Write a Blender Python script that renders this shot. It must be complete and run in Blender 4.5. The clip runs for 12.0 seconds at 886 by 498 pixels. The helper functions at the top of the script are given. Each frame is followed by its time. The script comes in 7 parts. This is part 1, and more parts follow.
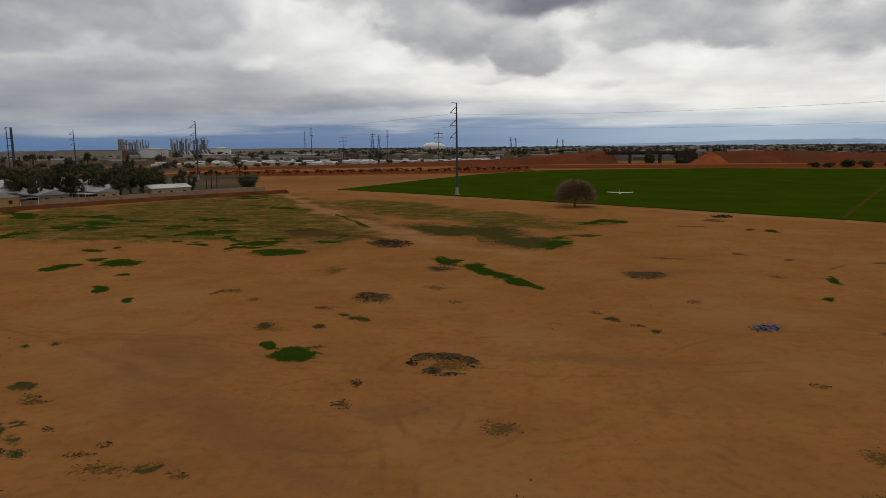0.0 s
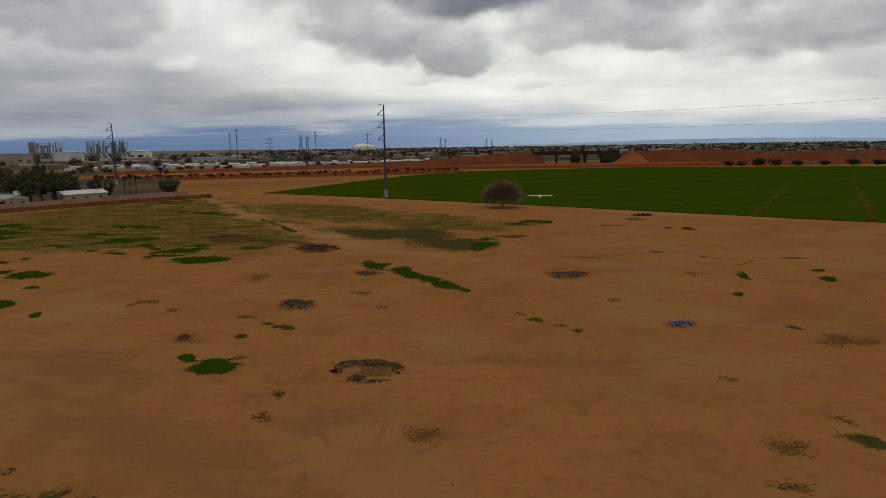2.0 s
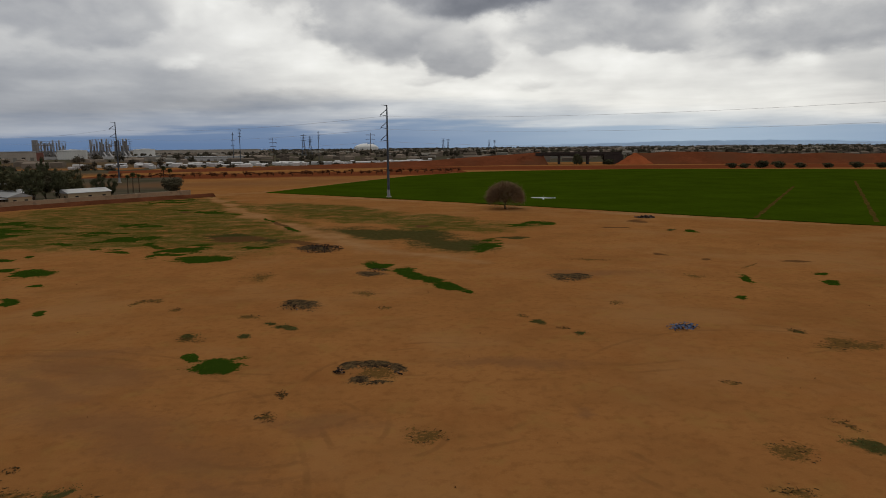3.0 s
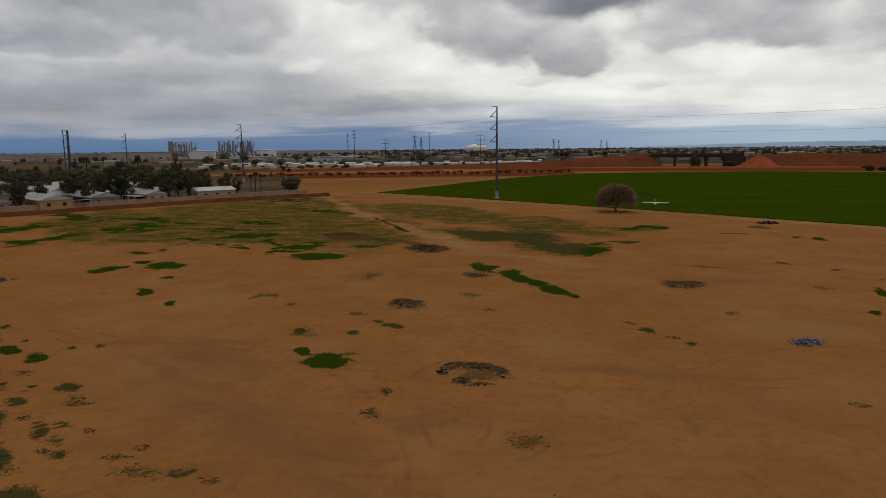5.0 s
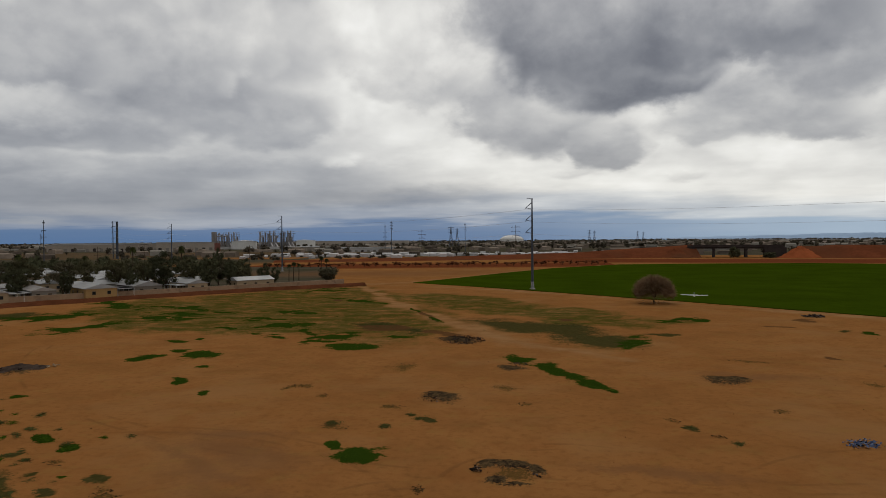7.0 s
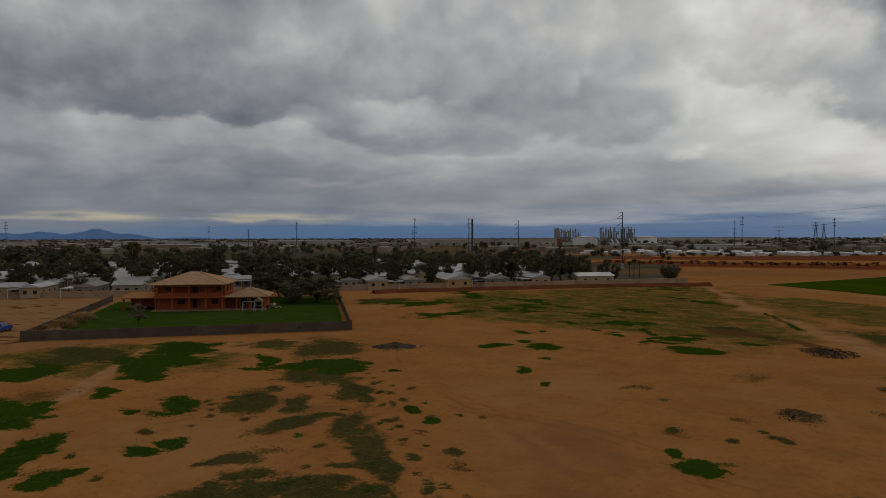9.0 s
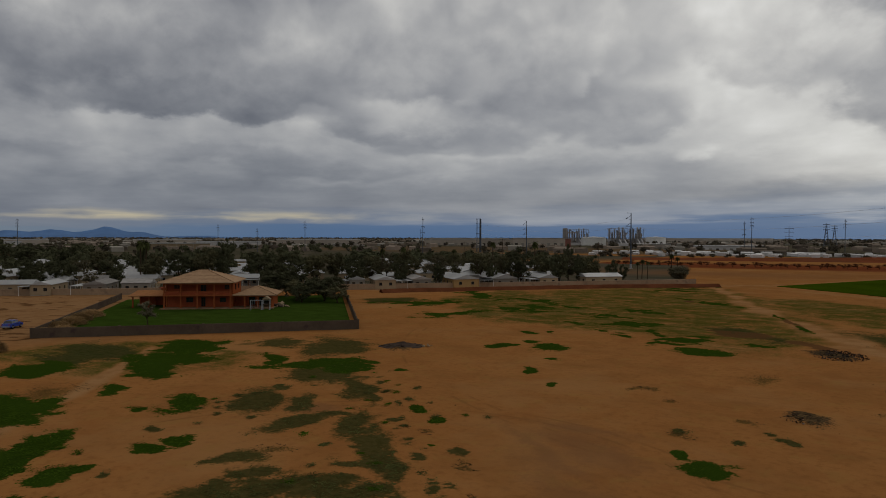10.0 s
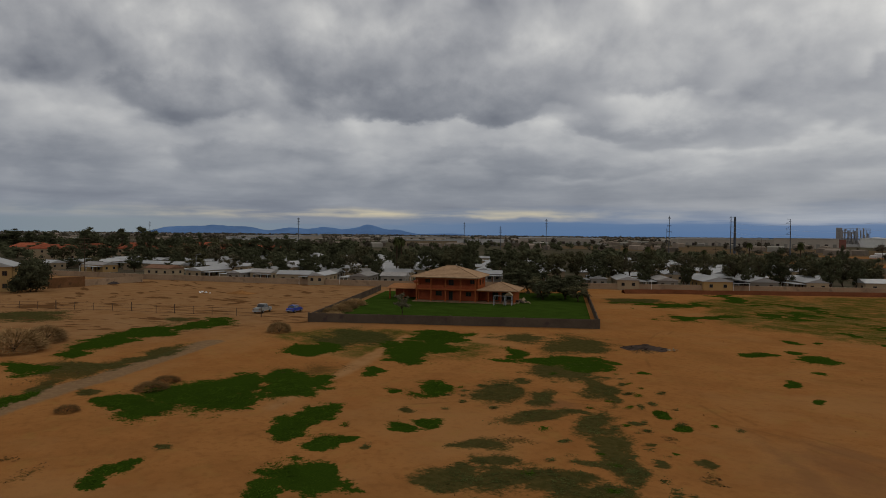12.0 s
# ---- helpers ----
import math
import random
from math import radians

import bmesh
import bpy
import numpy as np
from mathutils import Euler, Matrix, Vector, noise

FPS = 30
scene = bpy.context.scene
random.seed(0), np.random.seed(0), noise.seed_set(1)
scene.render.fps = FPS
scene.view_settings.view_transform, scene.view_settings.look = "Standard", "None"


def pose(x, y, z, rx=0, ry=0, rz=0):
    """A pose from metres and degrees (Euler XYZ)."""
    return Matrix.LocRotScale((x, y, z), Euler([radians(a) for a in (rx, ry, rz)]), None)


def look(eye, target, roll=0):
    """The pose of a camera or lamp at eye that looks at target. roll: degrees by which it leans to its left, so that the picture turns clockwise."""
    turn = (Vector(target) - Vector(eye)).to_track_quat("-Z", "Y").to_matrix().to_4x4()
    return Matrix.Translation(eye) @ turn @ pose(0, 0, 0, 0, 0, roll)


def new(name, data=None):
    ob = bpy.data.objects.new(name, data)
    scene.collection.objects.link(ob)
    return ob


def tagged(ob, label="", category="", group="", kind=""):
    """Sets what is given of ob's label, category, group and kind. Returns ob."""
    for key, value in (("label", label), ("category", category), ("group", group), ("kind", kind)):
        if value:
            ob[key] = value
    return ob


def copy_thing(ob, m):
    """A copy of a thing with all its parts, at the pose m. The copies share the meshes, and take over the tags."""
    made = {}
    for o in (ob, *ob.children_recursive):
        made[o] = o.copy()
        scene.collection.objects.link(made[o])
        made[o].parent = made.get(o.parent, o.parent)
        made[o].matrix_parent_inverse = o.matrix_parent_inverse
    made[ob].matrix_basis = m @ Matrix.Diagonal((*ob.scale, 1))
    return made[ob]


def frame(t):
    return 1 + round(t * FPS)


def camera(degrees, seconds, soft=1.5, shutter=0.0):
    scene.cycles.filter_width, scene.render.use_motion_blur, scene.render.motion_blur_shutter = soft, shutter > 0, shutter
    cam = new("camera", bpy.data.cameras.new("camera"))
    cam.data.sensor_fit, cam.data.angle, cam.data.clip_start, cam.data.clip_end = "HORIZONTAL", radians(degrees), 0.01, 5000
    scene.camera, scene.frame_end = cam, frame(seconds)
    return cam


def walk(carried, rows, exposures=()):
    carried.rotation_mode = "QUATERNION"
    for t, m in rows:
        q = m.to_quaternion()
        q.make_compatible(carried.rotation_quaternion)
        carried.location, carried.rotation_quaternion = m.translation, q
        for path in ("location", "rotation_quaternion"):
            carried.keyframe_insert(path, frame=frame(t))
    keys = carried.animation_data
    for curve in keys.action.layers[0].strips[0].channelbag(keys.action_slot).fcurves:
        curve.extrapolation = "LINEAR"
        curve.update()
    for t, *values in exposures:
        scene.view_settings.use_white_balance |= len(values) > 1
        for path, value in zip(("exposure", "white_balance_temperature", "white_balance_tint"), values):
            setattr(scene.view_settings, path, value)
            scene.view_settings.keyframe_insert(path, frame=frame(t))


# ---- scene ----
PATH = [
    (0.0, (0.00, 0.00, 16.00), (0.00, 98.90, 1.21), -0.54),
    (0.5, (0.33, -0.09, 16.14), (-4.31, 98.71, 1.41), -0.60),
    (1.0, (0.60, -0.13, 16.25), (-1.87, 98.75, 1.54), -0.69),
    (1.5, (0.73, -0.09, 16.32), (5.13, 98.71, 1.51), -0.60),
    (2.0, (0.74, -0.04, 16.36), (10.53, 98.37, 1.56), -0.90),
    (2.5, (0.65, -0.03, 16.41), (11.41, 98.28, 1.58), -0.56),
    (2.7, (0.64, -0.04, 16.43), (11.19, 98.29, 1.63), -0.56),
    (3.5, (0.63, -0.11, 16.55), (7.70, 98.55, 1.87), -0.58),
    (4.3, (0.61, -0.18, 16.67), (2.42, 98.74, 2.11), -0.60),
    (4.5, (0.61, -0.19, 16.70), (-0.47, 98.74, 2.17), -0.61),
    (5.0, (0.78, -0.18, 16.66), (-5.24, 98.58, 2.15), -0.53),
    (5.5, (0.88, -0.13, 16.61), (-6.90, 98.53, 2.32), -0.50),
    (6.0, (0.95, -0.07, 16.63), (-7.68, 98.51, 2.21), -0.36),
    (6.1, (0.96, -0.06, 16.64), (-7.81, 98.58, 2.72), -0.39),
    (6.2, (0.98, -0.05, 16.65), (-8.06, 99.27, 9.32), -0.42),
    (6.3, (0.99, -0.04, 16.66), (-8.24, 99.52, 14.91), -0.45),
    (6.4, (1.01, -0.03, 16.67), (-8.33, 99.52, 15.27), -0.48),
    (6.5, (1.02, -0.02, 16.68), (-8.40, 99.53, 15.32), -0.51),
    (6.7, (0.98, -0.00, 16.69), (-8.69, 99.52, 15.31), -0.49),
    (7.5, (0.71, 0.13, 16.78), (-14.24, 98.99, 15.27), -0.34),
    (8.3, (0.45, 0.25, 16.87), (-28.78, 95.87, 15.24), -0.19),
    (8.5, (0.40, 0.27, 16.89), (-38.24, 92.49, 15.23), -0.17),
    (8.7, (0.55, 0.23, 16.92), (-46.86, 88.26, 15.21), -0.16),
    (8.9, (0.71, 0.18, 16.96), (-53.31, 84.31, 15.19), -0.15),
    (9.0, (0.76, 0.16, 16.97), (-55.35, 82.91, 15.19), -0.14),
    (9.5, (0.91, 0.16, 16.99), (-56.43, 82.06, 15.20), 0.02),
    (10.0, (0.93, 0.23, 16.98), (-56.16, 82.31, 15.15), 0.15),
    (10.5, (0.95, 0.19, 16.97), (-61.23, 78.48, 15.09), 0.32),
    (11.0, (1.01, 0.09, 16.97), (-67.63, 72.79, 14.97), 0.47),
    (11.5, (1.04, 0.01, 16.95), (-73.84, 66.26, 14.84), 0.44),
    (12.0, (1.04, -0.07, 16.92), (-80.51, 57.77, 14.66), 0.56),
]
cam = camera(65.5, 12.0, soft=0.9)
walk(cam, [(t, look(eye, target, roll)) for t, eye, target, roll in PATH],
     [(0.0, -0.05), (6.5, -0.06), (8.3, -0.41), (9.0, -0.49), (10.0, -0.45), (11.0, -0.35), (12.0, -0.16)])

# ---------------------------------------------------------------- world and sun
SUN_EL, SUN_AZ = 42.0, 8.0          # elevation; azimuth from +y towards -x, degrees


def build_world():
    w = bpy.data.worlds.new("overcast_sky")
    w.use_nodes = True
    scene.world = w
    nt = w.node_tree
    nt.nodes.clear()
    n, L = nt.nodes.new, nt.links.new

    def math_node(op, a, b=None, c=None, clamp=False):
        m = n("ShaderNodeMath")
        m.operation, m.use_clamp = op, clamp
        for i, v in enumerate((a, b, c)):
            if v is None:
                continue
            if isinstance(v, (int, float)):
                m.inputs[i].default_value = v
            else:
                L(v, m.inputs[i])
        return m.outputs[0]

    def ramp(fac, stops, mode="EASE"):
        r = n("ShaderNodeValToRGB")
        r.color_ramp.interpolation = mode
        els = r.color_ramp.elements
        while len(els) < len(stops):
            els.new(0.5)
        for e, (p, c) in zip(els, stops):
            e.position = p
            e.color = (*c, 1) if len(c) == 3 else c
        L(fac, r.inputs[0])
        return r.outputs[0]

    def mixc(fac, a, b, blend="MIX"):
        m = n("ShaderNodeMix")
        m.data_type, m.blend_type = "RGBA", blend
        for s, v in ((m.inputs[0], fac), (m.inputs[6], a), (m.inputs[7], b)):
            if isinstance(v, tuple):
                s.default_value = (*v, 1)
            elif isinstance(v, (int, float)):
                s.default_value = v
            else:
                L(v, s)
        return m.outputs[2]

    tc = n("ShaderNodeTexCoord").outputs["Generated"]
    sep = n("ShaderNodeSeparateXYZ")
    L(tc, sep.inputs[0])
    x, y, z = sep.outputs
    az = math_node("MULTIPLY", math_node("ARCTAN2", math_node("MULTIPLY", x, -1.0), y), 57.2958)
    el = math_node("MULTIPLY", math_node("ARCSINE", z), 57.2958)
    flat = math_node("SQRT", math_node("ADD", math_node("MULTIPLY", x, x), math_node("MULTIPLY", y, y)))
    # cloud deck: cells shrink towards the horizon
    high = math_node("MAXIMUM", el, 0.0)
    depth = math_node("LOGARITHM", math_node("ADD", high, 4.0), 2.71828)
    comb = n("ShaderNodeCombineXYZ")
    L(math_node("DIVIDE", x, flat), comb.inputs[0])
    L(math_node("DIVIDE", y, flat), comb.inputs[1])
    L(math_node("MULTIPLY", depth, 0.40), comb.inputs[2])

    def fbm(scale, detail, rough, off, dist=0.0, squash=1.0):
        m = n("ShaderNodeMapping")
        m.inputs["Location"].default_value = off
        m.inputs["Scale"].default_value = (1.0, 1.0, squash)
        L(comb.outputs[0], m.inputs[0])
        t = n("ShaderNodeTexNoise")
        t.inputs["Scale"].default_value = scale
        t.inputs["Detail"].default_value = detail
        t.inputs["Roughness"].default_value = rough
        t.inputs["Distortion"].default_value = dist
        L(m.outputs[0], t.inputs["Vector"])
        return math_node("SUBTRACT", t.outputs["Fac"], 0.5)

    big = fbm(3.0, 3, 0.5, (3.1, 1.7, 0.4))
    mid = fbm(9.0, 6, 0.48, (7.3, -2.2, 1.0), 0.25)
    fine = fbm(30.0, 5, 0.6, (1.3, 4.2, 2.0))
    other = fbm(9.0, 6, 0.48, (-4.0, 5.5, 3.0), 0.25)
    layer = fbm(4.0, 5, 0.55, (0.0, 0.0, 0.0), 0.0, 3.2)
    # round heads of cumulus: rounded cells of three sizes
    warp = n("ShaderNodeVectorMath")
    warp.operation = "MULTIPLY_ADD"
    puff_noise = n("ShaderNodeTexNoise")
    puff_noise.inputs["Scale"].default_value, puff_noise.inputs["Detail"].default_value = 12.0, 5
    L(comb.outputs[0], puff_noise.inputs["Vector"])
    L(puff_noise.outputs["Color"], warp.inputs[0])
    warp.inputs[1].default_value = (0.08, 0.08, 0.06)
    L(comb.outputs[0], warp.inputs[2])
    heads = None
    for scale, amount in ((7.0, 0.62), (17.0, 0.30), (40.0, 0.10)):
        vor = n("ShaderNodeTexVoronoi")
        vor.feature = "SMOOTH_F1"
        vor.inputs["Scale"].default_value, vor.inputs["Smoothness"].default_value = scale, 0.5
        L(warp.outputs[0], vor.inputs["Vector"])
        h = math_node("SUBTRACT", 0.45, vor.outputs["Distance"])
        heads = math_node("MULTIPLY", h, amount) if heads is None else math_node("MULTIPLY_ADD", h, amount, heads)
    # billowed outlines: the banks below are bent by the noise, more so high up where the clouds are near
    grow = math_node("MULTIPLY_ADD", high, 0.055, 0.22)
    bend = math_node("MULTIPLY_ADD", fine, 2.6, math_node("MULTIPLY_ADD", heads, 3.2, math_node("MULTIPLY", mid, 9.0)))
    azw = math_node("MULTIPLY_ADD", bend, grow, az)
    lift = math_node("MULTIPLY_ADD", fine, 1.6, math_node("MULTIPLY_ADD", heads, -2.2, math_node("MULTIPLY", other, 5.0)))
    elw = math_node("MULTIPLY_ADD", lift, grow, el)
    v = math_node("MULTIPLY_ADD", big, 0.20, math_node("MULTIPLY_ADD", mid, 0.26, 0.785))
    # the deck is thicker away from the sun's side, and dimmer towards the horizon there
    dull = n("ShaderNodeMapRange")
    dull.interpolation_type = "SMOOTHSTEP"
    L(az, dull.inputs[0])
    dull.inputs[1].default_value, dull.inputs[2].default_value = 24.0, 52.0
    v = math_node("MULTIPLY_ADD", math_node("MULTIPLY", dull.outputs[0], math_node("MULTIPLY_ADD", math_node("EXPONENT", math_node("MULTIPLY", high, -0.20)), -0.20, -0.085)), 1.0, v)

    def cover(a, e, wa, we, soft):
        p = math_node("MULTIPLY", math_node("SUBTRACT", azw, a), 1.0 / wa)
        q = math_node("MULTIPLY", math_node("SUBTRACT", elw, e), 1.0 / we)
        r = math_node("SQRT", math_node("ADD", math_node("MULTIPLY", p, p), math_node("MULTIPLY", q, q)))
        k = n("ShaderNodeMapRange")
        k.interpolation_type = "SMOOTHSTEP"
        L(r, k.inputs[0])
        for i, val in enumerate((1.0 - soft, 1.0 + soft * 0.9, 1.0, 0.0)):
            k.inputs[i + 1].default_value = val
        return k.outputs[0], q

    # each bank lies over those before it; its base is darker than its top
    for a, e, wa, we, tone, opacity, soft in BANKS:
        c, q = cover(a, e, wa, we, soft)
        body = math_node("MULTIPLY_ADD", math_node("MINIMUM", math_node("MAXIMUM", q, -1.0), 1.0), 0.06 if tone < 0.8 else 0.0, tone + 0.02)
        if tone < 0.8:
            c = math_node("MULTIPLY", c, math_node("MULTIPLY_ADD", q, -0.34, 0.82, clamp=True))
        v = math_node("MULTIPLY_ADD", math_node("MULTIPLY", c, opacity), math_node("SUBTRACT", body, v), v)
    # relief of the clouds: heads catch light, folds are dim, thin level layers low down
    relief = math_node("MULTIPLY_ADD", high, 0.06, 0.28, clamp=True)
    near_h = math_node("EXPONENT", math_node("MULTIPLY", high, -0.20))
    v = math_node("MULTIPLY_ADD", math_node("MULTIPLY", heads, relief), 0.36, v)
    v = math_node("MULTIPLY_ADD", math_node("MULTIPLY", mid, relief), 0.26, v)
    v = math_node("MULTIPLY_ADD", math_node("MULTIPLY", fine, relief), 0.07, v)
    v = math_node("MULTIPLY_ADD", math_node("MULTIPLY", layer, near_h), 0.50, v)
    clouds = ramp(v, [(0.30, (0.072, 0.076, 0.092)), (0.45, (0.166, 0.172, 0.196)), (0.55, (0.262, 0.268, 0.290)), (0.65, (0.385, 0.388, 0.402)),
                      (0.75, (0.535, 0.533, 0.530)), (0.85, (0.715, 0.705, 0.680)), (0.93, (0.87, 0.86, 0.82)), (1.0, (1.0, 0.99, 0.95))], "LINEAR")
    # slate-blue rain haze low over the horizon, paler on one side
    def side(a, wa):
        p = math_node("MULTIPLY", math_node("SUBTRACT", az, a), 1.0 / wa)
        return math_node("EXPONENT", math_node("MULTIPLY", math_node("MULTIPLY", p, p), -1.0))
    band = math_node("MULTIPLY_ADD", side(66, 12), -0.26, math_node("MULTIPLY_ADD", side(-3, 20), 0.40, 0.52))
    low = ramp(math_node("MULTIPLY_ADD", layer, 0.34, math_node("DIVIDE", math_node("MULTIPLY", el, 0.1), band)),
               [(0.0, (1, 1, 1)), (0.17, (0.95, 0.95, 0.95)), (0.25, (0.45, 0.45, 0.45)), (0.50, (0, 0, 0))])
    blue = mixc(side(-26, 20), (0.058, 0.155, 0.335), (0.34, 0.46, 0.60))
    blue = mixc(side(80, 22), blue, (0.24, 0.29, 0.33))
    # the far deck is veiled by blue-grey rain away from the sun's side
    veil = n("ShaderNodeMapRange")
    veil.interpolation_type = "SMOOTHSTEP"
    L(az, veil.inputs[0])
    veil.inputs[1].default_value, veil.inputs[2].default_value = 0.0, 20.0
    clouds = mixc(math_node("MULTIPLY", math_node("MULTIPLY", veil.outputs[0], near_h), 0.62), clouds, (0.235, 0.285, 0.385))
    sky_c = mixc(math_node("MULTIPLY", low, 0.95), clouds, blue)
    # pale gaps under the deck
    gap = ramp(math_node("MULTIPLY_ADD", other, 0.10, math_node("MULTIPLY", el, 0.1)),
               [(0.10, (0, 0, 0)), (0.14, (0.8, 0.8, 0.8)), (0.17, (0.8, 0.8, 0.8)), (0.22, (0, 0, 0))])
    gapf = math_node("MULTIPLY", math_node("MULTIPLY", gap, math_node("MULTIPLY_ADD", mid, 7.0, 0.6, clamp=True)), math_node("MULTIPLY", side(60, 18), math_node("MULTIPLY_ADD", layer, 5.0, 0.6), clamp=True), clamp=True)
    sky_c = mixc(gapf, sky_c, (0.74, 0.64, 0.42))
    clear = n("ShaderNodeTexSky")
    clear.sky_type, clear.sun_disc = "NISHITA", False
    clear.sun_elevation, clear.sun_rotation = radians(SUN_EL), radians(-SUN_AZ)
    dim = mixc(1.0, clear.outputs[0], (0.08, 0.08, 0.08), "MULTIPLY")
    sky_c = mixc(0.94, dim, sky_c)
    bg = n("ShaderNodeBackground")
    L(sky_c, bg.inputs[0])
    bg.inputs[1].default_value = 1.0
    L(bg.outputs[0], n("ShaderNodeOutputWorld").inputs[0])


# banks and openings of the cloud deck: degrees left of +y, elevation, half width, half height, tone, cover, softness of the edge
BANKS = []


def bank(*row):
    BANKS.append(row)


# far light
bank(3.6, 7.2, 15.5, 5.1, 0.920, 0.90, 0.60)
bank(-19.5, 4.4, 12.3, 3.2, 0.920, 0.90, 0.50)
bank(-30.8, 3.6, 9.9, 2.4, 0.897, 0.90, 0.50)
bank(12, 17.2, 8.5, 3.8, 0.880, 0.90, 0.60)
bank(-16, 12.9, 4.5, 1.7, 0.814, 0.80, 0.50)
bank(-27.4, 8.9, 3, 2.3, 0.851, 0.70, 0.50)
bank(-38.1, 5.4, 4, 1.1, 0.812, 0.70, 0.50)
bank(29.6, 17.3, 21.2, 2.3, 0.800, 0.60, 0.70)
bank(65.2, 15.7, 6.3, 2.5, 0.760, 0.60, 0.43)
bank(58.6, 8.3, 12.9, 1.3, 0.734, 0.80, 0.36)
bank(13.7, 11.6, 6, 3, 0.900, 0.85, 0.55)
bank(78.3, 7.8, 12.5, 1, 0.717, 0.80, 0.36)
bank(58.7, 8, 13.7, 1.4, 0.704, 0.70, 0.36)
bank(32.8, 6.4, 8.1, 0.7, 0.746, 0.70, 0.36)
# level shelves low down
bank(13.9, 3.8, 11.8, 0.9, 0.576, 0.82, 0.60)
bank(31, 3.3, 11.4, 0.5, 0.584, 0.82, 0.60)
bank(33.9, 4.3, 7.2, 0.8, 0.592, 0.90, 0.60)
bank(64.3, 3.4, 5.7, 0.6, 0.479, 0.60, 0.60)
bank(39.9, 3.9, 11.9, 0.6, 0.505, 0.60, 0.60)
bank(51.2, 6.3, 5.6, 0.7, 0.549, 0.60, 0.36)
bank(43.6, 5.4, 7.3, 0.7, 0.505, 0.60, 0.50)
bank(83.2, 3.2, 7.6, 0.5, 0.564, 0.60, 0.60)
bank(83.6, 5.6, 5.4, 1.1, 0.508, 0.70, 0.50)
bank(73.4, 5.8, 3.4, 1, 0.532, 0.60, 0.50)
bank(25.8, 5.8, 9.8, 1, 0.602, 0.70, 0.50)
bank(15.7, 5.8, 6.8, 1.4, 0.681, 0.60, 0.50)
bank(-15.5, 3.1, 3.7, 0.7, 0.794, 0.50, 0.60)
bank(-12.6, 5, 1.9, 0.5, 0.794, 0.60, 0.50)
bank(-4.7, 5.6, 2.3, 0.6, 0.778, 0.60, 0.50)
bank(76, 3.4, 15, 1.3, 0.530, 0.60, 0.70)
bank(50, 3, 15, 1.1, 0.520, 0.60, 0.70)
bank(30, 3.4, 11, 1.5, 0.570, 0.65, 0.60)
bank(22, 4.3, 17, 2, 0.610, 0.70, 0.65)
# cloud bodies
bank(31.2, 13.2, 9.8, 4.2, 0.748, 0.85, 0.36)
bank(26.9, 12.8, 5.3, 3.5, 0.677, 0.70, 0.32)
bank(22.8, 9.9, 7.4, 2.6, 0.637, 0.80, 0.25)
bank(33.9, 8.4, 6.9, 1.6, 0.653, 0.75, 0.29)
bank(54.5, 12.8, 13.6, 3, 0.573, 0.80, 0.32)
bank(55.4, 10.9, 10.6, 1.5, 0.477, 0.80, 0.29)
bank(48.1, 10.2, 4.9, 1, 0.460, 0.60, 0.32)
bank(38, 13.5, 6, 3, 0.642, 0.80, 0.29)
bank(37.5, 11.7, 3.7, 1, 0.580, 0.60, 0.32)
bank(41.7, 9.3, 6.4, 1.1, 0.589, 0.75, 0.29)
bank(33.3, 8.9, 7, 1.2, 0.642, 0.60, 0.32)
bank(64.2, 14.3, 5.3, 2.3, 0.609, 0.60, 0.40)
bank(85.3, 12.5, 4.5, 2.3, 0.539, 0.65, 0.36)
bank(75.1, 10.6, 5.7, 1.5, 0.507, 0.75, 0.29)
bank(75.1, 14.9, 6.9, 1.8, 0.628, 0.50, 0.40)
bank(9.7, 13, 4.6, 1.9, 0.780, 0.80, 0.29)
bank(-1.3, 10.1, 5.8, 3.1, 0.672, 0.88, 0.22)
bank(-7.5, 7.3, 2.7, 1.8, 0.657, 0.88, 0.22)
bank(-21.2, 8.5, 4.9, 1.3, 0.634, 0.80, 0.29)
bank(-25, 12.1, 4.2, 2.3, 0.650, 0.75, 0.32)
bank(-14.1, 8.5, 2.5, 0.9, 0.730, 0.60, 0.32)
bank(-33.5, 8.2, 6.5, 2, 0.592, 0.75, 0.32)
bank(-18.8, 15, 8.5, 2.1, 0.562, 0.75, 0.32)
bank(-10.5, 16.7, 15.7, 3.5, 0.515, 0.92, 0.25)
bank(-9, 12.6, 7.4, 2.5, 0.484, 0.85, 0.25)
# thin bright rents
bank(14.2, 6.9, 0.8, 0.7, 0.970, 0.75, 0.85)
bank(22.1, 12.6, 1.2, 0.8, 0.900, 0.45, 0.90)
bank(36.8, 9.4, 3.2, 0.7, 0.840, 0.45, 0.90)
bank(39, 10, 2.4, 0.8, 0.820, 0.45, 0.90)
build_world()
sun = new("sun", bpy.data.lights.new("sun", "SUN"))
sun.data.energy, sun.data.angle, sun.data.color = 0.5, radians(25), (1.0, 0.96, 0.90)
sun_dir = Vector((-math.sin(radians(SUN_AZ)) * math.cos(radians(SUN_EL)), math.cos(radians(SUN_AZ)) * math.cos(radians(SUN_EL)), math.sin(radians(SUN_EL))))
sun.matrix_world = look(sun_dir * 100, (0, 0, 0))


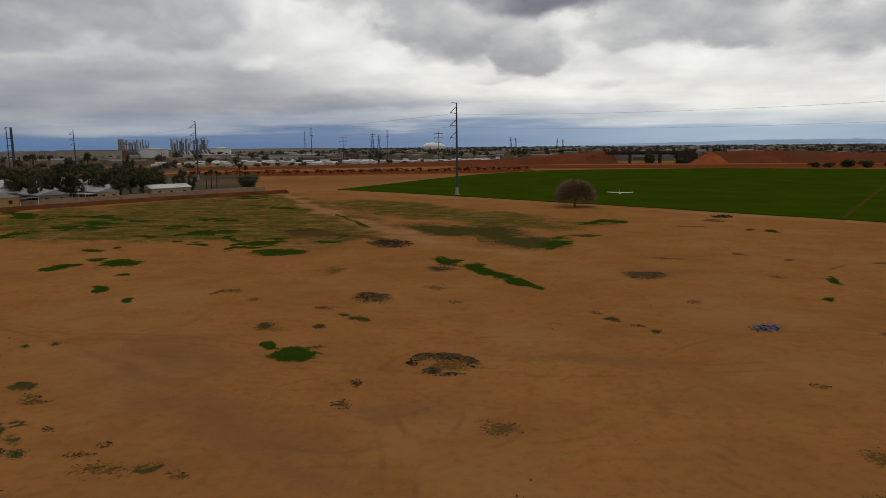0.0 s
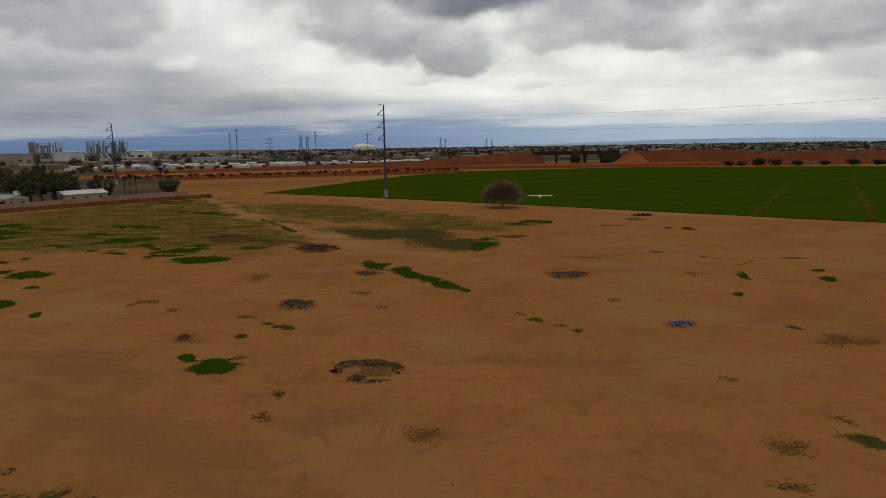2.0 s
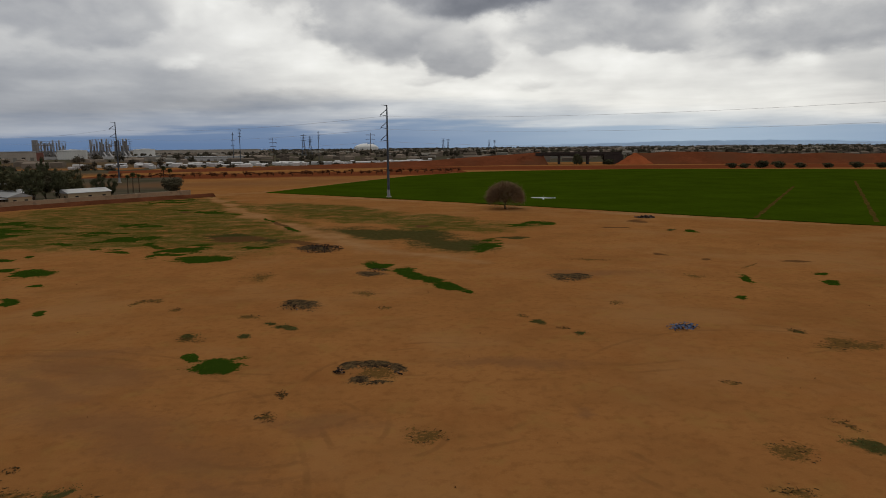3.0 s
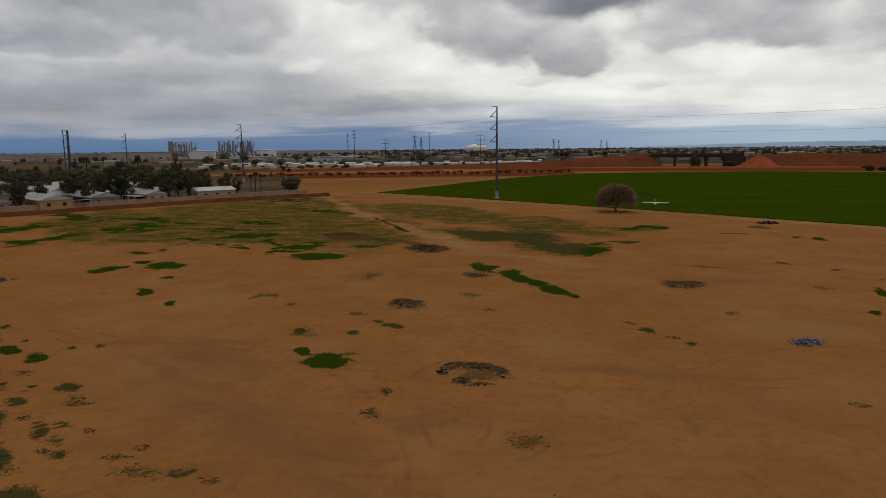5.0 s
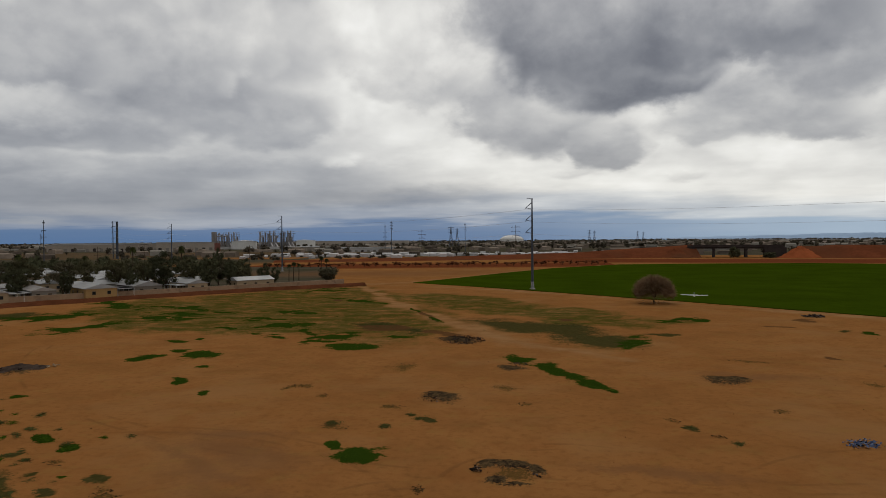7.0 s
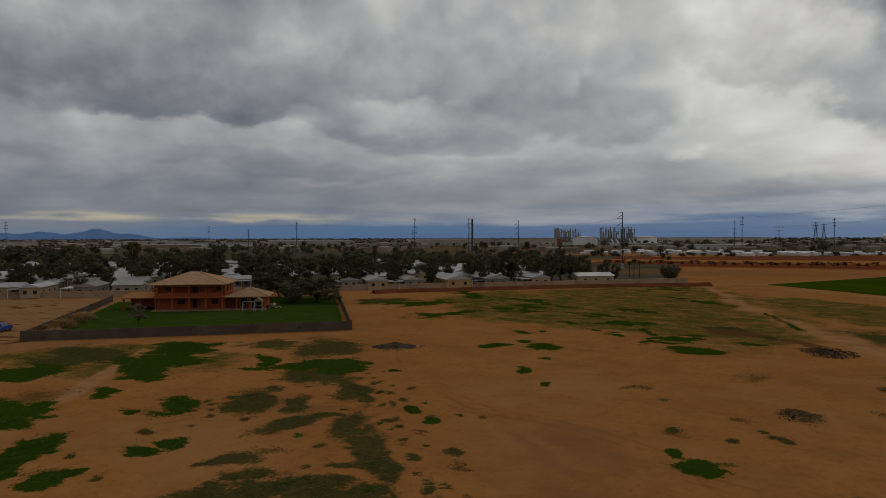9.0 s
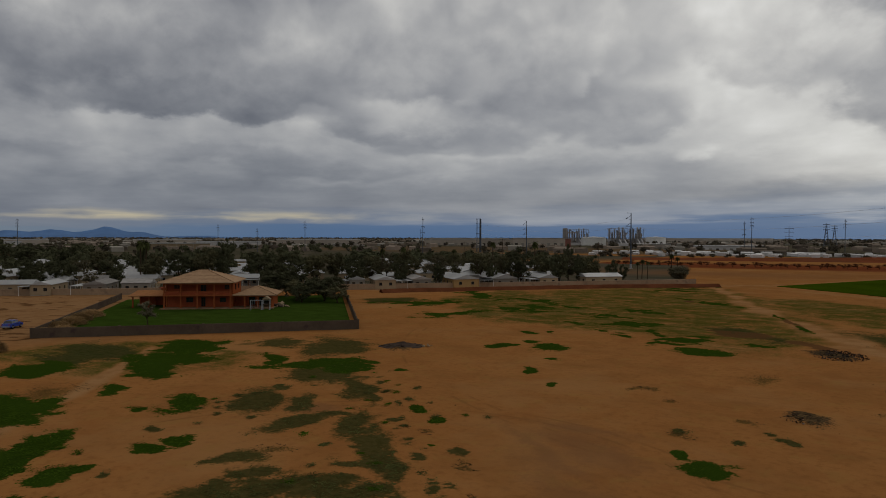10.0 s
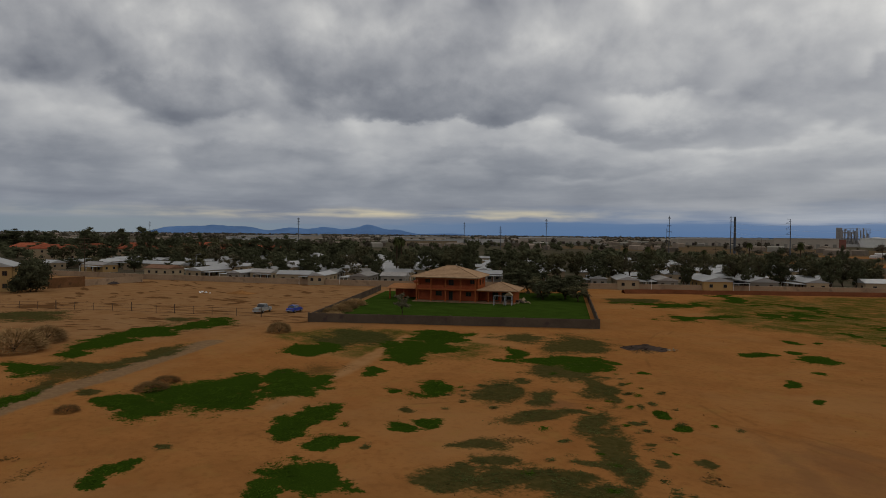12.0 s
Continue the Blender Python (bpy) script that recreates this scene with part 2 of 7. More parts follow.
# ---------------------------------------------------------------- materials
def material(name, base, rough=0.8, metal=0.0, vary=0.25, scale=3.0, second=None, bump=0.0, bump_scale=12.0, island=0.0, stain=None):
    """Plain surface: base colour, grain at two scales, optional second colour in patches, variation per loose piece or object."""
    m = bpy.data.materials.new(name)
    m.use_nodes = True
    nt = m.node_tree
    n, L = nt.nodes.new, nt.links.new
    b = nt.nodes["Principled BSDF"]
    b.inputs["Roughness"].default_value = rough
    b.inputs["Metallic"].default_value = metal
    b.inputs["Specular IOR Level"].default_value = 0.5 if rough < 0.45 else 0.25 if rough < 0.69 else 0.0
    tc = n("ShaderNodeTexCoord").outputs["Object"]

    def noise_fac(s, d=4):
        t = n("ShaderNodeTexNoise")
        t.inputs["Scale"].default_value, t.inputs["Detail"].default_value = s, d
        L(tc, t.inputs["Vector"])
        return t.outputs["Fac"]

    def mixer(fac, a, c, blend="MIX"):
        k = n("ShaderNodeMix")
        k.data_type, k.blend_type = "RGBA", blend
        for s, v in ((k.inputs[0], fac), (k.inputs[6], a), (k.inputs[7], c)):
            if isinstance(v, tuple):
                s.default_value = (*v, 1)
            elif isinstance(v, float):
                s.default_value = v
            else:
                L(v, s)
        return k.outputs[2]

    def mapr(fac, lo, hi, to0=0.0, to1=1.0):
        r = n("ShaderNodeMapRange")
        L(fac, r.inputs[0])
        for i, v in enumerate((lo, hi, to0, to1)):
            r.inputs[i + 1].default_value = v
        return r.outputs[0]

    lo, hi = tuple(c * (1 - vary) for c in base), tuple(min(1.0, c * (1 + vary)) for c in base)
    col = mixer(mapr(noise_fac(scale), 0.3, 0.7), lo, hi)
    grain = mapr(noise_fac(scale * 9, 3), 0.3, 0.7, 1 - vary * 0.5, 1 + vary * 0.5)
    g = n("ShaderNodeCombineColor")
    for i in range(3):
        L(grain, g.inputs[i])
    col = mixer(1.0, col, g.outputs[0], "MULTIPLY")
    if second:
        col = mixer(mapr(noise_fac(scale * 0.35), 0.48, 0.62), col, second)
    if stain:
        col = mixer(mapr(noise_fac(scale * 1.7, 6), 0.58, 0.70), col, stain)
    if island:
        geo = n("ShaderNodeNewGeometry").outputs["Random Per Island"]
        obj = n("ShaderNodeObjectInfo").outputs["Random"]
        for src in (geo, obj):
            k = n("ShaderNodeCombineColor")
            f = mapr(src, 0.0, 1.0, 1 - island, 1 + island)
            for i in range(3):
                L(f, k.inputs[i])
            col = mixer(1.0, col, k.outputs[0], "MULTIPLY")
    L(col, b.inputs["Base Color"])
    if bump:
        bm = n("ShaderNodeBump")
        bm.inputs["Strength"].default_value = bump
        bm.inputs["Distance"].default_value = 0.05
        L(noise_fac(bump_scale, 5), bm.inputs["Height"])
        L(bm.outputs[0], b.inputs["Normal"])
    return m


def ground_material():
    m = bpy.data.materials.new("desert_soil")
    m.use_nodes = True
    nt = m.node_tree
    n, L = nt.nodes.new, nt.links.new
    b = nt.nodes["Principled BSDF"]
    b.inputs["Roughness"].default_value = 0.95
    b.inputs["Specular IOR Level"].default_value = 0.0
    pos = n("ShaderNodeNewGeometry").outputs["Position"]

    def noise_fac(s, d=5, rough=0.55, stretch=None, turn=0.0):
        src = pos
        if stretch:
            mp = n("ShaderNodeMapping")
            mp.inputs["Scale"].default_value = stretch
            mp.inputs["Rotation"].default_value = (0, 0, radians(turn))
            L(pos, mp.inputs[0])
            src = mp.outputs[0]
        t = n("ShaderNodeTexNoise")
        t.inputs["Scale"].default_value, t.inputs["Detail"].default_value, t.inputs["Roughness"].default_value = s, d, rough
        L(src, t.inputs["Vector"])
        return t.outputs["Fac"]

    def mapr(fac, lo, hi, to0=0.0, to1=1.0):
        r = n("ShaderNodeMapRange")
        r.interpolation_type = "SMOOTHSTEP"
        L(fac, r.inputs[0])
        for i, v in enumerate((lo, hi, to0, to1)):
            r.inputs[i + 1].default_value = v
        return r.outputs[0]

    def mth(op, a, c, clamp=False):
        k = n("ShaderNodeMath")
        k.operation, k.use_clamp = op, clamp
        for s, v in zip(k.inputs, (a, c)):
            if isinstance(v, float):
                s.default_value = v
            else:
                L(v, s)
        return k.outputs[0]

    def mixer(fac, a, c):
        k = n("ShaderNodeMix")
        k.data_type = "RGBA"
        for s, v in ((k.inputs[0], fac), (k.inputs[6], a), (k.inputs[7], c)):
            if isinstance(v, tuple):
                s.default_value = (*v, 1)
            elif isinstance(v, float):
                s.default_value = v
            else:
                L(v, s)
        return k.outputs[2]

    def attr(name):
        a = n("ShaderNodeAttribute")
        a.attribute_name = name
        return a.outputs["Fac"]

    wide, mid, fine, grit = noise_fac(0.03, 4), noise_fac(0.22, 6, 0.62), noise_fac(1.3, 6, 0.6), noise_fac(9.0, 4, 0.6)
    soil = mixer(mapr(wide, 0.35, 0.65), (0.271, 0.114, 0.034), (0.299, 0.130, 0.040))
    soil = mixer(mth("MULTIPLY", mapr(mid, 0.42, 0.66), 0.55), soil, (0.233, 0.097, 0.029))
    soil = mixer(mth("MULTIPLY", mapr(fine, 0.46, 0.70), 0.55), soil, (0.191, 0.078, 0.024))
    soil = mixer(mth("MULTIPLY", mapr(grit, 0.45, 0.75), 0.3), soil, (0.329, 0.158, 0.057))
    # wheel tracks and drag marks
    tracks = noise_fac(0.5, 5, 0.6, (0.12, 1.4, 1.0), 35.0)
    soil = mixer(mth("MULTIPLY", mapr(tracks, 0.56, 0.70), 0.07), soil, (0.227, 0.099, 0.037))
    soil = mixer(mth("MULTIPLY", mapr(noise_fac(0.075, 6, 0.6), 0.46, 0.64), 0.38), soil, (0.200, 0.086, 0.027))
    soil = mixer(mth("MULTIPLY", mapr(noise_fac(0.05, 5, 0.6), 0.48, 0.66), 0.55), soil, (0.300, 0.150, 0.056))
    soil = mixer(mth("MULTIPLY", mapr(noise_fac(0.33, 5, 0.62), 0.52, 0.68), 0.40), soil, (0.265, 0.140, 0.040))
    soil = mixer(mth("MULTIPLY", mapr(noise_fac(0.14, 4, 0.6), 0.54, 0.70), 0.35), soil, (0.235, 0.088, 0.026))
    ruts = n("ShaderNodeTexWave")
    ruts.wave_type, ruts.rings_direction = "RINGS", "Z"
    ruts.inputs["Scale"].default_value, ruts.inputs["Distortion"].default_value = 0.10, 9.0
    ruts.inputs["Detail"].default_value, ruts.inputs["Detail Scale"].default_value = 4, 0.35
    L(pos, ruts.inputs["Vector"])
    soil = mixer(mth("MULTIPLY", mth("MULTIPLY", mapr(ruts.outputs["Fac"], 0.80, 0.98), mapr(mid, 0.45, 0.6)), 0.12), soil, (0.160, 0.073, 0.026))
    # curved tyre marks, worn away in places
    sx = n("ShaderNodeSeparateXYZ")
    L(pos, sx.inputs[0])
    wob = mth("MULTIPLY", mth("SUBTRACT", fine, 0.5), 0.5)
    for k, (cx, cy, r) in enumerate(((-6.0, 40.0, 5.5), (-6.0, 40.0, 7.1), (4.0, 46.0, 9.0), (4.0, 46.0, 10.6), (1.0, 38.0, 3.4), (-30.0, 30.0, 27.0), (-30.0, 30.0, 28.6), (30.0, 40.0, 17.0), (30.0, 40.0, 18.7), (10.0, 140.0, 92.0), (10.0, 140.0, 93.7))):
        dx, dy = mth("SUBTRACT", sx.outputs[0], cx), mth("SUBTRACT", sx.outputs[1], cy)
        d = mth("SUBTRACT", mth("SQRT", mth("ADD", mth("MULTIPLY", dx, dx), mth("MULTIPLY", dy, dy)), 0.0), r)
        line = mapr(mth("ABSOLUTE", mth("ADD", d, wob), 0.0), 0.10, 0.28, 1.0, 0.0)
        worn = mapr(noise_fac(0.11 + 0.013 * (k % 5), 3), 0.48, 0.60)
        soil = mixer(mth("MULTIPLY", mth("MULTIPLY", line, worn), 0.30), soil, (0.130, 0.060, 0.022))
    speck = noise_fac(3.4, 3, 0.7)
    soil = mixer(mth("MULTIPLY", mapr(mth("ADD", speck, mth("MULTIPLY", mth("SUBTRACT", mid, 0.5), 0.4)), 0.70, 0.80), 0.16), soil, (0.085, 0.050, 0.019))
    rag = mth("SUBTRACT", mth("ADD", mth("MULTIPLY", noise_fac(0.55, 7, 0.7), 0.55), mth("MULTIPLY", noise_fac(2.6, 5, 0.65), 0.45)), 0.5)

    def edge(name, ragged, lo, hi):
        return mapr(mth("ADD", attr(name), mth("MULTIPLY", rag, ragged)), lo, hi)

    # thin dry weeds, streaked
    streak = noise_fac(0.20, 7, 0.70, (0.8, 1.15, 1.0), -42.0)
    soil = mixer(mth("MULTIPLY", edge("redsoil", 0.6, 0.3, 0.6), 0.92), soil, mixer(mapr(mid, 0.4, 0.65), (0.150, 0.038, 0.015), (0.118, 0.032, 0.014)))
    soil = mixer(edge("path", 1.6, 0.2, 1.1), soil, mixer(mapr(streak, 0.4, 0.65), (0.312, 0.164, 0.068), (0.246, 0.119, 0.044)))
    soil = mixer(mth("MULTIPLY", edge("pale", 0.9, 0.0, 0.9), 0.7), soil, mixer(mapr(mid, 0.4, 0.65), (0.245, 0.143, 0.070), (0.205, 0.112, 0.050)))
    soil = mixer(edge("town", 0.9, 0.1, 0.5), soil, mixer(mapr(wide, 0.4, 0.6), (0.086, 0.070, 0.048), (0.059, 0.054, 0.033)))
    soil = mixer(edge("gravel", 0.8, 0.2, 0.5), soil, mixer(mapr(fine, 0.4, 0.65), (0.185, 0.112, 0.058), (0.225, 0.135, 0.068)))
    soil = mixer(mth("MULTIPLY", edge("faint", 1.6, -0.1, 0.9), 0.60), soil, (0.180, 0.084, 0.036))
    bare = mapr(mth("ADD", attr("path"), mth("MULTIPLY", rag, 1.9)), 0.15, 0.85, 1.0, 0.0)
    weed = mth("MULTIPLY", edge("dry", 1.0, -0.25, 0.15), mapr(mth("ADD", streak, mth("MULTIPLY", rag, 0.75)), 0.28, 0.56))
    streak2 = noise_fac(0.16, 7, 0.70, (0.75, 1.2, 1.0), -48.0)
    soil = mixer(mth("MULTIPLY", mth("MULTIPLY", weed, bare), 0.85), soil, mixer(mapr(mth("ADD", streak2, mth("MULTIPLY", rag, 0.5)), 0.34, 0.54), (0.100, 0.078, 0.020), (0.042, 0.054, 0.008)))
    soil = mixer(mth("MULTIPLY", mth("MULTIPLY", edge("olive", 2.0, 0.0, 0.42), bare), 0.92), soil, mixer(mapr(fine, 0.35, 0.65), (0.052, 0.048, 0.015), (0.030, 0.034, 0.009)))
    crumb = mth("MULTIPLY", mth("SUBTRACT", noise_fac(4.5, 5, 0.7), 0.5), 2.6)
    soil = mixer(mth("MULTIPLY", mapr(mth("ADD", mth("ADD", attr("twig"), crumb), mth("MULTIPLY", rag, 2.0)), 0.24, 0.70), 0.80), soil, (0.080, 0.050, 0.014))
    soil = mixer(mth("MULTIPLY", edge("dark", 1.3, 0.08, 0.42), 0.88), soil, (0.098, 0.046, 0.018))
    soil = mixer(mapr(mth("ADD", mth("ADD", attr("lush"), mth("MULTIPLY", rag, 2.0)), mth("MULTIPLY", mth("SUBTRACT", streak2, 0.5), 1.4)), 0.02, 0.24), soil, mixer(mapr(grit, 0.3, 0.7), (0.030, 0.051, 0.005), (0.016, 0.033, 0.003)))
    soil = mixer(mapr(mth("ADD", mth("ADD", attr("burnt"), mth("MULTIPLY", crumb, 0.6)), mth("MULTIPLY", rag, 1.5)), 0.10, 0.40), soil, mixer(mapr(mth("ADD", mth("MULTIPLY", noise_fac(2.2, 5, 0.7), 0.7), mth("MULTIPLY", grit, 0.3)), 0.42, 0.60), (0.026, 0.018, 0.011), (0.110, 0.068, 0.030)))
    L(soil, b.inputs["Base Color"])
    bp = n("ShaderNodeBump")
    bp.inputs["Strength"].default_value, bp.inputs["Distance"].default_value = 0.4, 0.10
    L(mth("ADD", mth("ADD", fine, mth("MULTIPLY", grit, 0.35)), mth("MULTIPLY", tracks, 0.3)), bp.inputs["Height"])
    L(bp.outputs[0], b.inputs["Normal"])
    return m


M_SOIL = ground_material()
M_LUSH = material("weed_green", (0.037, 0.066, 0.006), 0.8, vary=0.3, scale=0.5, island=0.12)
M_OLIVE = material("weed_olive", (0.064, 0.066, 0.020), 0.8, vary=0.3, scale=0.5, island=0.15)
M_CROP = material("crop_green", (0.032, 0.052, 0.002), 0.8, vary=0.16, scale=0.06, bump=0.35, bump_scale=2.5)
M_LAWN = material("lawn_green", (0.030, 0.052, 0.007), 0.8, vary=0.18, scale=0.3, bump=0.6, bump_scale=5)
M_DRY = material("dry_twigs", (0.235, 0.155, 0.090), 0.9, vary=0.3, scale=1.0, island=0.3)
M_DRYGRASS = material("dry_shrub", (0.095, 0.062, 0.028), 0.9, vary=0.3, scale=0.6, island=0.35)
M_DRYBUSH = material("dry_brush", (0.30, 0.19, 0.085), 0.9, vary=0.3, scale=0.6, island=0.3)
M_BUSHO = material("bush_olive", (0.15, 0.088, 0.036), 0.8, vary=0.3, scale=0.6, island=0.25)
M_BARK = material("bark", (0.060, 0.040, 0.026), 0.95, vary=0.35, scale=4, bump=0.6, bump_scale=20)
M_LEAF = material("leaf_dusty_green", (0.088, 0.080, 0.042), 0.7, vary=0.25, scale=0.5, island=0.20)
M_LEAF2 = material("leaf_grey_green", (0.112, 0.098, 0.060), 0.75, vary=0.25, scale=0.5, island=0.20)
M_LEAF3 = material("leaf_dark_green", (0.067, 0.068, 0.037), 0.7, vary=0.25, scale=0.5, island=0.20)
M_PALM = material("palm_frond", (0.050, 0.054, 0.020), 0.7, vary=0.3, scale=1.0, island=0.3)
M_BLOCK = material("wall_block_tan", (0.30, 0.205, 0.130), 0.9, vary=0.12, scale=0.25, stain=(0.22, 0.15, 0.10), bump=0.3)
M_BLOCKG = material("wall_block_grey", (0.088, 0.066, 0.048), 0.9, vary=0.16, scale=0.3, stain=(0.066, 0.047, 0.040), bump=0.3)
M_STAINED = material("wall_brown_stained", (0.150, 0.075, 0.034), 0.9, vary=0.2, scale=0.3, stain=(0.10, 0.055, 0.03), bump=0.3)
M_CAP = material("wall_cap", (0.40, 0.30, 0.21), 0.85, vary=0.15, scale=1.0)
M_STUCCO = material("stucco_orange", (0.28, 0.078, 0.028), 0.85, vary=0.10, scale=0.6, bump=0.15)
M_STUCCOD = material("stucco_red", (0.255, 0.060, 0.026), 0.85, vary=0.12, scale=0.6, bump=0.15)
M_TILE = material("roof_tile_tan", (0.315, 0.198, 0.115), 0.85, vary=0.14, scale=0.9, island=0.10)
M_TILEO = material("roof_tile_orange", (0.33, 0.15, 0.065), 0.85, vary=0.14, scale=0.9, island=0.10)
M_TILERED = material("roof_tile_red", (0.27, 0.078, 0.042), 0.85, vary=0.15, scale=0.6, island=0.2)
M_GLASS = material("dark_glass", (0.018, 0.020, 0.022), 0.12, vary=0.1, scale=0.5)
M_CONC = material("concrete", (0.34, 0.30, 0.25), 0.9, vary=0.15, scale=0.8, bump=0.2)
M_FRAME = material("dark_window_frame", (0.07, 0.035, 0.022), 0.7, vary=0.1)
M_PAVE = material("dusty_paving", (0.20, 0.125, 0.075), 0.9, vary=0.2, scale=0.6)
M_WHITE = material("white_paint", (0.66, 0.64, 0.60), 0.6, vary=0.08, scale=0.7, island=0.06)
M_CREAM = material("cream_siding", (0.25, 0.185, 0.115), 0.75, vary=0.08, scale=0.5, island=0.25)
M_GREYW = material("grey_siding", (0.185, 0.165, 0.14), 0.75, vary=0.08, scale=0.5, island=0.2)
M_YELLOW = material("yellow_siding", (0.36, 0.225, 0.095), 0.75, vary=0.08, scale=0.5)
M_ROOFW = material("white_metal_roof", (0.31, 0.305, 0.295), 0.5, vary=0.10, scale=0.4, stain=(0.36, 0.33, 0.28), island=0.16)
M_ROOFG = material("grey_shingle", (0.27, 0.25, 0.23), 0.85, vary=0.15, scale=0.6, island=0.25)
M_ROOFB = material("brown_roof", (0.20, 0.11, 0.07), 0.85, vary=0.15, scale=0.6)
M_STEEL = material("galvanised_steel", (0.062, 0.068, 0.080), 0.6, metal=0.25, vary=0.2, scale=0.5)
M_STEELL = material("pale_steel", (0.30, 0.30, 0.31), 0.55, metal=0.3, vary=0.2, scale=0.5)
M_WIRE = material("wire_aluminium", (0.50, 0.50, 0.52), 0.5, metal=0.5, vary=0.05)
M_WOOD = material("pole_wood", (0.085, 0.058, 0.04), 0.9, vary=0.2, scale=2.0)
M_PLANT = material("plant_grey", (0.235, 0.215, 0.205), 0.7, vary=0.2, scale=0.1, island=0.35)
M_PLANTL = material("plant_pale", (0.42, 0.40, 0.385), 0.6, vary=0.12, scale=0.1, island=0.15)
M_HALL = material("warehouse_panel", (0.34, 0.29, 0.24), 0.8, vary=0.10, scale=0.05, island=0.22)
M_RED = material("red_panel", (0.20, 0.085, 0.065), 0.8, vary=0.1, scale=0.2)
M_EMBANK = material("embankment_red_soil", (0.150, 0.046, 0.020), 0.95, vary=0.22, scale=0.05, second=(0.125, 0.048, 0.023), bump=0.4, bump_scale=0.6)
M_MOUND = material("mound_orange_soil", (0.30, 0.082, 0.030), 0.95, vary=0.15, scale=0.08, bump=0.4, bump_scale=0.5)
M_TRACK = material("track_soil_in_crop", (0.070, 0.048, 0.010), 0.95, vary=0.35, scale=0.5)
M_BERM = material("berm_dark_soil", (0.105, 0.036, 0.016), 0.95, vary=0.25, scale=0.2, bump=0.5, bump_scale=1.5)
M_DARKSHED = material("dark_concrete", (0.050, 0.040, 0.036), 0.9, vary=0.15, scale=0.3)
M_BUSHROW = material("bush_red_brown", (0.150, 0.060, 0.028), 0.9, vary=0.3, scale=0.4, island=0.35)
# far tree colour, lifted to paint in the distance haze
M_TOWNT = material("town_tree_hazed", (0.090, 0.076, 0.054), 0.9, vary=0.3, scale=0.02, island=0.25)
M_TOWNH = material("town_house_far", (0.17, 0.135, 0.105), 0.85, vary=0.2, scale=0.02, island=0.45)
M_TOWNW = material("town_roof_pale", (0.21, 0.19, 0.16), 0.7, vary=0.2, scale=0.02, island=0.25)
# blue distance haze is put into the base colour of both mountain ranges
M_MOUNT = material("mountain_haze_blue", (0.105, 0.190, 0.36), 1.0, vary=0.15, scale=0.002)
M_MOUNT2 = material("mountain_haze_pale", (0.36, 0.48, 0.64), 1.0, vary=0.10, scale=0.002)
M_BLUECAR = material("blue_car_paint", (0.018, 0.050, 0.30), 0.3, vary=0.05)
M_WHITECAR = material("white_car_paint", (0.24, 0.24, 0.22), 0.35, vary=0.05)
M_TYRE = material("tyre_rubber", (0.018, 0.017, 0.017), 0.9, vary=0.1)
M_RIM = material("rim_alloy", (0.35, 0.35, 0.36), 0.4, metal=0.7, vary=0.1)
M_LAMPG = material("lamp_glass", (0.55, 0.52, 0.48), 0.2, vary=0.1)
M_TARP = material("blue_tarp", (0.030, 0.047, 0.105), 0.5, vary=0.3, scale=2.0, bump=0.6, bump_scale=4)
M_ASH = material("ash_and_char", (0.038, 0.027, 0.021), 0.95, vary=0.4, scale=1.5, island=0.5)
M_SCRAP = material("scrap_mixed", (0.13, 0.10, 0.08), 0.85, vary=0.4, scale=1.5, island=0.7)
M_CLOD = material("soil_clod", (0.20, 0.092, 0.032), 0.95, vary=0.3, scale=0.5, island=0.35)
M_FOAM = material("white_foam", (0.75, 0.75, 0.74), 0.5, vary=0.04)


# ---------------------------------------------------------------- helpers of the build
def link_mesh(name, verts, faces, mats, parent=None, index=None, smooth=False):
    me = bpy.data.meshes.new(name)
    me.from_pydata(verts, [], faces)
    for m in (mats if isinstance(mats, (list, tuple)) else [mats]):
        me.materials.append(m)
    if index is not None:
        me.polygons.foreach_set("material_index", index)
    if smooth:
        me.polygons.foreach_set("use_smooth", [True] * len(me.polygons))
    me.update()
    ob = new(name, me)
    ob.parent = parent
    return ob


def part(name, bm, mat, parent=None, label="", smooth=False):
    """Link a bmesh as one mesh object under a thing or a part."""
    me = bpy.data.meshes.new(name)
    bm.to_mesh(me)
    bm.free()
    me.materials.append(mat)
    if smooth:
        me.polygons.foreach_set("use_smooth", [True] * len(me.polygons))
    ob = new(name, me)
    ob.parent = parent
    if label:
        tagged(ob, label)
    return ob


def thing(name, label, category, group="", kind="", m=None):
    e = new(name)
    e.empty_display_size = 0.3
    if m is not None:
        e.matrix_basis = m
    return tagged(e, label, category, group, kind)


def add_box(bm, x0, x1, y0, y1, z0, z1, bevel=0.0):
    r = bmesh.ops.create_cube(bm, size=1.0, matrix=Matrix.Translation(((x0 + x1) / 2, (y0 + y1) / 2, (z0 + z1) / 2)) @ Matrix.Diagonal((x1 - x0, y1 - y0, z1 - z0, 1)))
    if bevel:
        es = list({e for v in r["verts"] for e in v.link_edges})
        bmesh.ops.bevel(bm, geom=es, offset=bevel, segments=1, affect="EDGES")
    return bm


def box(x0, x1, y0, y1, z0, z1, bevel=0.0):
    return add_box(bmesh.new(), x0, x1, y0, y1, z0, z1, bevel)


def add_tube(bm, a, b, r0, r1=None, seg=8, caps=True):
    a, b = Vector(a), Vector(b)
    d = b - a
    m = Matrix.Translation((a + b) / 2) @ d.to_track_quat("Z", "Y").to_matrix().to_4x4()
    bmesh.ops.create_cone(bm, cap_ends=caps, segments=seg, radius1=r0, radius2=r0 if r1 is None else r1, depth=d.length, matrix=m)
    return bm


def tube(a, b, r0, r1=None, seg=8):
    return add_tube(bmesh.new(), a, b, r0, r1, seg)


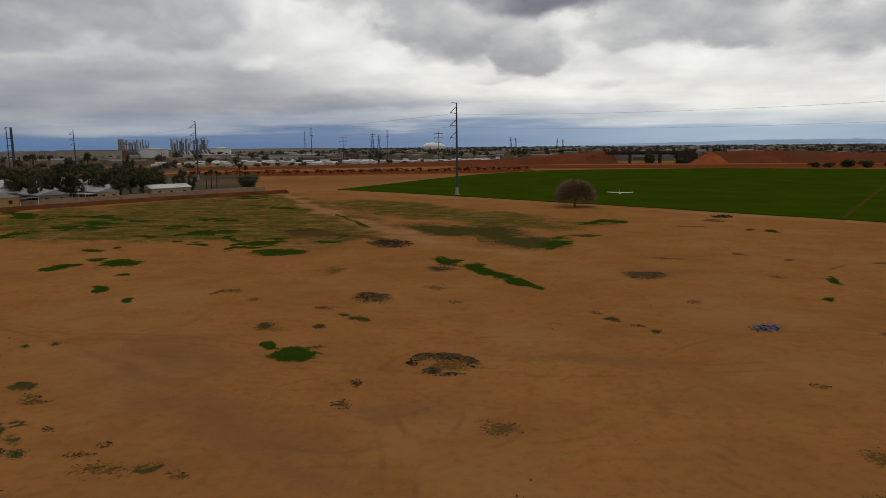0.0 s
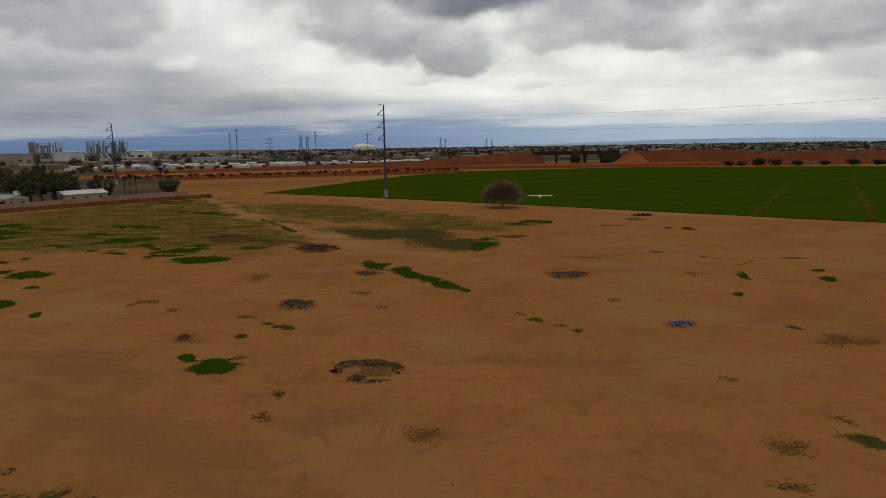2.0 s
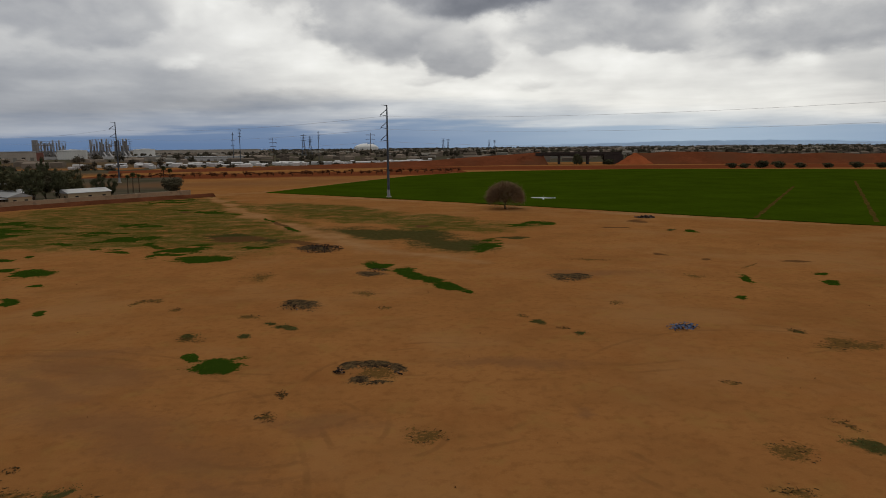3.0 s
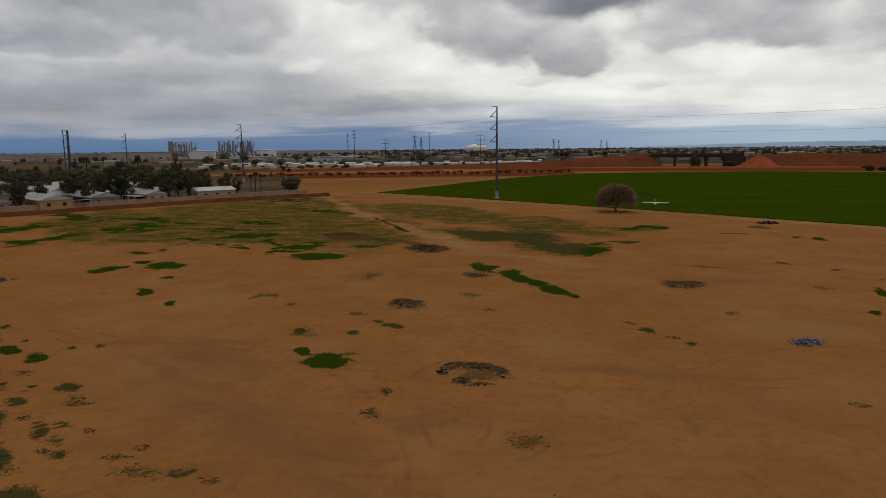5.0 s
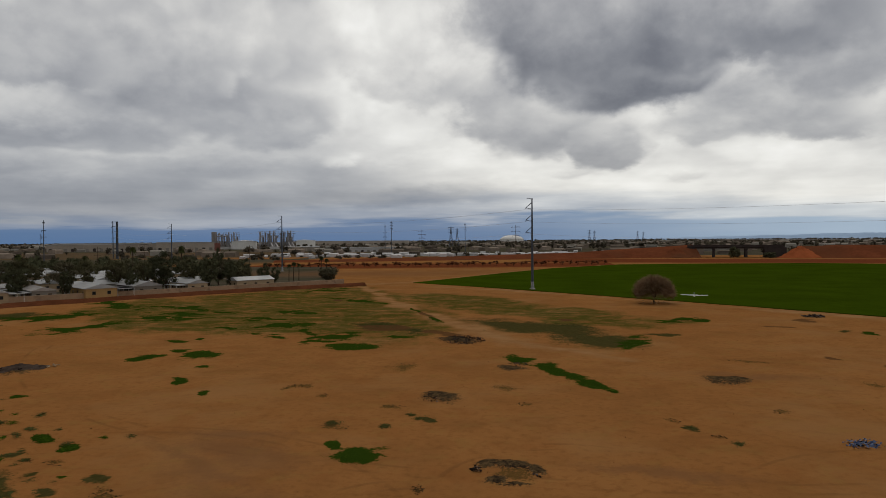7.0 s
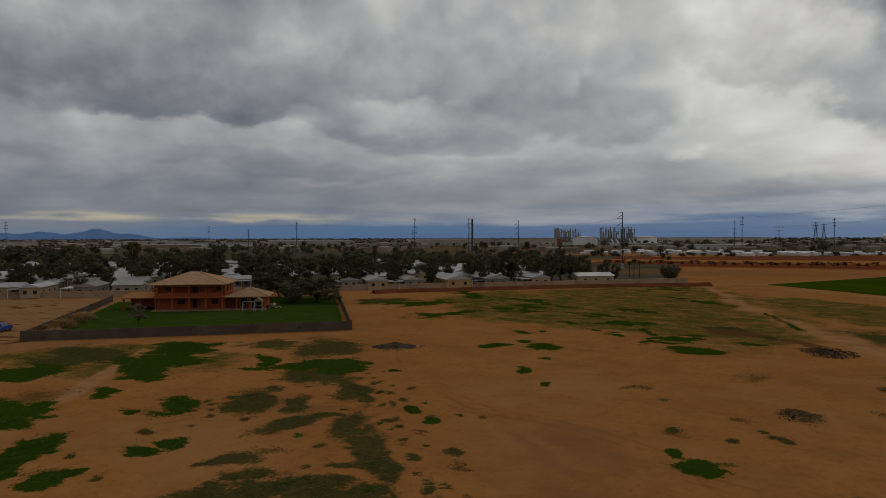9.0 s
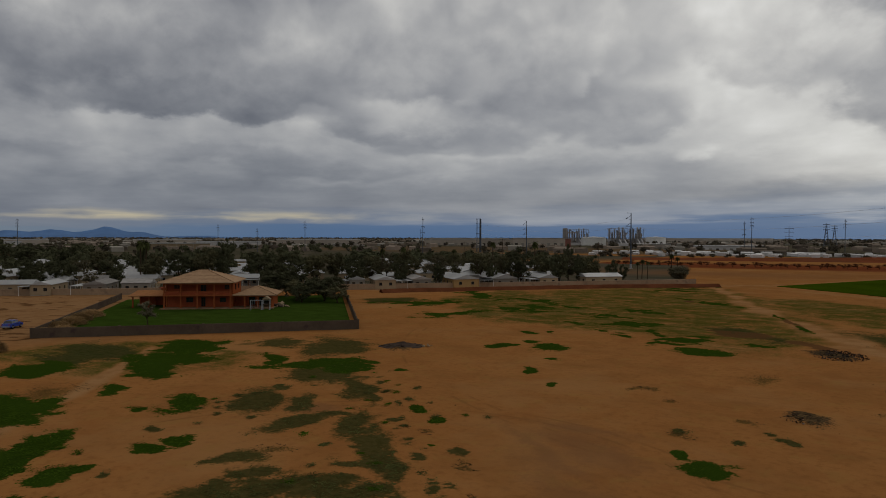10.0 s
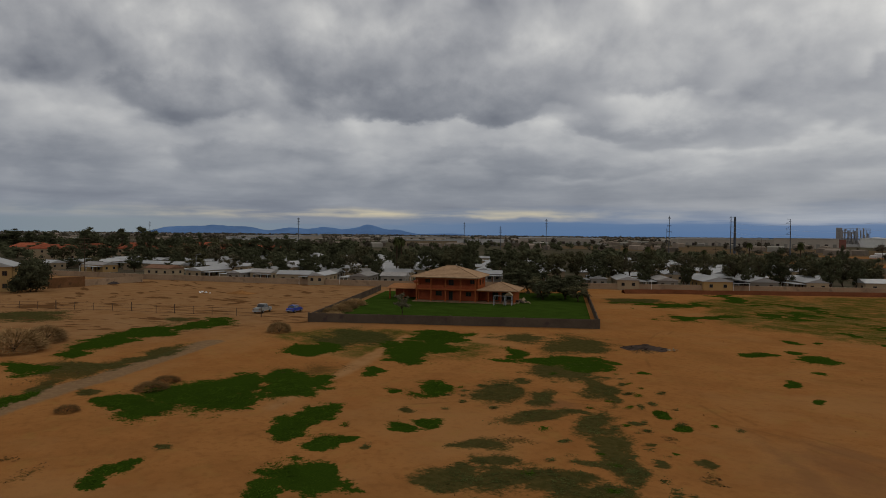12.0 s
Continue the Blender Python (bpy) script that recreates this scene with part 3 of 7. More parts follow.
def poly_mesh(bm, pts, faces):
    vs = [bm.verts.new(p) for p in pts]
    for f in faces:
        bm.faces.new([vs[i] for i in f])
    return bm


def hip_roof(bm, x0, x1, y0, y1, z0, z1, thick=0.18):
    """Hipped roof with a fascia; the ridge runs along the longer side."""
    w, d = x1 - x0, y1 - y0
    i = min(w, d) / 2
    if w >= d:
        ra, rb = (x0 + i, (y0 + y1) / 2, z1), (x1 - i, (y0 + y1) / 2, z1)
    else:
        ra, rb = ((x0 + x1) / 2, y0 + i, z1), ((x0 + x1) / 2, y1 - i, z1)
    pts = [(x0, y0, z0 - thick), (x1, y0, z0 - thick), (x1, y1, z0 - thick), (x0, y1, z0 - thick), (x0, y0, z0), (x1, y0, z0), (x1, y1, z0), (x0, y1, z0), ra, rb]
    fs = [(3, 2, 1, 0), (0, 1, 5, 4), (1, 2, 6, 5), (2, 3, 7, 6), (3, 0, 4, 7)]
    fs += [(4, 5, 9, 8), (5, 6, 9), (6, 7, 8, 9), (7, 4, 8)] if w >= d else [(4, 5, 8), (5, 6, 9, 8), (6, 7, 9), (7, 4, 8, 9)]
    return poly_mesh(bm, pts, fs)


def gable_roof(bm, x0, x1, y0, y1, z0, z1, thick=0.15):
    """Gabled roof, ridge along y."""
    xm = (x0 + x1) / 2
    pts = []
    for y in (y0, y1):
        pts += [(x0, y, z0 - thick), (x1, y, z0 - thick), (x1, y, z0), (xm, y, z1), (x0, y, z0)]
    return poly_mesh(bm, pts, [(0, 1, 2, 3, 4), (9, 8, 7, 6, 5), (1, 0, 5, 6), (2, 1, 6, 7), (3, 2, 7, 8), (4, 3, 8, 9), (0, 4, 9, 5)])


RNG = np.random.default_rng(7)


def value_noise(x, y, seed=0):
    """Smooth value noise in 0..1 for arrays."""
    xi, yi = np.floor(x).astype(np.int64), np.floor(y).astype(np.int64)
    fx, fy = x - xi, y - yi
    fx, fy = fx * fx * (3 - 2 * fx), fy * fy * (3 - 2 * fy)

    def h(a, b):
        k = (a * 374761393 + b * 668265263 + seed * 974634777) & 0xFFFFFFFF
        k = ((k ^ (k >> 13)) * 1274126177) & 0xFFFFFFFF
        return ((k ^ (k >> 16)) & 0xFFFF) / 65535.0

    return (h(xi, yi) * (1 - fx) + h(xi + 1, yi) * fx) * (1 - fy) + (h(xi, yi + 1) * (1 - fx) + h(xi + 1, yi + 1) * fx) * fy


# ---------------------------------------------------------------- where weeds, ash and tracks lie on the soil
SPOTS = []


def spot(kind, x, y, a, b, deg):
    """An oval of ground cover: centre, half axes in metres, turn of the long axis."""
    if kind == "dark" and x < -140:
        a, b = 0.7 * a, 0.5 * b
    SPOTS.append((kind, x, y, a, b, radians(deg)))


spot("lush", -49.1, 153.4, 10.5, 2.6, 149)
spot("lush", -54.4, 141.7, 6.3, 2.8, 165)
spot("lush", -70.1, 154.1, 8.3, 3.2, 165)
spot("lush", -44.4, 185.4, 11.3, 3.5, 141)
spot("lush", -64.5, 232.2, 19.7, 7.8, 81)
spot("lush", -73.5, 146.3, 9.2, 4.3, 130)
spot("lush", -79.3, 142.1, 5.3, 2.6, 137)
spot("lush", -87.2, 165.9, 9.2, 3.6, 163)
spot("lush", -55.0, 127.2, 4.0, 2.1, 131)
spot("lush", -45.7, 130.1, 7.0, 4.6, 15)
spot("lush", -30.3, 115.2, 6.3, 5.1, 62)
spot("lush", -42.5, 116.6, 5.9, 1.6, 139)
spot("lush", -25.3, 105.6, 5.1, 2.9, 24)
spot("lush", -37.2, 120.7, 6.0, 1.3, 117)
spot("lush", -56.1, 109.5, 2.6, 1.4, 145)
spot("lush", -53.7, 112.2, 2.2, 1.3, 107)
spot("lush", -52.7, 94.0, 2.3, 2.0, 54)
spot("lush", -51.0, 100.1, 2.2, 1.2, 149)
spot("lush", -46.0, 96.0, 3.7, 2.6, 107)
spot("lush", -40.9, 87.3, 1.3, 1.0, 107)
spot("lush", -39.9, 78.0, 2.1, 1.0, 117)
spot("lush", -33.5, 71.9, 1.5, 0.7, 115)
spot("lush", -19.5, 117.1, 2.3, 1.6, 153)
spot("lush", 0.5, 95.2, 3.8, 1.6, 114)
spot("lush", 5.3, 87.9, 7.4, 1.7, 111)
spot("lush", 9.0, 80.3, 3.5, 1.1, 112)
spot("lush", 10.9, 76.5, 1.4, 0.5, 118)
spot("lush", 18.6, 111.6, 9.0, 2.5, 72)
spot("lush", 33.0, 143.1, 6.3, 2.8, 24)
spot("lush", -14.4, 54.6, 1.5, 0.5, 123)
spot("lush", -11.9, 52.4, 2.3, 1.6, 148)
spot("lush", 45.9, 79.8, 3.0, 0.7, 72)
spot("lush", 39.6, 69.2, 1.1, 0.5, 53)
spot("lush", 56.9, 80.9, 1.5, 0.7, 26)
spot("lush", 54.5, 75.8, 1.5, 1.0, 61)
spot("lush", 60.8, 125.7, 2.4, 1.1, 76)
spot("lush", 54.2, 75.5, 1.6, 0.8, 107)
spot("lush", -40.1, 54.4, 1.3, 0.6, 138)
spot("lush", -35.5, 51.9, 1.3, 0.6, 118)
spot("lush", -39.9, 54.6, 1.8, 0.5, 140)
spot("lush", -53.2, 68.5, 1.1, 0.9, 133)
spot("lush", -92.6, 68.4, 6.7, 4.6, 11)
spot("lush", -84.7, 57.3, 7.6, 4.5, 148)
spot("lush", -80.2, 51.7, 5.4, 3.5, 152)
spot("lush", -76.1, 48.6, 3.8, 1.8, 36)
spot("lush", -88.9, 63.5, 8.1, 4.0, 151)
spot("lush", -65.4, 66.2, 7.1, 3.0, 56)
spot("lush", -72.0, 64.3, 5.8, 2.1, 141)
spot("lush", -60.0, 66.6, 4.3, 3.1, 141)
spot("lush", -91.4, 41.9, 5.3, 4.2, 145)
spot("lush", -71.9, 30.8, 7.5, 2.5, 160)
spot("lush", -71.1, 33.8, 3.7, 2.0, 139)
spot("lush", -72.1, 41.5, 3.1, 1.6, 149)
spot("lush", -60.4, 41.8, 4.0, 2.3, 143)
spot("lush", -62.0, 38.4, 1.6, 1.2, 146)
spot("lush", -49.6, 31.7, 2.0, 1.2, 164)
spot("lush", -49.6, 34.5, 2.1, 1.2, 145)
spot("lush", -57.3, 26.9, 4.1, 2.1, 128)
spot("lush", -54.2, 23.2, 3.3, 1.3, 149)
spot("lush", -49.2, 24.4, 2.1, 1.4, 114)
spot("lush", -103.5, 143.1, 12.1, 7.9, 94)
spot("lush", -86.9, 120.4, 7.3, 4.5, 128)
spot("lush", -82.5, 129.5, 6.3, 3.9, 97)
spot("lush", -105.1, 171.7, 24.4, 4.3, 131)
spot("lush", -76.9, 153.0, 9.0, 4.9, 95)
spot("lush", -70.8, 19.8, 7.6, 5.9, 132)
spot("lush", -69.3, 14.3, 4.8, 2.6, 178)
spot("lush", -74.0, 25.7, 7.7, 2.8, 163)
spot("lush", -70.4, 31.1, 5.7, 3.9, 139)
spot("lush", -75.7, 30.6, 4.3, 2.7, 166)
spot("lush", -72.2, 13.1, 3.6, 2.4, 18)
spot("lush", -58.1, 27.9, 3.0, 1.9, 145)
spot("lush", -55.5, 24.5, 3.8, 1.4, 146)
spot("lush", -52.9, 22.3, 1.4, 0.9, 165)
spot("lush", -49.9, 24.7, 2.1, 1.6, 132)
spot("lush", -52.0, 9.1, 2.4, 1.5, 140)
spot("lush", -50.1, 7.6, 1.5, 0.9, 164)
spot("lush", -43.3, 18.7, 3.6, 2.8, 175)
spot("lush", -42.1, 16.1, 2.1, 1.2, 167)
spot("lush", -113.2, 18.4, 9.9, 4.9, 150)
spot("lush", -104.5, 13.4, 3.3, 2.4, 153)
spot("lush", -120.5, 25.6, 9.4, 4.3, 140)
spot("lush", -126.8, 35.1, 8.4, 4.9, 136)
spot("lush", -128.3, 40.1, 6.2, 3.0, 167)
spot("lush", -96.8, 6.7, 5.4, 2.5, 5)
spot("lush", -79.6, 4.9, 4.3, 1.5, 149)
spot("olive", 3.2, 128.9, 21.7, 9.0, 132)
spot("olive", 12.0, 114.5, 11.4, 7.4, 117)
spot("olive", -23.9, 130.0, 11.8, 4.3, 126)
spot("olive", 25.1, 121.9, 2.9, 1.6, 175)
spot("olive", -8.0, 63.0, 1.6, 0.8, 140)
spot("olive", -9.4, 65.0, 0.7, 0.5, 116)
spot("olive", -11.2, 60.7, 0.7, 0.5, 115)
spot("olive", 15.9, 62.4, 1.4, 0.7, 107)
spot("olive", 18.3, 57.8, 0.6, 0.4, 82)
spot("olive", 57.8, 127.8, 1.7, 0.9, 60)
spot("olive", 37.3, 55.7, 1.0, 0.6, 92)
spot("olive", -17.3, 141.7, 5.4, 0.6, 113)
spot("olive", 27.2, 32.8, 1.4, 0.8, 124)
spot("olive", -15.0, 32.7, 0.6, 0.4, 144)
spot("olive", -29.0, 45.0, 0.9, 0.5, 140)
spot("olive", -45.4, 61.9, 0.8, 0.4, 135)
spot("olive", -28.8, 45.2, 1.0, 0.5, 131)
spot("olive", -30.4, 42.0, 0.8, 0.5, 159)
spot("olive", -28.3, 39.8, 0.5, 0.2, 146)
spot("olive", -25.5, 37.2, 1.0, 0.3, 127)
spot("olive", -30.5, 39.9, 1.2, 0.5, 134)
spot("olive", -25.9, 33.9, 1.9, 0.7, 132)
spot("olive", -22.9, 34.6, 0.4, 0.2, 156)
spot("olive", -31.4, 39.5, 3.6, 1.2, 137)
spot("olive", -50.6, 61.7, 1.6, 0.4, 130)
spot("olive", -43.0, 55.3, 1.6, 0.3, 132)
spot("olive", -39.0, 50.5, 1.6, 0.4, 129)
spot("olive", -36.3, 52.5, 1.4, 0.5, 125)
spot("olive", -34.2, 45.8, 0.8, 0.4, 128)
spot("olive", -31.0, 42.7, 0.8, 0.4, 148)
spot("olive", -29.2, 45.5, 1.0, 0.4, 123)
spot("olive", -26.5, 38.4, 1.4, 0.4, 130)
spot("olive", -82.2, 75.8, 6.2, 4.6, 155)
spot("olive", -73.5, 78.5, 11.3, 5.3, 136)
spot("olive", -58.9, 62.3, 6.7, 4.5, 168)
spot("olive", -51.1, 58.5, 7.4, 2.2, 135)
spot("olive", -47.2, 56.3, 5.0, 1.0, 131)
spot("olive", -55.0, 47.7, 6.3, 2.7, 143)
spot("olive", -50.9, 49.7, 4.3, 1.4, 138)
spot("olive", -58.1, 53.2, 1.6, 1.0, 150)
spot("olive", -45.8, 43.7, 5.0, 1.6, 90)
spot("olive", -45.0, 47.9, 3.7, 1.7, 47)
spot("olive", -40.8, 47.3, 5.0, 2.4, 133)
spot("olive", -36.0, 43.2, 4.8, 1.9, 135)
spot("olive", -32.5, 40.2, 3.0, 1.5, 139)
spot("olive", -29.7, 38.1, 1.2, 0.9, 135)
spot("olive", -42.0, 34.7, 2.2, 1.8, 28)
spot("olive", -38.1, 29.8, 2.3, 1.4, 154)
spot("olive", -38.4, 32.8, 2.7, 1.2, 31)
spot("olive", -34.7, 32.0, 3.2, 2.1, 25)
spot("olive", -32.4, 35.2, 2.4, 1.2, 32)
spot("olive", -30.8, 33.5, 4.3, 1.7, 33)
spot("olive", -28.6, 35.4, 1.7, 1.6, 3)
spot("olive", -34.2, 38.4, 1.7, 1.1, 29)
spot("olive", -35.8, 29.0, 2.4, 1.1, 30)
spot("olive", -98.5, 55.2, 11.1, 5.9, 163)
spot("olive", -94.9, 48.1, 7.4, 3.5, 163)
spot("olive", -54.4, 35.1, 1.3, 0.8, 161)
spot("olive", -115.1, 142.5, 11.0, 7.5, 99)
spot("olive", -55.6, 13.2, 1.0, 0.8, 77)
spot("olive", -135.8, 34.4, 5.0, 3.7, 14)
spot("olive", -93.5, 10.2, 6.2, 3.7, 15)
spot("olive", -84.0, 7.4, 5.3, 1.5, 144)
spot("olive", -92.0, 14.1, 6.8, 3.0, 136)
spot("olive", -98.6, 22.1, 8.6, 2.3, 136)
spot("olive", -155.2, 10.9, 11.0, 6.7, 22)
spot("olive", -79.2, 11.1, 2.2, 1.1, 2)
spot("dry", -59.7, 186.3, 42.9, 22.8, 121)
spot("dry", -84.9, 166.5, 24.3, 11.7, 133)
spot("dry", -30.1, 149.1, 32.6, 9.1, 112)
spot("dry", -46.3, 200.2, 33.4, 9.5, 105)
spot("dry", -13.3, 182.2, 31.3, 11.6, 118)
spot("dry", 8.9, 150.6, 21.8, 11.4, 134)
spot("dry", -46.5, 134.8, 19.0, 11.2, 153)
spot("dry", -79.9, 149.4, 28.7, 13.9, 135)
spot("dry", -40.3, 160.2, 40.2, 16.4, 119)
spot("dry", -62.0, 158.1, 30.3, 16.9, 131)
spot("dry", -91.9, 52.3, 15.7, 9.2, 17)
spot("dark", -25.7, 129.2, 6.3, 4.5, 138)
spot("dark", 10.2, 141.9, 3.3, 1.8, 88)
spot("dark", -49.7, 186.1, 2.5, 1.6, 130)
spot("dark", 59.4, 90.2, 2.5, 0.9, 165)
spot("dark", 56.9, 144.1, 3.8, 2.0, 64)
spot("dark", 48.9, 133.7, 3.5, 1.5, 162)
spot("dark", 43.6, 99.5, 1.9, 0.8, 109)
spot("dark", 47.9, 93.8, 1.2, 0.8, 21)
spot("dark", -13.4, 122.2, 5.6, 2.3, 124)
spot("dark", -20.6, 153.0, 12.2, 0.8, 112)
spot("dark", -174.2, 14.4, 10.3, 6.2, 15)
spot("dark", -203.2, 27.5, 6.3, 3.6, 4)
spot("dark", -181.5, 43.1, 5.7, 4.2, 14)
spot("dark", -171.0, 52.7, 5.3, 4.1, 11)
spot("dark", -199.6, 41.1, 6.2, 2.3, 171)
spot("dark", -199.1, 34.8, 6.1, 2.6, 175)
spot("dark", -218.3, 30.6, 7.1, 3.2, 178)
spot("dark", -206.2, 61.5, 7.1, 2.8, 166)
spot("dark", -239.1, 49.2, 9.1, 5.4, 178)
spot("dark", -159.0, 39.2, 5.0, 3.6, 35)
spot("dark", -170.1, 29.7, 4.9, 3.3, 17)
spot("dark", -178.3, 17.9, 4.9, 2.9, 11)
spot("dark", -144.5, 46.2, 3.9, 3.2, 21)
spot("dark", -161.0, 56.1, 4.6, 2.3, 165)
spot("dark", -151.3, 59.9, 4.2, 2.2, 162)
spot("dark", -254.3, 43.2, 9.8, 3.3, 173)
spot("dark", -266.2, 32.6, 10.3, 2.6, 174)
spot("dark", -171.1, 71.4, 5.5, 2.2, 159)
spot("dark", -179.7, 49.5, 5.4, 2.7, 170)
spot("dark", -172.4, 72.4, 5.5, 2.2, 159)
spot("dark", -178.0, 80.4, 6.1, 3.2, 158)
spot("dark", -151.4, 64.7, 4.3, 2.0, 159)
spot("dark", -220.2, 58.8, 7.9, 2.9, 167)
spot("dark", -204.8, 73.2, 7.4, 3.4, 163)
spot("dark", -192.9, 22.9, 5.5, 2.2, 178)
spot("burnt", -7.9, 71.9, 3.2, 2.5, 116)
spot("burnt", -0.3, 89.9, 2.2, 2.0, 129)
spot("burnt", 25.2, 83.0, 3.1, 2.6, 156)
spot("burnt", -9.2, 113.3, 5.2, 3.0, 121)
spot("burnt", -1.6, 50.9, 1.3, 0.8, 33)
spot("burnt", 0.3, 51.3, 2.3, 0.9, 162)
spot("burnt", 2.0, 49.7, 1.4, 0.6, 117)
spot("burnt", -0.8, 47.8, 1.3, 0.8, 37)
spot("burnt", 0.5, 46.7, 1.2, 0.6, 25)
spot("burnt", -65.0, 83.3, 4.2, 2.4, 130)
spot("twig", -0.7, 77.6, 2.0, 1.6, 164)
spot("twig", 1.2, 69.8, 0.8, 0.8, 135)
spot("twig", -15.1, 88.6, 3.4, 1.8, 83)
spot("twig", -25.1, 75.7, 1.8, 0.9, 67)
spot("twig", -20.2, 72.0, 1.1, 0.7, 143)
spot("twig", -11.9, 68.0, 1.3, 0.7, 168)
spot("twig", -15.7, 60.1, 1.5, 1.0, 143)
spot("twig", 14.6, 64.7, 1.1, 0.4, 123)
spot("twig", 17.4, 59.6, 0.8, 0.4, 148)
spot("twig", 50.8, 87.6, 4.2, 0.3, 40)
spot("twig", 31.1, 96.2, 3.5, 1.0, 159)
spot("twig", 40.6, 82.2, 1.7, 1.0, 133)
spot("twig", 25.6, 68.8, 1.1, 0.8, 48)
spot("twig", 39.1, 51.5, 3.6, 1.6, 180)
spot("twig", 22.9, 33.0, 1.5, 1.3, 103)
spot("twig", 20.2, 29.1, 1.2, 0.7, 169)
spot("twig", 28.0, 36.2, 1.3, 0.6, 110)
spot("twig", 24.9, 43.9, 0.8, 0.5, 139)
spot("twig", 37.4, 55.9, 1.1, 0.7, 103)
spot("twig", -17.2, 32.6, 2.1, 1.0, 8)
spot("twig", -18.6, 35.7, 0.5, 0.4, 144)
spot("twig", -26.3, 42.3, 1.3, 0.5, 172)
spot("twig", 3.3, 37.5, 1.4, 1.1, 146)
spot("twig", -6.5, 41.4, 1.0, 0.7, 129)
spot("twig", -6.1, 45.3, 0.9, 0.4, 99)
spot("twig", -22.4, 30.4, 1.6, 0.8, 170)
spot("twig", -41.3, 37.6, 2.1, 1.2, 28)
spot("twig", -77.6, 36.5, 5.3, 4.0, 67)
spot("twig", -54.3, 3.9, 2.3, 0.8, 138)
spot("twig", -58.5, 3.1, 1.1, 0.6, 37)
spot("twig", -88.7, 9.0, 4.7, 4.2, 120)
spot("faint", 13.2, 39.7, 1.1, 0.4, 71)
spot("faint", -3.4, 40.0, 4.9, 1.6, 171)
spot("faint", 11.1, 50.1, 7.0, 1.7, 172)
spot("faint", 29.1, 86.2, 8.9, 2.5, 171)
spot("faint", 13.1, 39.2, 0.8, 0.5, 64)
spot("faint", -23.4, 56.8, 6.0, 1.7, 176)
spot("faint", -23.2, 49.1, 11.7, 1.6, 141)
spot("faint", -12.2, 38.2, 9.8, 1.6, 137)
spot("faint", -6.4, 31.6, 5.3, 1.1, 137)
spot("faint", -48.8, 49.0, 3.7, 3.1, 1)
spot("olive", -34.1, 31.6, 6.3, 3.1, 44)
spot("olive", -37.1, 27.1, 2.5, 2.1, 1)
spot("twig", -17.7, 33.2, 1.2, 0.6, 173)
spot("olive", -14.6, 32.9, 0.5, 0.3, 123)
spot("twig", -13.3, 32.1, 0.7, 0.5, 157)
spot("twig", -19.4, 34.5, 0.9, 0.4, 177)
spot("twig", -24.0, 35.0, 0.5, 0.3, 136)
spot("lush", -39.4, 54.4, 1.4, 0.6, 138)
spot("olive", -42.8, 57.0, 0.8, 0.4, 139)
spot("lush", -35.6, 52.0, 1.4, 0.7, 137)
spot("olive", -33.4, 44.8, 0.7, 0.3, 134)
spot("olive", -30.4, 42.1, 0.9, 0.5, 155)
spot("olive", -25.8, 37.6, 1.0, 0.4, 129)
spot("olive", -29.0, 45.5, 1.0, 0.4, 130)
spot("twig", -27.0, 43.2, 1.2, 0.5, 128)
spot("twig", -34.3, 48.3, 1.1, 0.6, 155)
spot("twig", -22.9, 37.8, 0.6, 0.3, 132)
spot("olive", -22.9, 34.7, 0.5, 0.3, 136)
spot("olive", -26.2, 34.2, 2.4, 0.8, 131)
spot("olive", -22.3, 30.2, 1.4, 0.7, 161)
spot("twig", -24.1, 76.5, 1.4, 1.0, 163)
spot("twig", -13.9, 89.8, 2.7, 2.1, 111)
spot("twig", -6.3, 41.4, 0.9, 0.7, 110)
spot("olive", -16.3, 61.2, 1.5, 0.9, 113)
spot("twig", -6.0, 45.5, 0.8, 0.4, 100)
spot("faint", -14.0, 40.0, 15.0, 3.6, 137)
spot("faint", -21.0, 52.0, 9.0, 3.0, 140)
spot("twig", 0.2, 49.6, 2.3, 1.6, 165)
spot("lush", -17.0, 143.0, 6.5, 0.7, 111)
spot("lush", -24.0, 161.0, 7.0, 0.6, 111)
spot("faint", -75.0, 335.0, 110.0, 60.0, 10)
# small loose clumps of weed strewn along the old track and between the larger patches
rng_weed = np.random.default_rng(19)
for i in range(64):
    f, off = rng_weed.uniform(), rng_weed.normal() * 2.6
    if i % 2:
        wx, wy = -58 + 33 * f + 0.7 * off, 66 - 32 * f + 0.7 * off
    else:
        wx, wy = rng_weed.uniform(-62, -30), rng_weed.uniform(26, 60)
    spot("olive" if i % 3 else "lush", wx, wy, rng_weed.uniform(0.3, 0.9), rng_weed.uniform(0.2, 0.45), rng_weed.uniform(110, 150))
KINDS = ("lush", "olive", "dry", "dark", "burnt", "twig", "faint", "gravel", "redsoil", "path", "town", "pale")


def oval(x, y, s):
    _, cx, cy, a, b, t = s
    w, k = 0.95 * b + 0.2, 1.5 * b + 0.8
    dx = x - cx + w * (value_noise(x / k, y / k, 8) - 0.5) + 0.6 * w * (value_noise(x / k * 2.3, y / k * 2.3, 9) - 0.5) + 0.3 * w * (value_noise(x / k * 5.1, y / k * 5.1, 10) - 0.5)
    dy = y - cy + w * (value_noise(x / k, y / k, 18) - 0.5) + 0.6 * w * (value_noise(x / k * 2.3, y / k * 2.3, 19) - 0.5) + 0.3 * w * (value_noise(x / k * 5.1, y / k * 5.1, 20) - 0.5)
    u, v = (dx * math.cos(t) + dy * math.sin(t)) / (1.12 * a), (-dx * math.sin(t) + dy * math.cos(t)) / (1.12 * b)
    return 1.0 - np.sqrt(u * u + v * v)


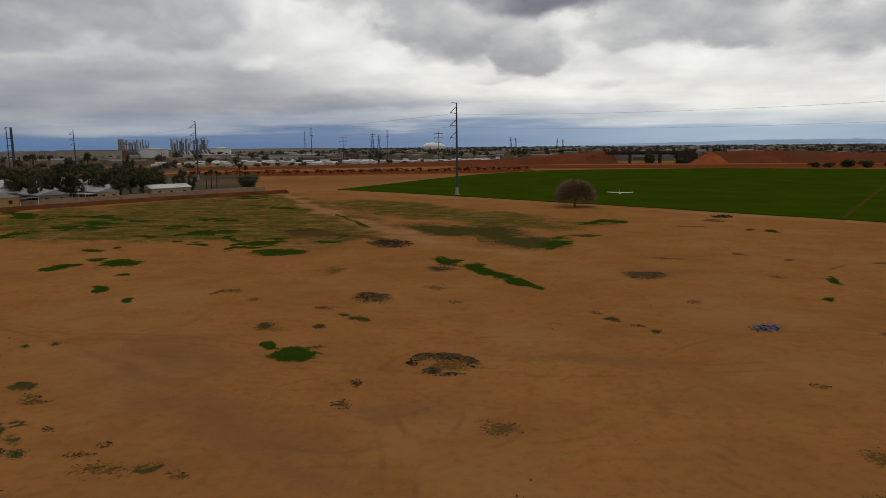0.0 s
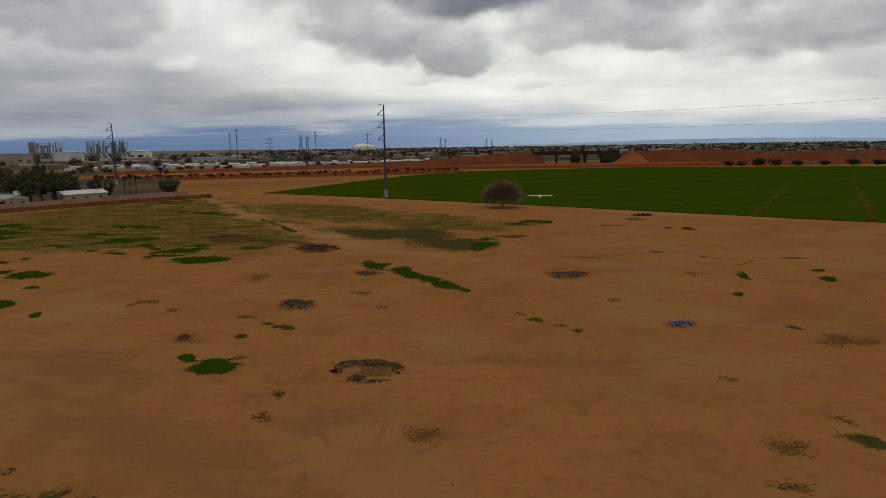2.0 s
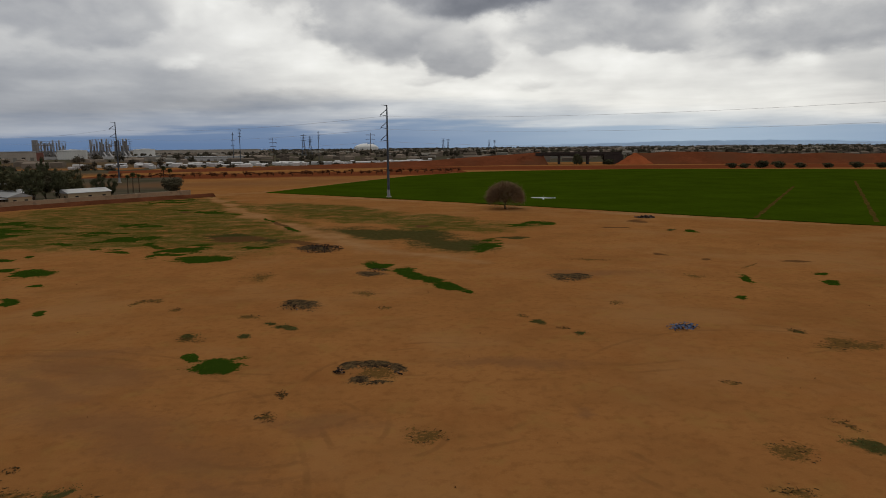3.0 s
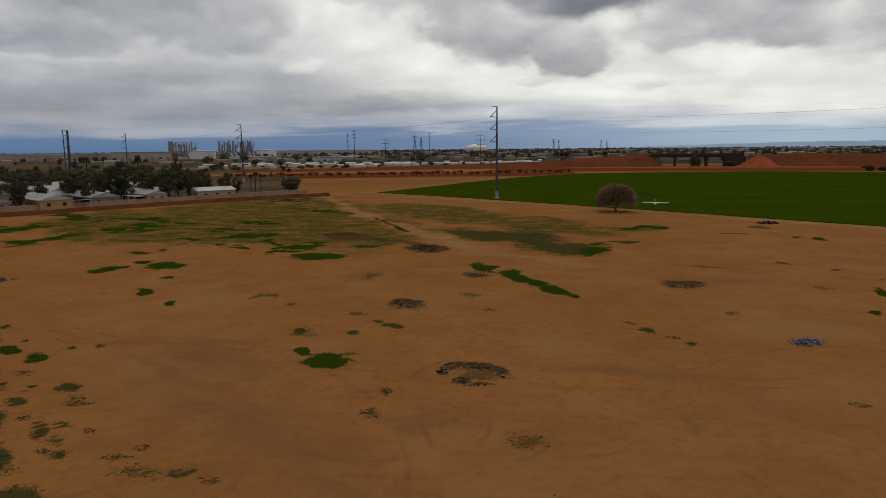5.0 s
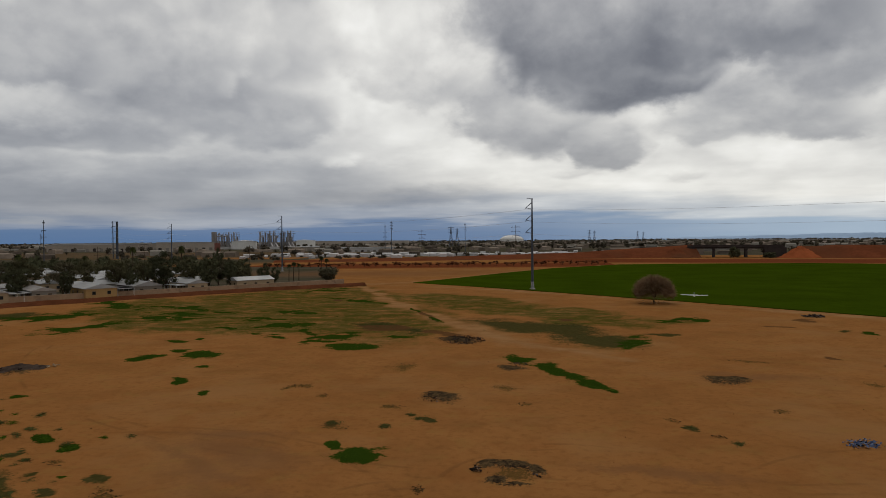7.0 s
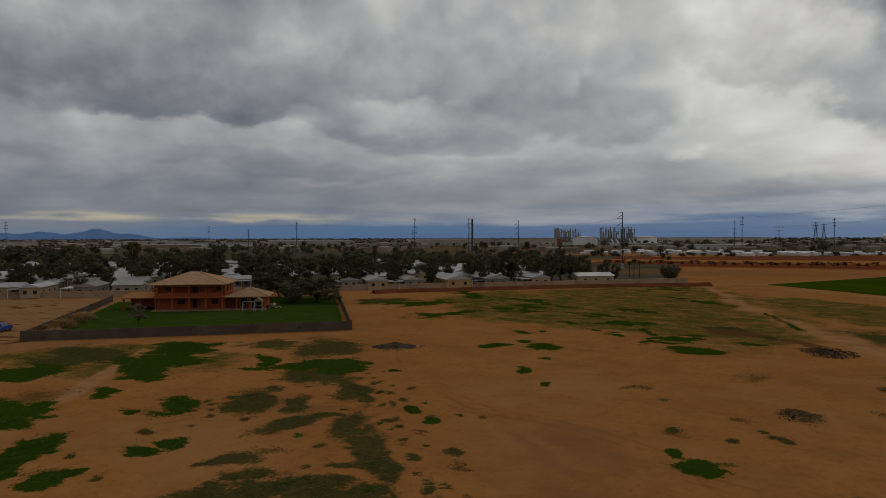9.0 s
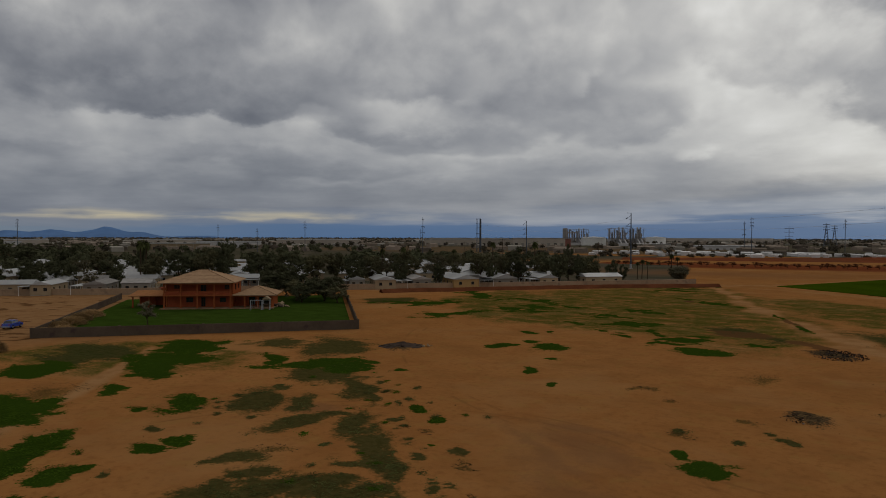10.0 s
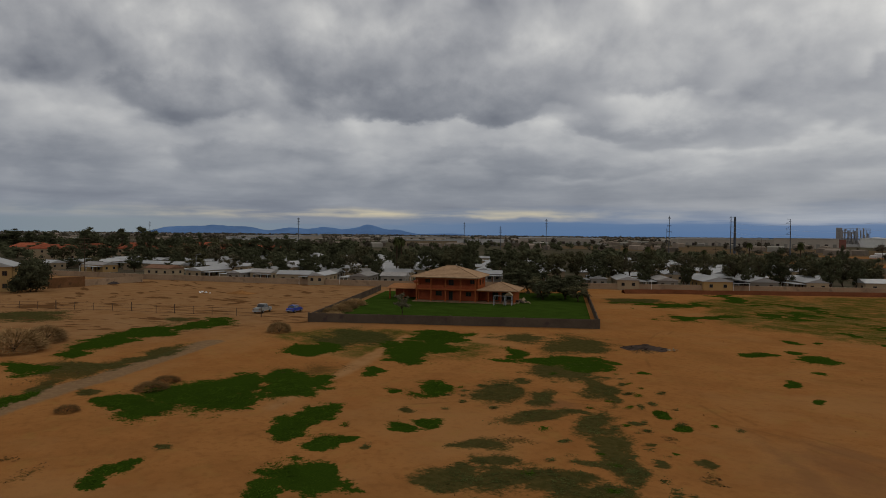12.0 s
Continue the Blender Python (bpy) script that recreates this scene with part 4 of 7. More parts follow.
def to_line(x, y, a, b):
    """Distance of points from the line piece a-b."""
    a, b = np.array(a), np.array(b)
    d = b - a
    t = np.clip(((x - a[0]) * d[0] + (y - a[1]) * d[1]) / (d @ d), 0, 1)
    return np.hypot(x - a[0] - t * d[0], y - a[1] - t * d[1])


# the crop field: near edge along the pole line, far edge along the embankment
FIELD = ((-40, 261), (-5, 231), (37, 190), (65, 162), (84, 142), (150, 78), (420, 300), (284, 406), (179, 453), (101, 448), (63, 440), (18, 386), (-7, 335))


# the long wall of the mobile-home park
PARK_WALL = ((-66, 256), (-104, 211), (-147, 163), (-188, 109.5), (-219.9, 80.5), (-255.7, 53), (-330, 4))


def axis(lo, hi, step, far):
    inner = np.arange(lo, hi + step / 2, step)
    out, d, s = [], 0.0, step
    while d < far:
        s *= 1.09
        d += s
        out.append(d)
    out = np.array(out)
    return np.concatenate([lo - out[::-1], inner, hi + out])


def build_ground():
    xs, ys = axis(-150, 110, 0.5, 4750), axis(8, 262, 0.5, 4600)
    X, Y = np.meshgrid(xs, ys)
    x, y = X.ravel(), Y.ravel()
    A = {k: np.full(x.shape, -1.0) for k in KINDS}
    for s in SPOTS:
        near = (np.abs(x - s[1]) < 2.2 * s[3] + 1) & (np.abs(y - s[2]) < 2.2 * s[3] + 1)
        o = oval(x[near], y[near], s)
        if s[0] == "lush" and s[2] > 110:
            o = o + 0.12 - 1.5 * np.clip(value_noise(x[near] / 3.4, y[near] / 2.2, 33) - 0.40, 0, 1) - 0.9 * np.clip(value_noise(x[near] / 1.4, y[near] / 1.1, 34) - 0.5, 0, 1)
        A[s[0]][near] = np.maximum(A[s[0]][near], o)
    # bare farm tracks
    for a, b, w in (((-62, 258), (-43, 209), 3.4), ((-46, 215), (-29, 172), 4.0), ((-29, 172), (-12, 136), 5.0), ((-12, 136), (0, 112), 6.0), ((0, 112), (16, 96), 4.0), ((-95.2, 60.9), (-72.8, 37.5), 1.5), ((-72.8, 37.5), (-62, 24.5), 1.3), ((-58, 254), (-5, 226), 5.0), ((-5, 226), (37, 184), 4.0), ((37, 184), (96, 127), 4.5),
                    ((-60, 256), (-45, 262), 6.0), ((-42, 268), (18, 392), 4.0), ((-61, 254), (-140, 165), 3.0), ((18, 392), (64, 450), 4.0), ((64, 450), (290, 412), 6.0)):
        A["path"] = np.maximum(A["path"], 1.0 - to_line(x, y, a, b) / w)
    for a, b in (((-72, 0), (-81, 8.1)), ((-81, 8.1), (-86, 13.9)), ((-86, 13.9), (-94.7, 22)), ((-94.7, 22), (-105.2, 32))):
        A["gravel"] = np.maximum(A["gravel"], 1.0 - to_line(x, y, a, b) / 2.8)
    A["path"] = np.where(A["path"] > -1.0, A["path"] + 1.1 * (value_noise(x / 8, y / 8, 14) - 0.5) + 0.5 * (value_noise(x / 2.5, y / 2.5, 15) - 0.5), A["path"])
    # strip of tilled red soil beyond the bush row
    r = 1.0 - np.abs(y - (440 + 0.12 * x)) / 66.0
    A["redsoil"] = np.where((x > -175) & (x < 60), r, -1.0)
    A["redsoil"] = np.maximum(A["redsoil"], np.where((x > 10) & (x < 380), 1.0 - np.abs(y - (505 - 0.18 * (x - 150))) / 80.0, -1.0))
    # dusty town ground beyond the fields and the park
    far = np.hypot(x, y)
    A["town"] = np.where((x > -180) & (y < 640), -1.0, np.clip((far - 430) / 300, -1, 1)) - np.where((x < -200) & (x > -760) & (y > 600) & (y < 960), 0.6, 0.0)
    # dusty ground among the mobile homes behind the long wall
    wall_y = np.interp(x, [p[0] for p in PARK_WALL[::-1]], [p[1] for p in PARK_WALL[::-1]])
    A["town"] = np.where((y > wall_y + 1.0) & (x < -72 - 0.25 * (y - 256)) & (y < 430) & (x > -640), 0.8, A["town"])
    # odd dry streaks on the lot behind the yard
    lot = (x < -118) & (x > -270) & (y < 100 + 0.0 * x) & (y > -20)
    A["dark"] = np.where(lot, np.maximum(A["dark"], (value_noise((x + 0.8 * y) / 4.0, (y - 0.85 * x) / 1.3 + x / 30, 5) - 0.70) * 3.4), A["dark"])
    A["pale"] = np.where((x < -95) & (y < 150), np.minimum((-95 - x) / 40, (0.75 * -x - y + 10) / 25), -1.0)
    z = 0.10 * (value_noise(x / 11, y / 11, 1) - 0.5) + 0.05 * (value_noise(x / 2.7, y / 2.7, 2) - 0.5)
    z = z * np.clip(1.0 - (np.hypot(x, y) - 300) / 400, 0, 1) - 0.02
    z += 0.35 * np.clip(A["burnt"], 0, 1) ** 0.8 * (value_noise(x / 1.1, y / 1.1, 3) + 0.3)
    nx, ny = len(xs), len(ys)
    me = bpy.data.meshes.new("ground")
    idx = np.arange(nx * ny).reshape(ny, nx)
    quads = np.stack([idx[:-1, :-1], idx[:-1, 1:], idx[1:, 1:], idx[1:, :-1]], -1).reshape(-1, 4)
    me.vertices.add(nx * ny)
    me.vertices.foreach_set("co", np.stack([x, y, z], -1).astype(np.float32).ravel())
    me.loops.add(quads.size)
    me.loops.foreach_set("vertex_index", quads.astype(np.int32).ravel())
    me.polygons.add(len(quads))
    me.polygons.foreach_set("loop_start", np.arange(0, quads.size, 4, dtype=np.int32))
    me.polygons.foreach_set("use_smooth", np.ones(len(quads), dtype=bool))
    me.update(calc_edges=True)
    for k in KINDS:
        me.attributes.new(k, "FLOAT", "POINT").data.foreach_set("value", A[k].astype(np.float32))
    me.materials.append(M_SOIL)
    return tagged(new("ground", me), "flat desert lot of bare orange-brown soil with weeds", "ground", kind="structure")


build_ground()


# ---------------------------------------------------------------- large structure
def slab_from_outline(name, outline, z0, z1, mat):
    bm = bmesh.new()
    lo, hi = [bm.verts.new((x, y, z0)) for x, y in outline], [bm.verts.new((x, y, z1)) for x, y in outline]
    bm.faces.new(hi)
    k = len(outline)
    for i in range(k):
        bm.faces.new((lo[i], lo[(i + 1) % k], hi[(i + 1) % k], hi[i]))
    bmesh.ops.recalc_face_normals(bm, faces=bm.faces)
    return part(name, bm, mat)


tagged(slab_from_outline("crop_field", FIELD, -0.1, 0.14, M_CROP), "dense low green crop in a flat field", "field", kind="structure")


def ridge(name, line, half, height, mat, label, category, seed=0, top=0.25, step=4.0):
    """A long bank of earth along a line of points, uneven in height; half and height may change along the line."""
    pts = []
    for i in range(len(line) - 1):
        a, b = np.array(line[i], float), np.array(line[i + 1], float)
        k = max(1, int(np.hypot(*(b - a)[:2]) / step))
        pts += [a + (b - a) * j / k for j in range(k)]
    pts.append(np.array(line[-1], float))
    prof = ((-1.0, 0.0), (-0.62, 0.45), (-top, 0.95), (0.0, 1.0), (top, 0.95), (0.62, 0.45), (1.0, 0.0))
    verts, faces = [], []
    for i, p in enumerate(pts):
        d = pts[min(i + 1, len(pts) - 1)] - pts[max(i - 1, 0)]
        nrm = np.array([-d[1], d[0]]) / max(np.hypot(d[0], d[1]), 1e-6)
        h = height * (p[2] if len(p) > 2 else 1.0)
        for u, v in prof:
            w = 1 + 0.25 * (value_noise(np.array([i * 0.5 + u * 3]), np.array([u * 2.0]), seed)[0] - 0.5)
            verts.append((p[0] + nrm[0] * u * half * w, p[1] + nrm[1] * u * half * w, v * h * w - 0.12))
    m = len(prof)
    for i in range(len(pts) - 1):
        for j in range(m - 1):
            faces.append((i * m + j, i * m + j + 1, (i + 1) * m + j + 1, (i + 1) * m + j))
    faces += [tuple(range(m)), tuple(range((len(pts) - 1) * m, len(pts) * m))[::-1]]
    return tagged(link_mesh(name, verts, faces, mat, smooth=True), label, category, kind="structure")


def block_wall(name, a, b, height, mat, label, thick=0.2, pier=12.0, cap=True):
    """A straight block wall on the ground with a coping and piers."""
    a, b = Vector((*a, 0)), Vector((*b, 0))
    d = b - a
    w = thing(name, label, "wall", kind="structure", m=Matrix.Translation(a) @ pose(0, 0, 0, 0, 0, math.degrees(math.atan2(d.y, d.x))))
    n = d.length
    part("wall_body", box(0, n, -thick / 2, thick / 2, -0.2, height), mat, w)
    if cap:
        part("coping", box(-0.02, n + 0.02, -thick / 2 - 0.04, thick / 2 + 0.04, height + 0.003, height + 0.08), M_CAP, w)
    k = max(1, int(n / pier))
    for i in range(k + 1):
        p = i * n / k
        part("pier", box(p - 0.2, p + 0.2, -thick / 2 - 0.05, thick / 2 + 0.05, -0.2, height + 0.10, 0.02), mat, w)
    return w


# long tan wall of the mobile-home park, with a bank of dark soil before it
for i in range(len(PARK_WALL) - 1):
    block_wall("wall_%d" % (i + 1), PARK_WALL[i], PARK_WALL[i + 1], 1.75, M_BLOCK, "long tan block wall along the mobile-home park", pier=14.0)
ridge("soil_bank", ((-56, 247), (-85, 221), (-110, 191), (-133, 160)), 2.6, 1.15, M_BERM, "low bank of dark red-brown soil along a wall", "bank", 3)

block_wall("lot_wall_1", (-231.8, 32.2), (-241.5, 50.2), 1.9, M_BLOCK, "short tan block wall at the end of a bare lot", pier=7.0, cap=False)
block_wall("lot_wall_2", (-225.3, 21.8), (-229.6, 31.6), 3.0, M_STAINED, "tall brown stained wall beside a bare lot", pier=6.0, cap=False)

# red embankment of a raised highway, broken by a bridge
ridge("embankment", ((-190, 520, 0.10), (-60, 560, 0.22), (40, 590, 0.42), (110, 602, 0.80), (146, 604, 1.0)), 26, 10.2, M_EMBANK, "red earth embankment of a raised highway", "embankment", 11, top=0.3, step=12)
ridge("embankment", ((222, 582, 0.92), (262, 572, 0.90), (345, 545, 0.80), (520, 465, 0.72), (760, 338, 0.68)), 24, 10.2, M_EMBANK, "red earth embankment of a raised highway", "embankment", 12, top=0.3, step=12)


def wheel_track(a, b, w):
    """A narrow bare strip pressed through the crop, a little above the leaves' mean height."""
    a, b = Vector((*a, 0)), Vector((*b, 0))
    d = (b - a).normalized()
    s = Vector((-d.y, d.x, 0)) * w / 2
    V, Fc = [], []
    k = 30
    for i in range(k + 1):
        p = a.lerp(b, i / k)
        j = 1 + 0.3 * math.sin(i * 2.3) + 0.2 * math.sin(i * 5.1)
        V += [tuple(p - s * j + Vector((0, 0, 0.145))), tuple(p + Vector((0, 0, 0.17))), tuple(p + s * j + Vector((0, 0, 0.145)))]
    for i in range(k):
        Fc += [(3 * i, 3 * i + 1, 3 * i + 4, 3 * i + 3), (3 * i + 1, 3 * i + 2, 3 * i + 5, 3 * i + 4)]
    tagged(link_mesh("wheel_track", V, Fc, M_TRACK), "bare reddish wheel track through a green crop", "track", kind="structure")


wheel_track((84, 144), (158, 247), 1.0)
wheel_track((103.5, 132), (204, 276), 1.0)


# ---------------------------------------------------------------- the walled yard with the orange house
YARD = ((-119.5, 54.5), (-83.7, 94.7), (-137.5, 149.0), (-174.5, 102.0))
tagged(slab_from_outline("lawn", [(-119.2, 56.4), (-85.2, 94.8), (-136.8, 147.0), (-171.5, 102.0)], -0.15, 0.06, M_LAWN), "mown green lawn inside a walled yard", "lawn", kind="structure")
for i, (a, b, h) in enumerate(((YARD[0], YARD[1], 1.65), (YARD[1], YARD[2], 1.5), (YARD[3], YARD[0], 1.5))):
    block_wall("yard_wall_%d" % (i + 1), a, b, h, M_BLOCKG, "grey-brown block wall round a yard", pier=11.0, cap=False)


def veranda_column(parent, x, y, z0, z1, mat=M_STUCCO):
    bm = box(x - 0.14, x + 0.14, y - 0.14, y + 0.14, z0, z1, 0.02)
    add_box(bm, x - 0.2, x + 0.2, y - 0.2, y + 0.2, z0, z0 + 0.22)
    add_box(bm, x - 0.2, x + 0.2, y - 0.2, y + 0.2, z1 - 0.18, z1)
    part("column", bm, mat, parent)


def window(parent, x0, x1, y, z0, z1, frame_mat=M_FRAME):
    """A framed window on a wall whose outer face looks along -y."""
    bm = bmesh.new()
    for a in ((x0 - 0.06, x0 + 0.04, z0, z1), (x1 - 0.04, x1 + 0.06, z0, z1), ((x0 + x1) / 2 - 0.03, (x0 + x1) / 2 + 0.03, z0, z1), (x0 - 0.06, x1 + 0.06, z1, z1 + 0.08), (x0 - 0.06, x1 + 0.06, z0 - 0.08, z0)):
        add_box(bm, a[0], a[1], y - 0.07, y - 0.004, a[2], a[3])
    w = part("window", bm, frame_mat, parent)
    part("pane", box(x0 + 0.04, x1 - 0.04, y - 0.035, y - 0.012, z0, z1), M_GLASS, w)
    return w


def tiled_hip(parent, x0, x1, y0, y1, z0, z1, mat):
    roof = part("roof", hip_roof(bmesh.new(), x0, x1, y0, y1, z0, z1), mat, parent)
    # ridge and hip caps
    w, d = x1 - x0, y1 - y0
    i = min(w, d) / 2
    ra, rb = ((x0 + i, (y0 + y1) / 2, z1), (x1 - i, (y0 + y1) / 2, z1)) if w >= d else (((x0 + x1) / 2, y0 + i, z1), ((x0 + x1) / 2, y1 - i, z1))
    bm = bmesh.new()
    add_tube(bm, ra, rb, 0.14, seg=6)
    ends = ((x0, y0, z0, ra), (x0, y1, z0, ra if w >= d else rb), (x1, y0, z0, rb if w >= d else ra), (x1, y1, z0, rb))
    for ex, ey, ez, r in ends:
        add_tube(bm, (ex, ey, ez), r, 0.13, seg=6)
    part("ridge_cap", bm, mat, roof)
    # courses of tiles as low ribs on the front slope
    bm = bmesh.new()
    steps = 9
    for k in range(1, steps):
        f = k / steps
        hx = i * f
        for sy, yy in ((1, y0 + (i if w >= d else min(i, d / 2)) * f),):
            add_tube(bm, (x0 + hx, yy, z0 + (z1 - z0) * f + 0.01), (x1 - hx, yy, z0 + (z1 - z0) * f + 0.01), 0.028, seg=5)
    part("tile_course", bm, mat, roof)
    return roof


def build_house():
    h = thing("house", "two-storey orange stucco house with verandas and tan hipped roofs", "house", m=pose(-142.55, 93.5, 0, 0, 0, 41.2))
    part("plinth", box(-0.6, 25.0, -1.2, 13.2, -0.2, 0.22, 0.03), M_PAVE, h)
    W, B = 15.3, 13.0
    # walls stand back behind the two-storey veranda
    walls = part("wall", box(0.3, W - 0.3, 2.6, B, 0.22, 6.05), M_STUCCOD, h)
    part("veranda_floor", box(-0.05, W + 0.05, -0.05, 2.6, 2.95, 3.25, 0.02), M_STUCCO, h)
    part("veranda_ceiling", box(0.02, W - 0.02, 0.02, 2.58, 5.86, 6.0), M_STUCCOD, h)
    part("beam", box(-0.02, W + 0.02, -0.02, 0.36, 5.6, 5.85), M_STUCCO, h)
    part("side_wall", box(W - 0.28, W, 2.4, B - 0.02, 0.22, 6.0), M_STUCCO, h)
    part("side_wall", box(0.0, 0.28, 2.4, B - 0.02, 0.22, 6.0), M_STUCCO, h)
    for x in (0.2, 3.9, 7.6, 11.4, W - 0.2):
        veranda_column(h, x, 0.2, 0.22, 2.95)
        veranda_column(h, x, 0.2, 3.25, 5.6)
    for a, b in ((0.42, 3.68), (4.12, 7.38), (7.82, 11.18), (11.62, W - 0.42)):
        rail = part("parapet", box(a, b, 0.12, 0.28, 3.28, 4.05, 0.01), M_STUCCOD, h)
        part("rail", box(a, b, 0.08, 0.32, 4.054, 4.13), M_STUCCO, rail)
    for x0, x1, z0, z1 in ((1.9, 3.3, 4.6, 5.5), (7.9, 9.1, 3.4, 5.5), (13.4, 14.4, 4.5, 5.4), (4.6, 6.1, 1.4, 2.4), (8.0, 8.9, 0.4, 2.4), (12.3, 13.6, 1.4, 2.3)):
        window(h, x0, x1, 2.6, z0, z1)
    for y in (5.0, 9.0):
        for z in (1.0, 4.1):
            part("window", box(W + 0.002, W + 0.05, y, y + 1.2, z, z + 1.3), M_GLASS, h)
    tiled_hip(h, -1.0, W + 1.0, -1.0, B + 1.0, 6.2, 8.7, M_TILE)
    # single-storey wing with a deep porch
    part("wing_wall", box(W + 0.02, 24.2, 5.0, 10.4, 0.22, 3.0), M_STUCCOD, h)
    part("wing_beam", box(W + 0.02, 24.8, 0.9, 1.2, 2.7, 3.0), M_STUCCO, h)
    for x in (18.2, 21.2, 24.4):
        veranda_column(h, x, 1.05, 0.22, 2.7)
    part("wing_end", box(24.3, 24.6, 1.3, 10.4, 0.22, 3.0), M_STUCCO, h)
    window(h, 18.6, 20.0, 5.0, 0.5, 2.3)
    window(h, 21.0, 23.2, 5.0, 0.3, 2.3)
    tiled_hip(h, W + 0.3, 25.6, 0.2, 11.2, 3.15, 4.9, M_TILE)
    # open carport on the other side
    for x in (-8.0, -4.4, -0.9):
        veranda_column(h, x, 4.2, 0.0, 2.6, M_STUCCOD)
        veranda_column(h, x, 9.6, 0.0, 2.6, M_STUCCOD)
    part("carport_wall", box(-8.2, -0.1, 9.8, 10.0, 0.0, 2.6), M_STUCCOD, h)
    bm = poly_mesh(bmesh.new(), [(-8.8, 3.4, 2.7), (0.0, 3.4, 2.7), (0.0, 10.4, 3.5), (-8.8, 10.4, 3.5), (-8.8, 3.4, 2.85), (0.0, 3.4, 2.85), (0.0, 10.4, 3.65), (-8.8, 10.4, 3.65)],
                   [(3, 2, 1, 0), (4, 5, 6, 7), (0, 1, 5, 4), (1, 2, 6, 5), (2, 3, 7, 6), (3, 0, 4, 7)])
    part("carport_roof", bm, M_TILEO, h, "orange-tan tiled carport roof")
    part("back_wing", box(-3.4, -0.02, 10.5, 15.0, 0.0, 4.1), M_STUCCO, h)
    part("back_wing_roof", hip_roof(bmesh.new(), -3.7, 0.0, 10.2, 15.3, 4.25, 4.8), M_TILERED, h)


build_house()


def build_swing():
    s = thing("swing_set", "pale metal swing set with a small play tower", "swing set", m=pose(-123.4, 105.4, 0.06, 0, 0, 41))
    for x in (-1.9, 0.6):
        part("leg", tube((x, -0.8, 0), (x, 0, 2.2), 0.06), M_STEELL, s)
        part("leg", tube((x, 0.8, 0), (x, 0, 2.2), 0.06), M_STEELL, s)
    part("top_bar", tube((-2.0, 0, 2.2), (2.6, 0, 2.2), 0.06), M_STEELL, s)
    for x in (-1.3, -0.2):
        seat = part("seat", box(x - 0.22, x + 0.22, -0.1, 0.1, 0.5, 0.55), M_TYRE, s)
        part("chain", tube((x - 0.2, 0, 0.55), (x - 0.2, 0, 2.17), 0.015, seg=4), M_STEELL, seat)
        part("chain", tube((x + 0.2, 0, 0.55), (x + 0.2, 0, 2.17), 0.015, seg=4), M_STEELL, seat)
    for x in (0.9, 2.4):
        for y in (-0.7, 0.7):
            part("post", box(x - 0.06, x + 0.06, y - 0.06, y + 0.06, 0, 2.5), M_STEELL, s)
    part("deck", box(0.84, 2.46, -0.76, 0.76, 1.2, 1.3), M_WOOD, s)
    part("canopy", gable_roof(bmesh.new(), 0.7, 2.6, -0.9, 0.9, 2.5, 3.2, 0.06), M_CREAM, s)


build_swing()


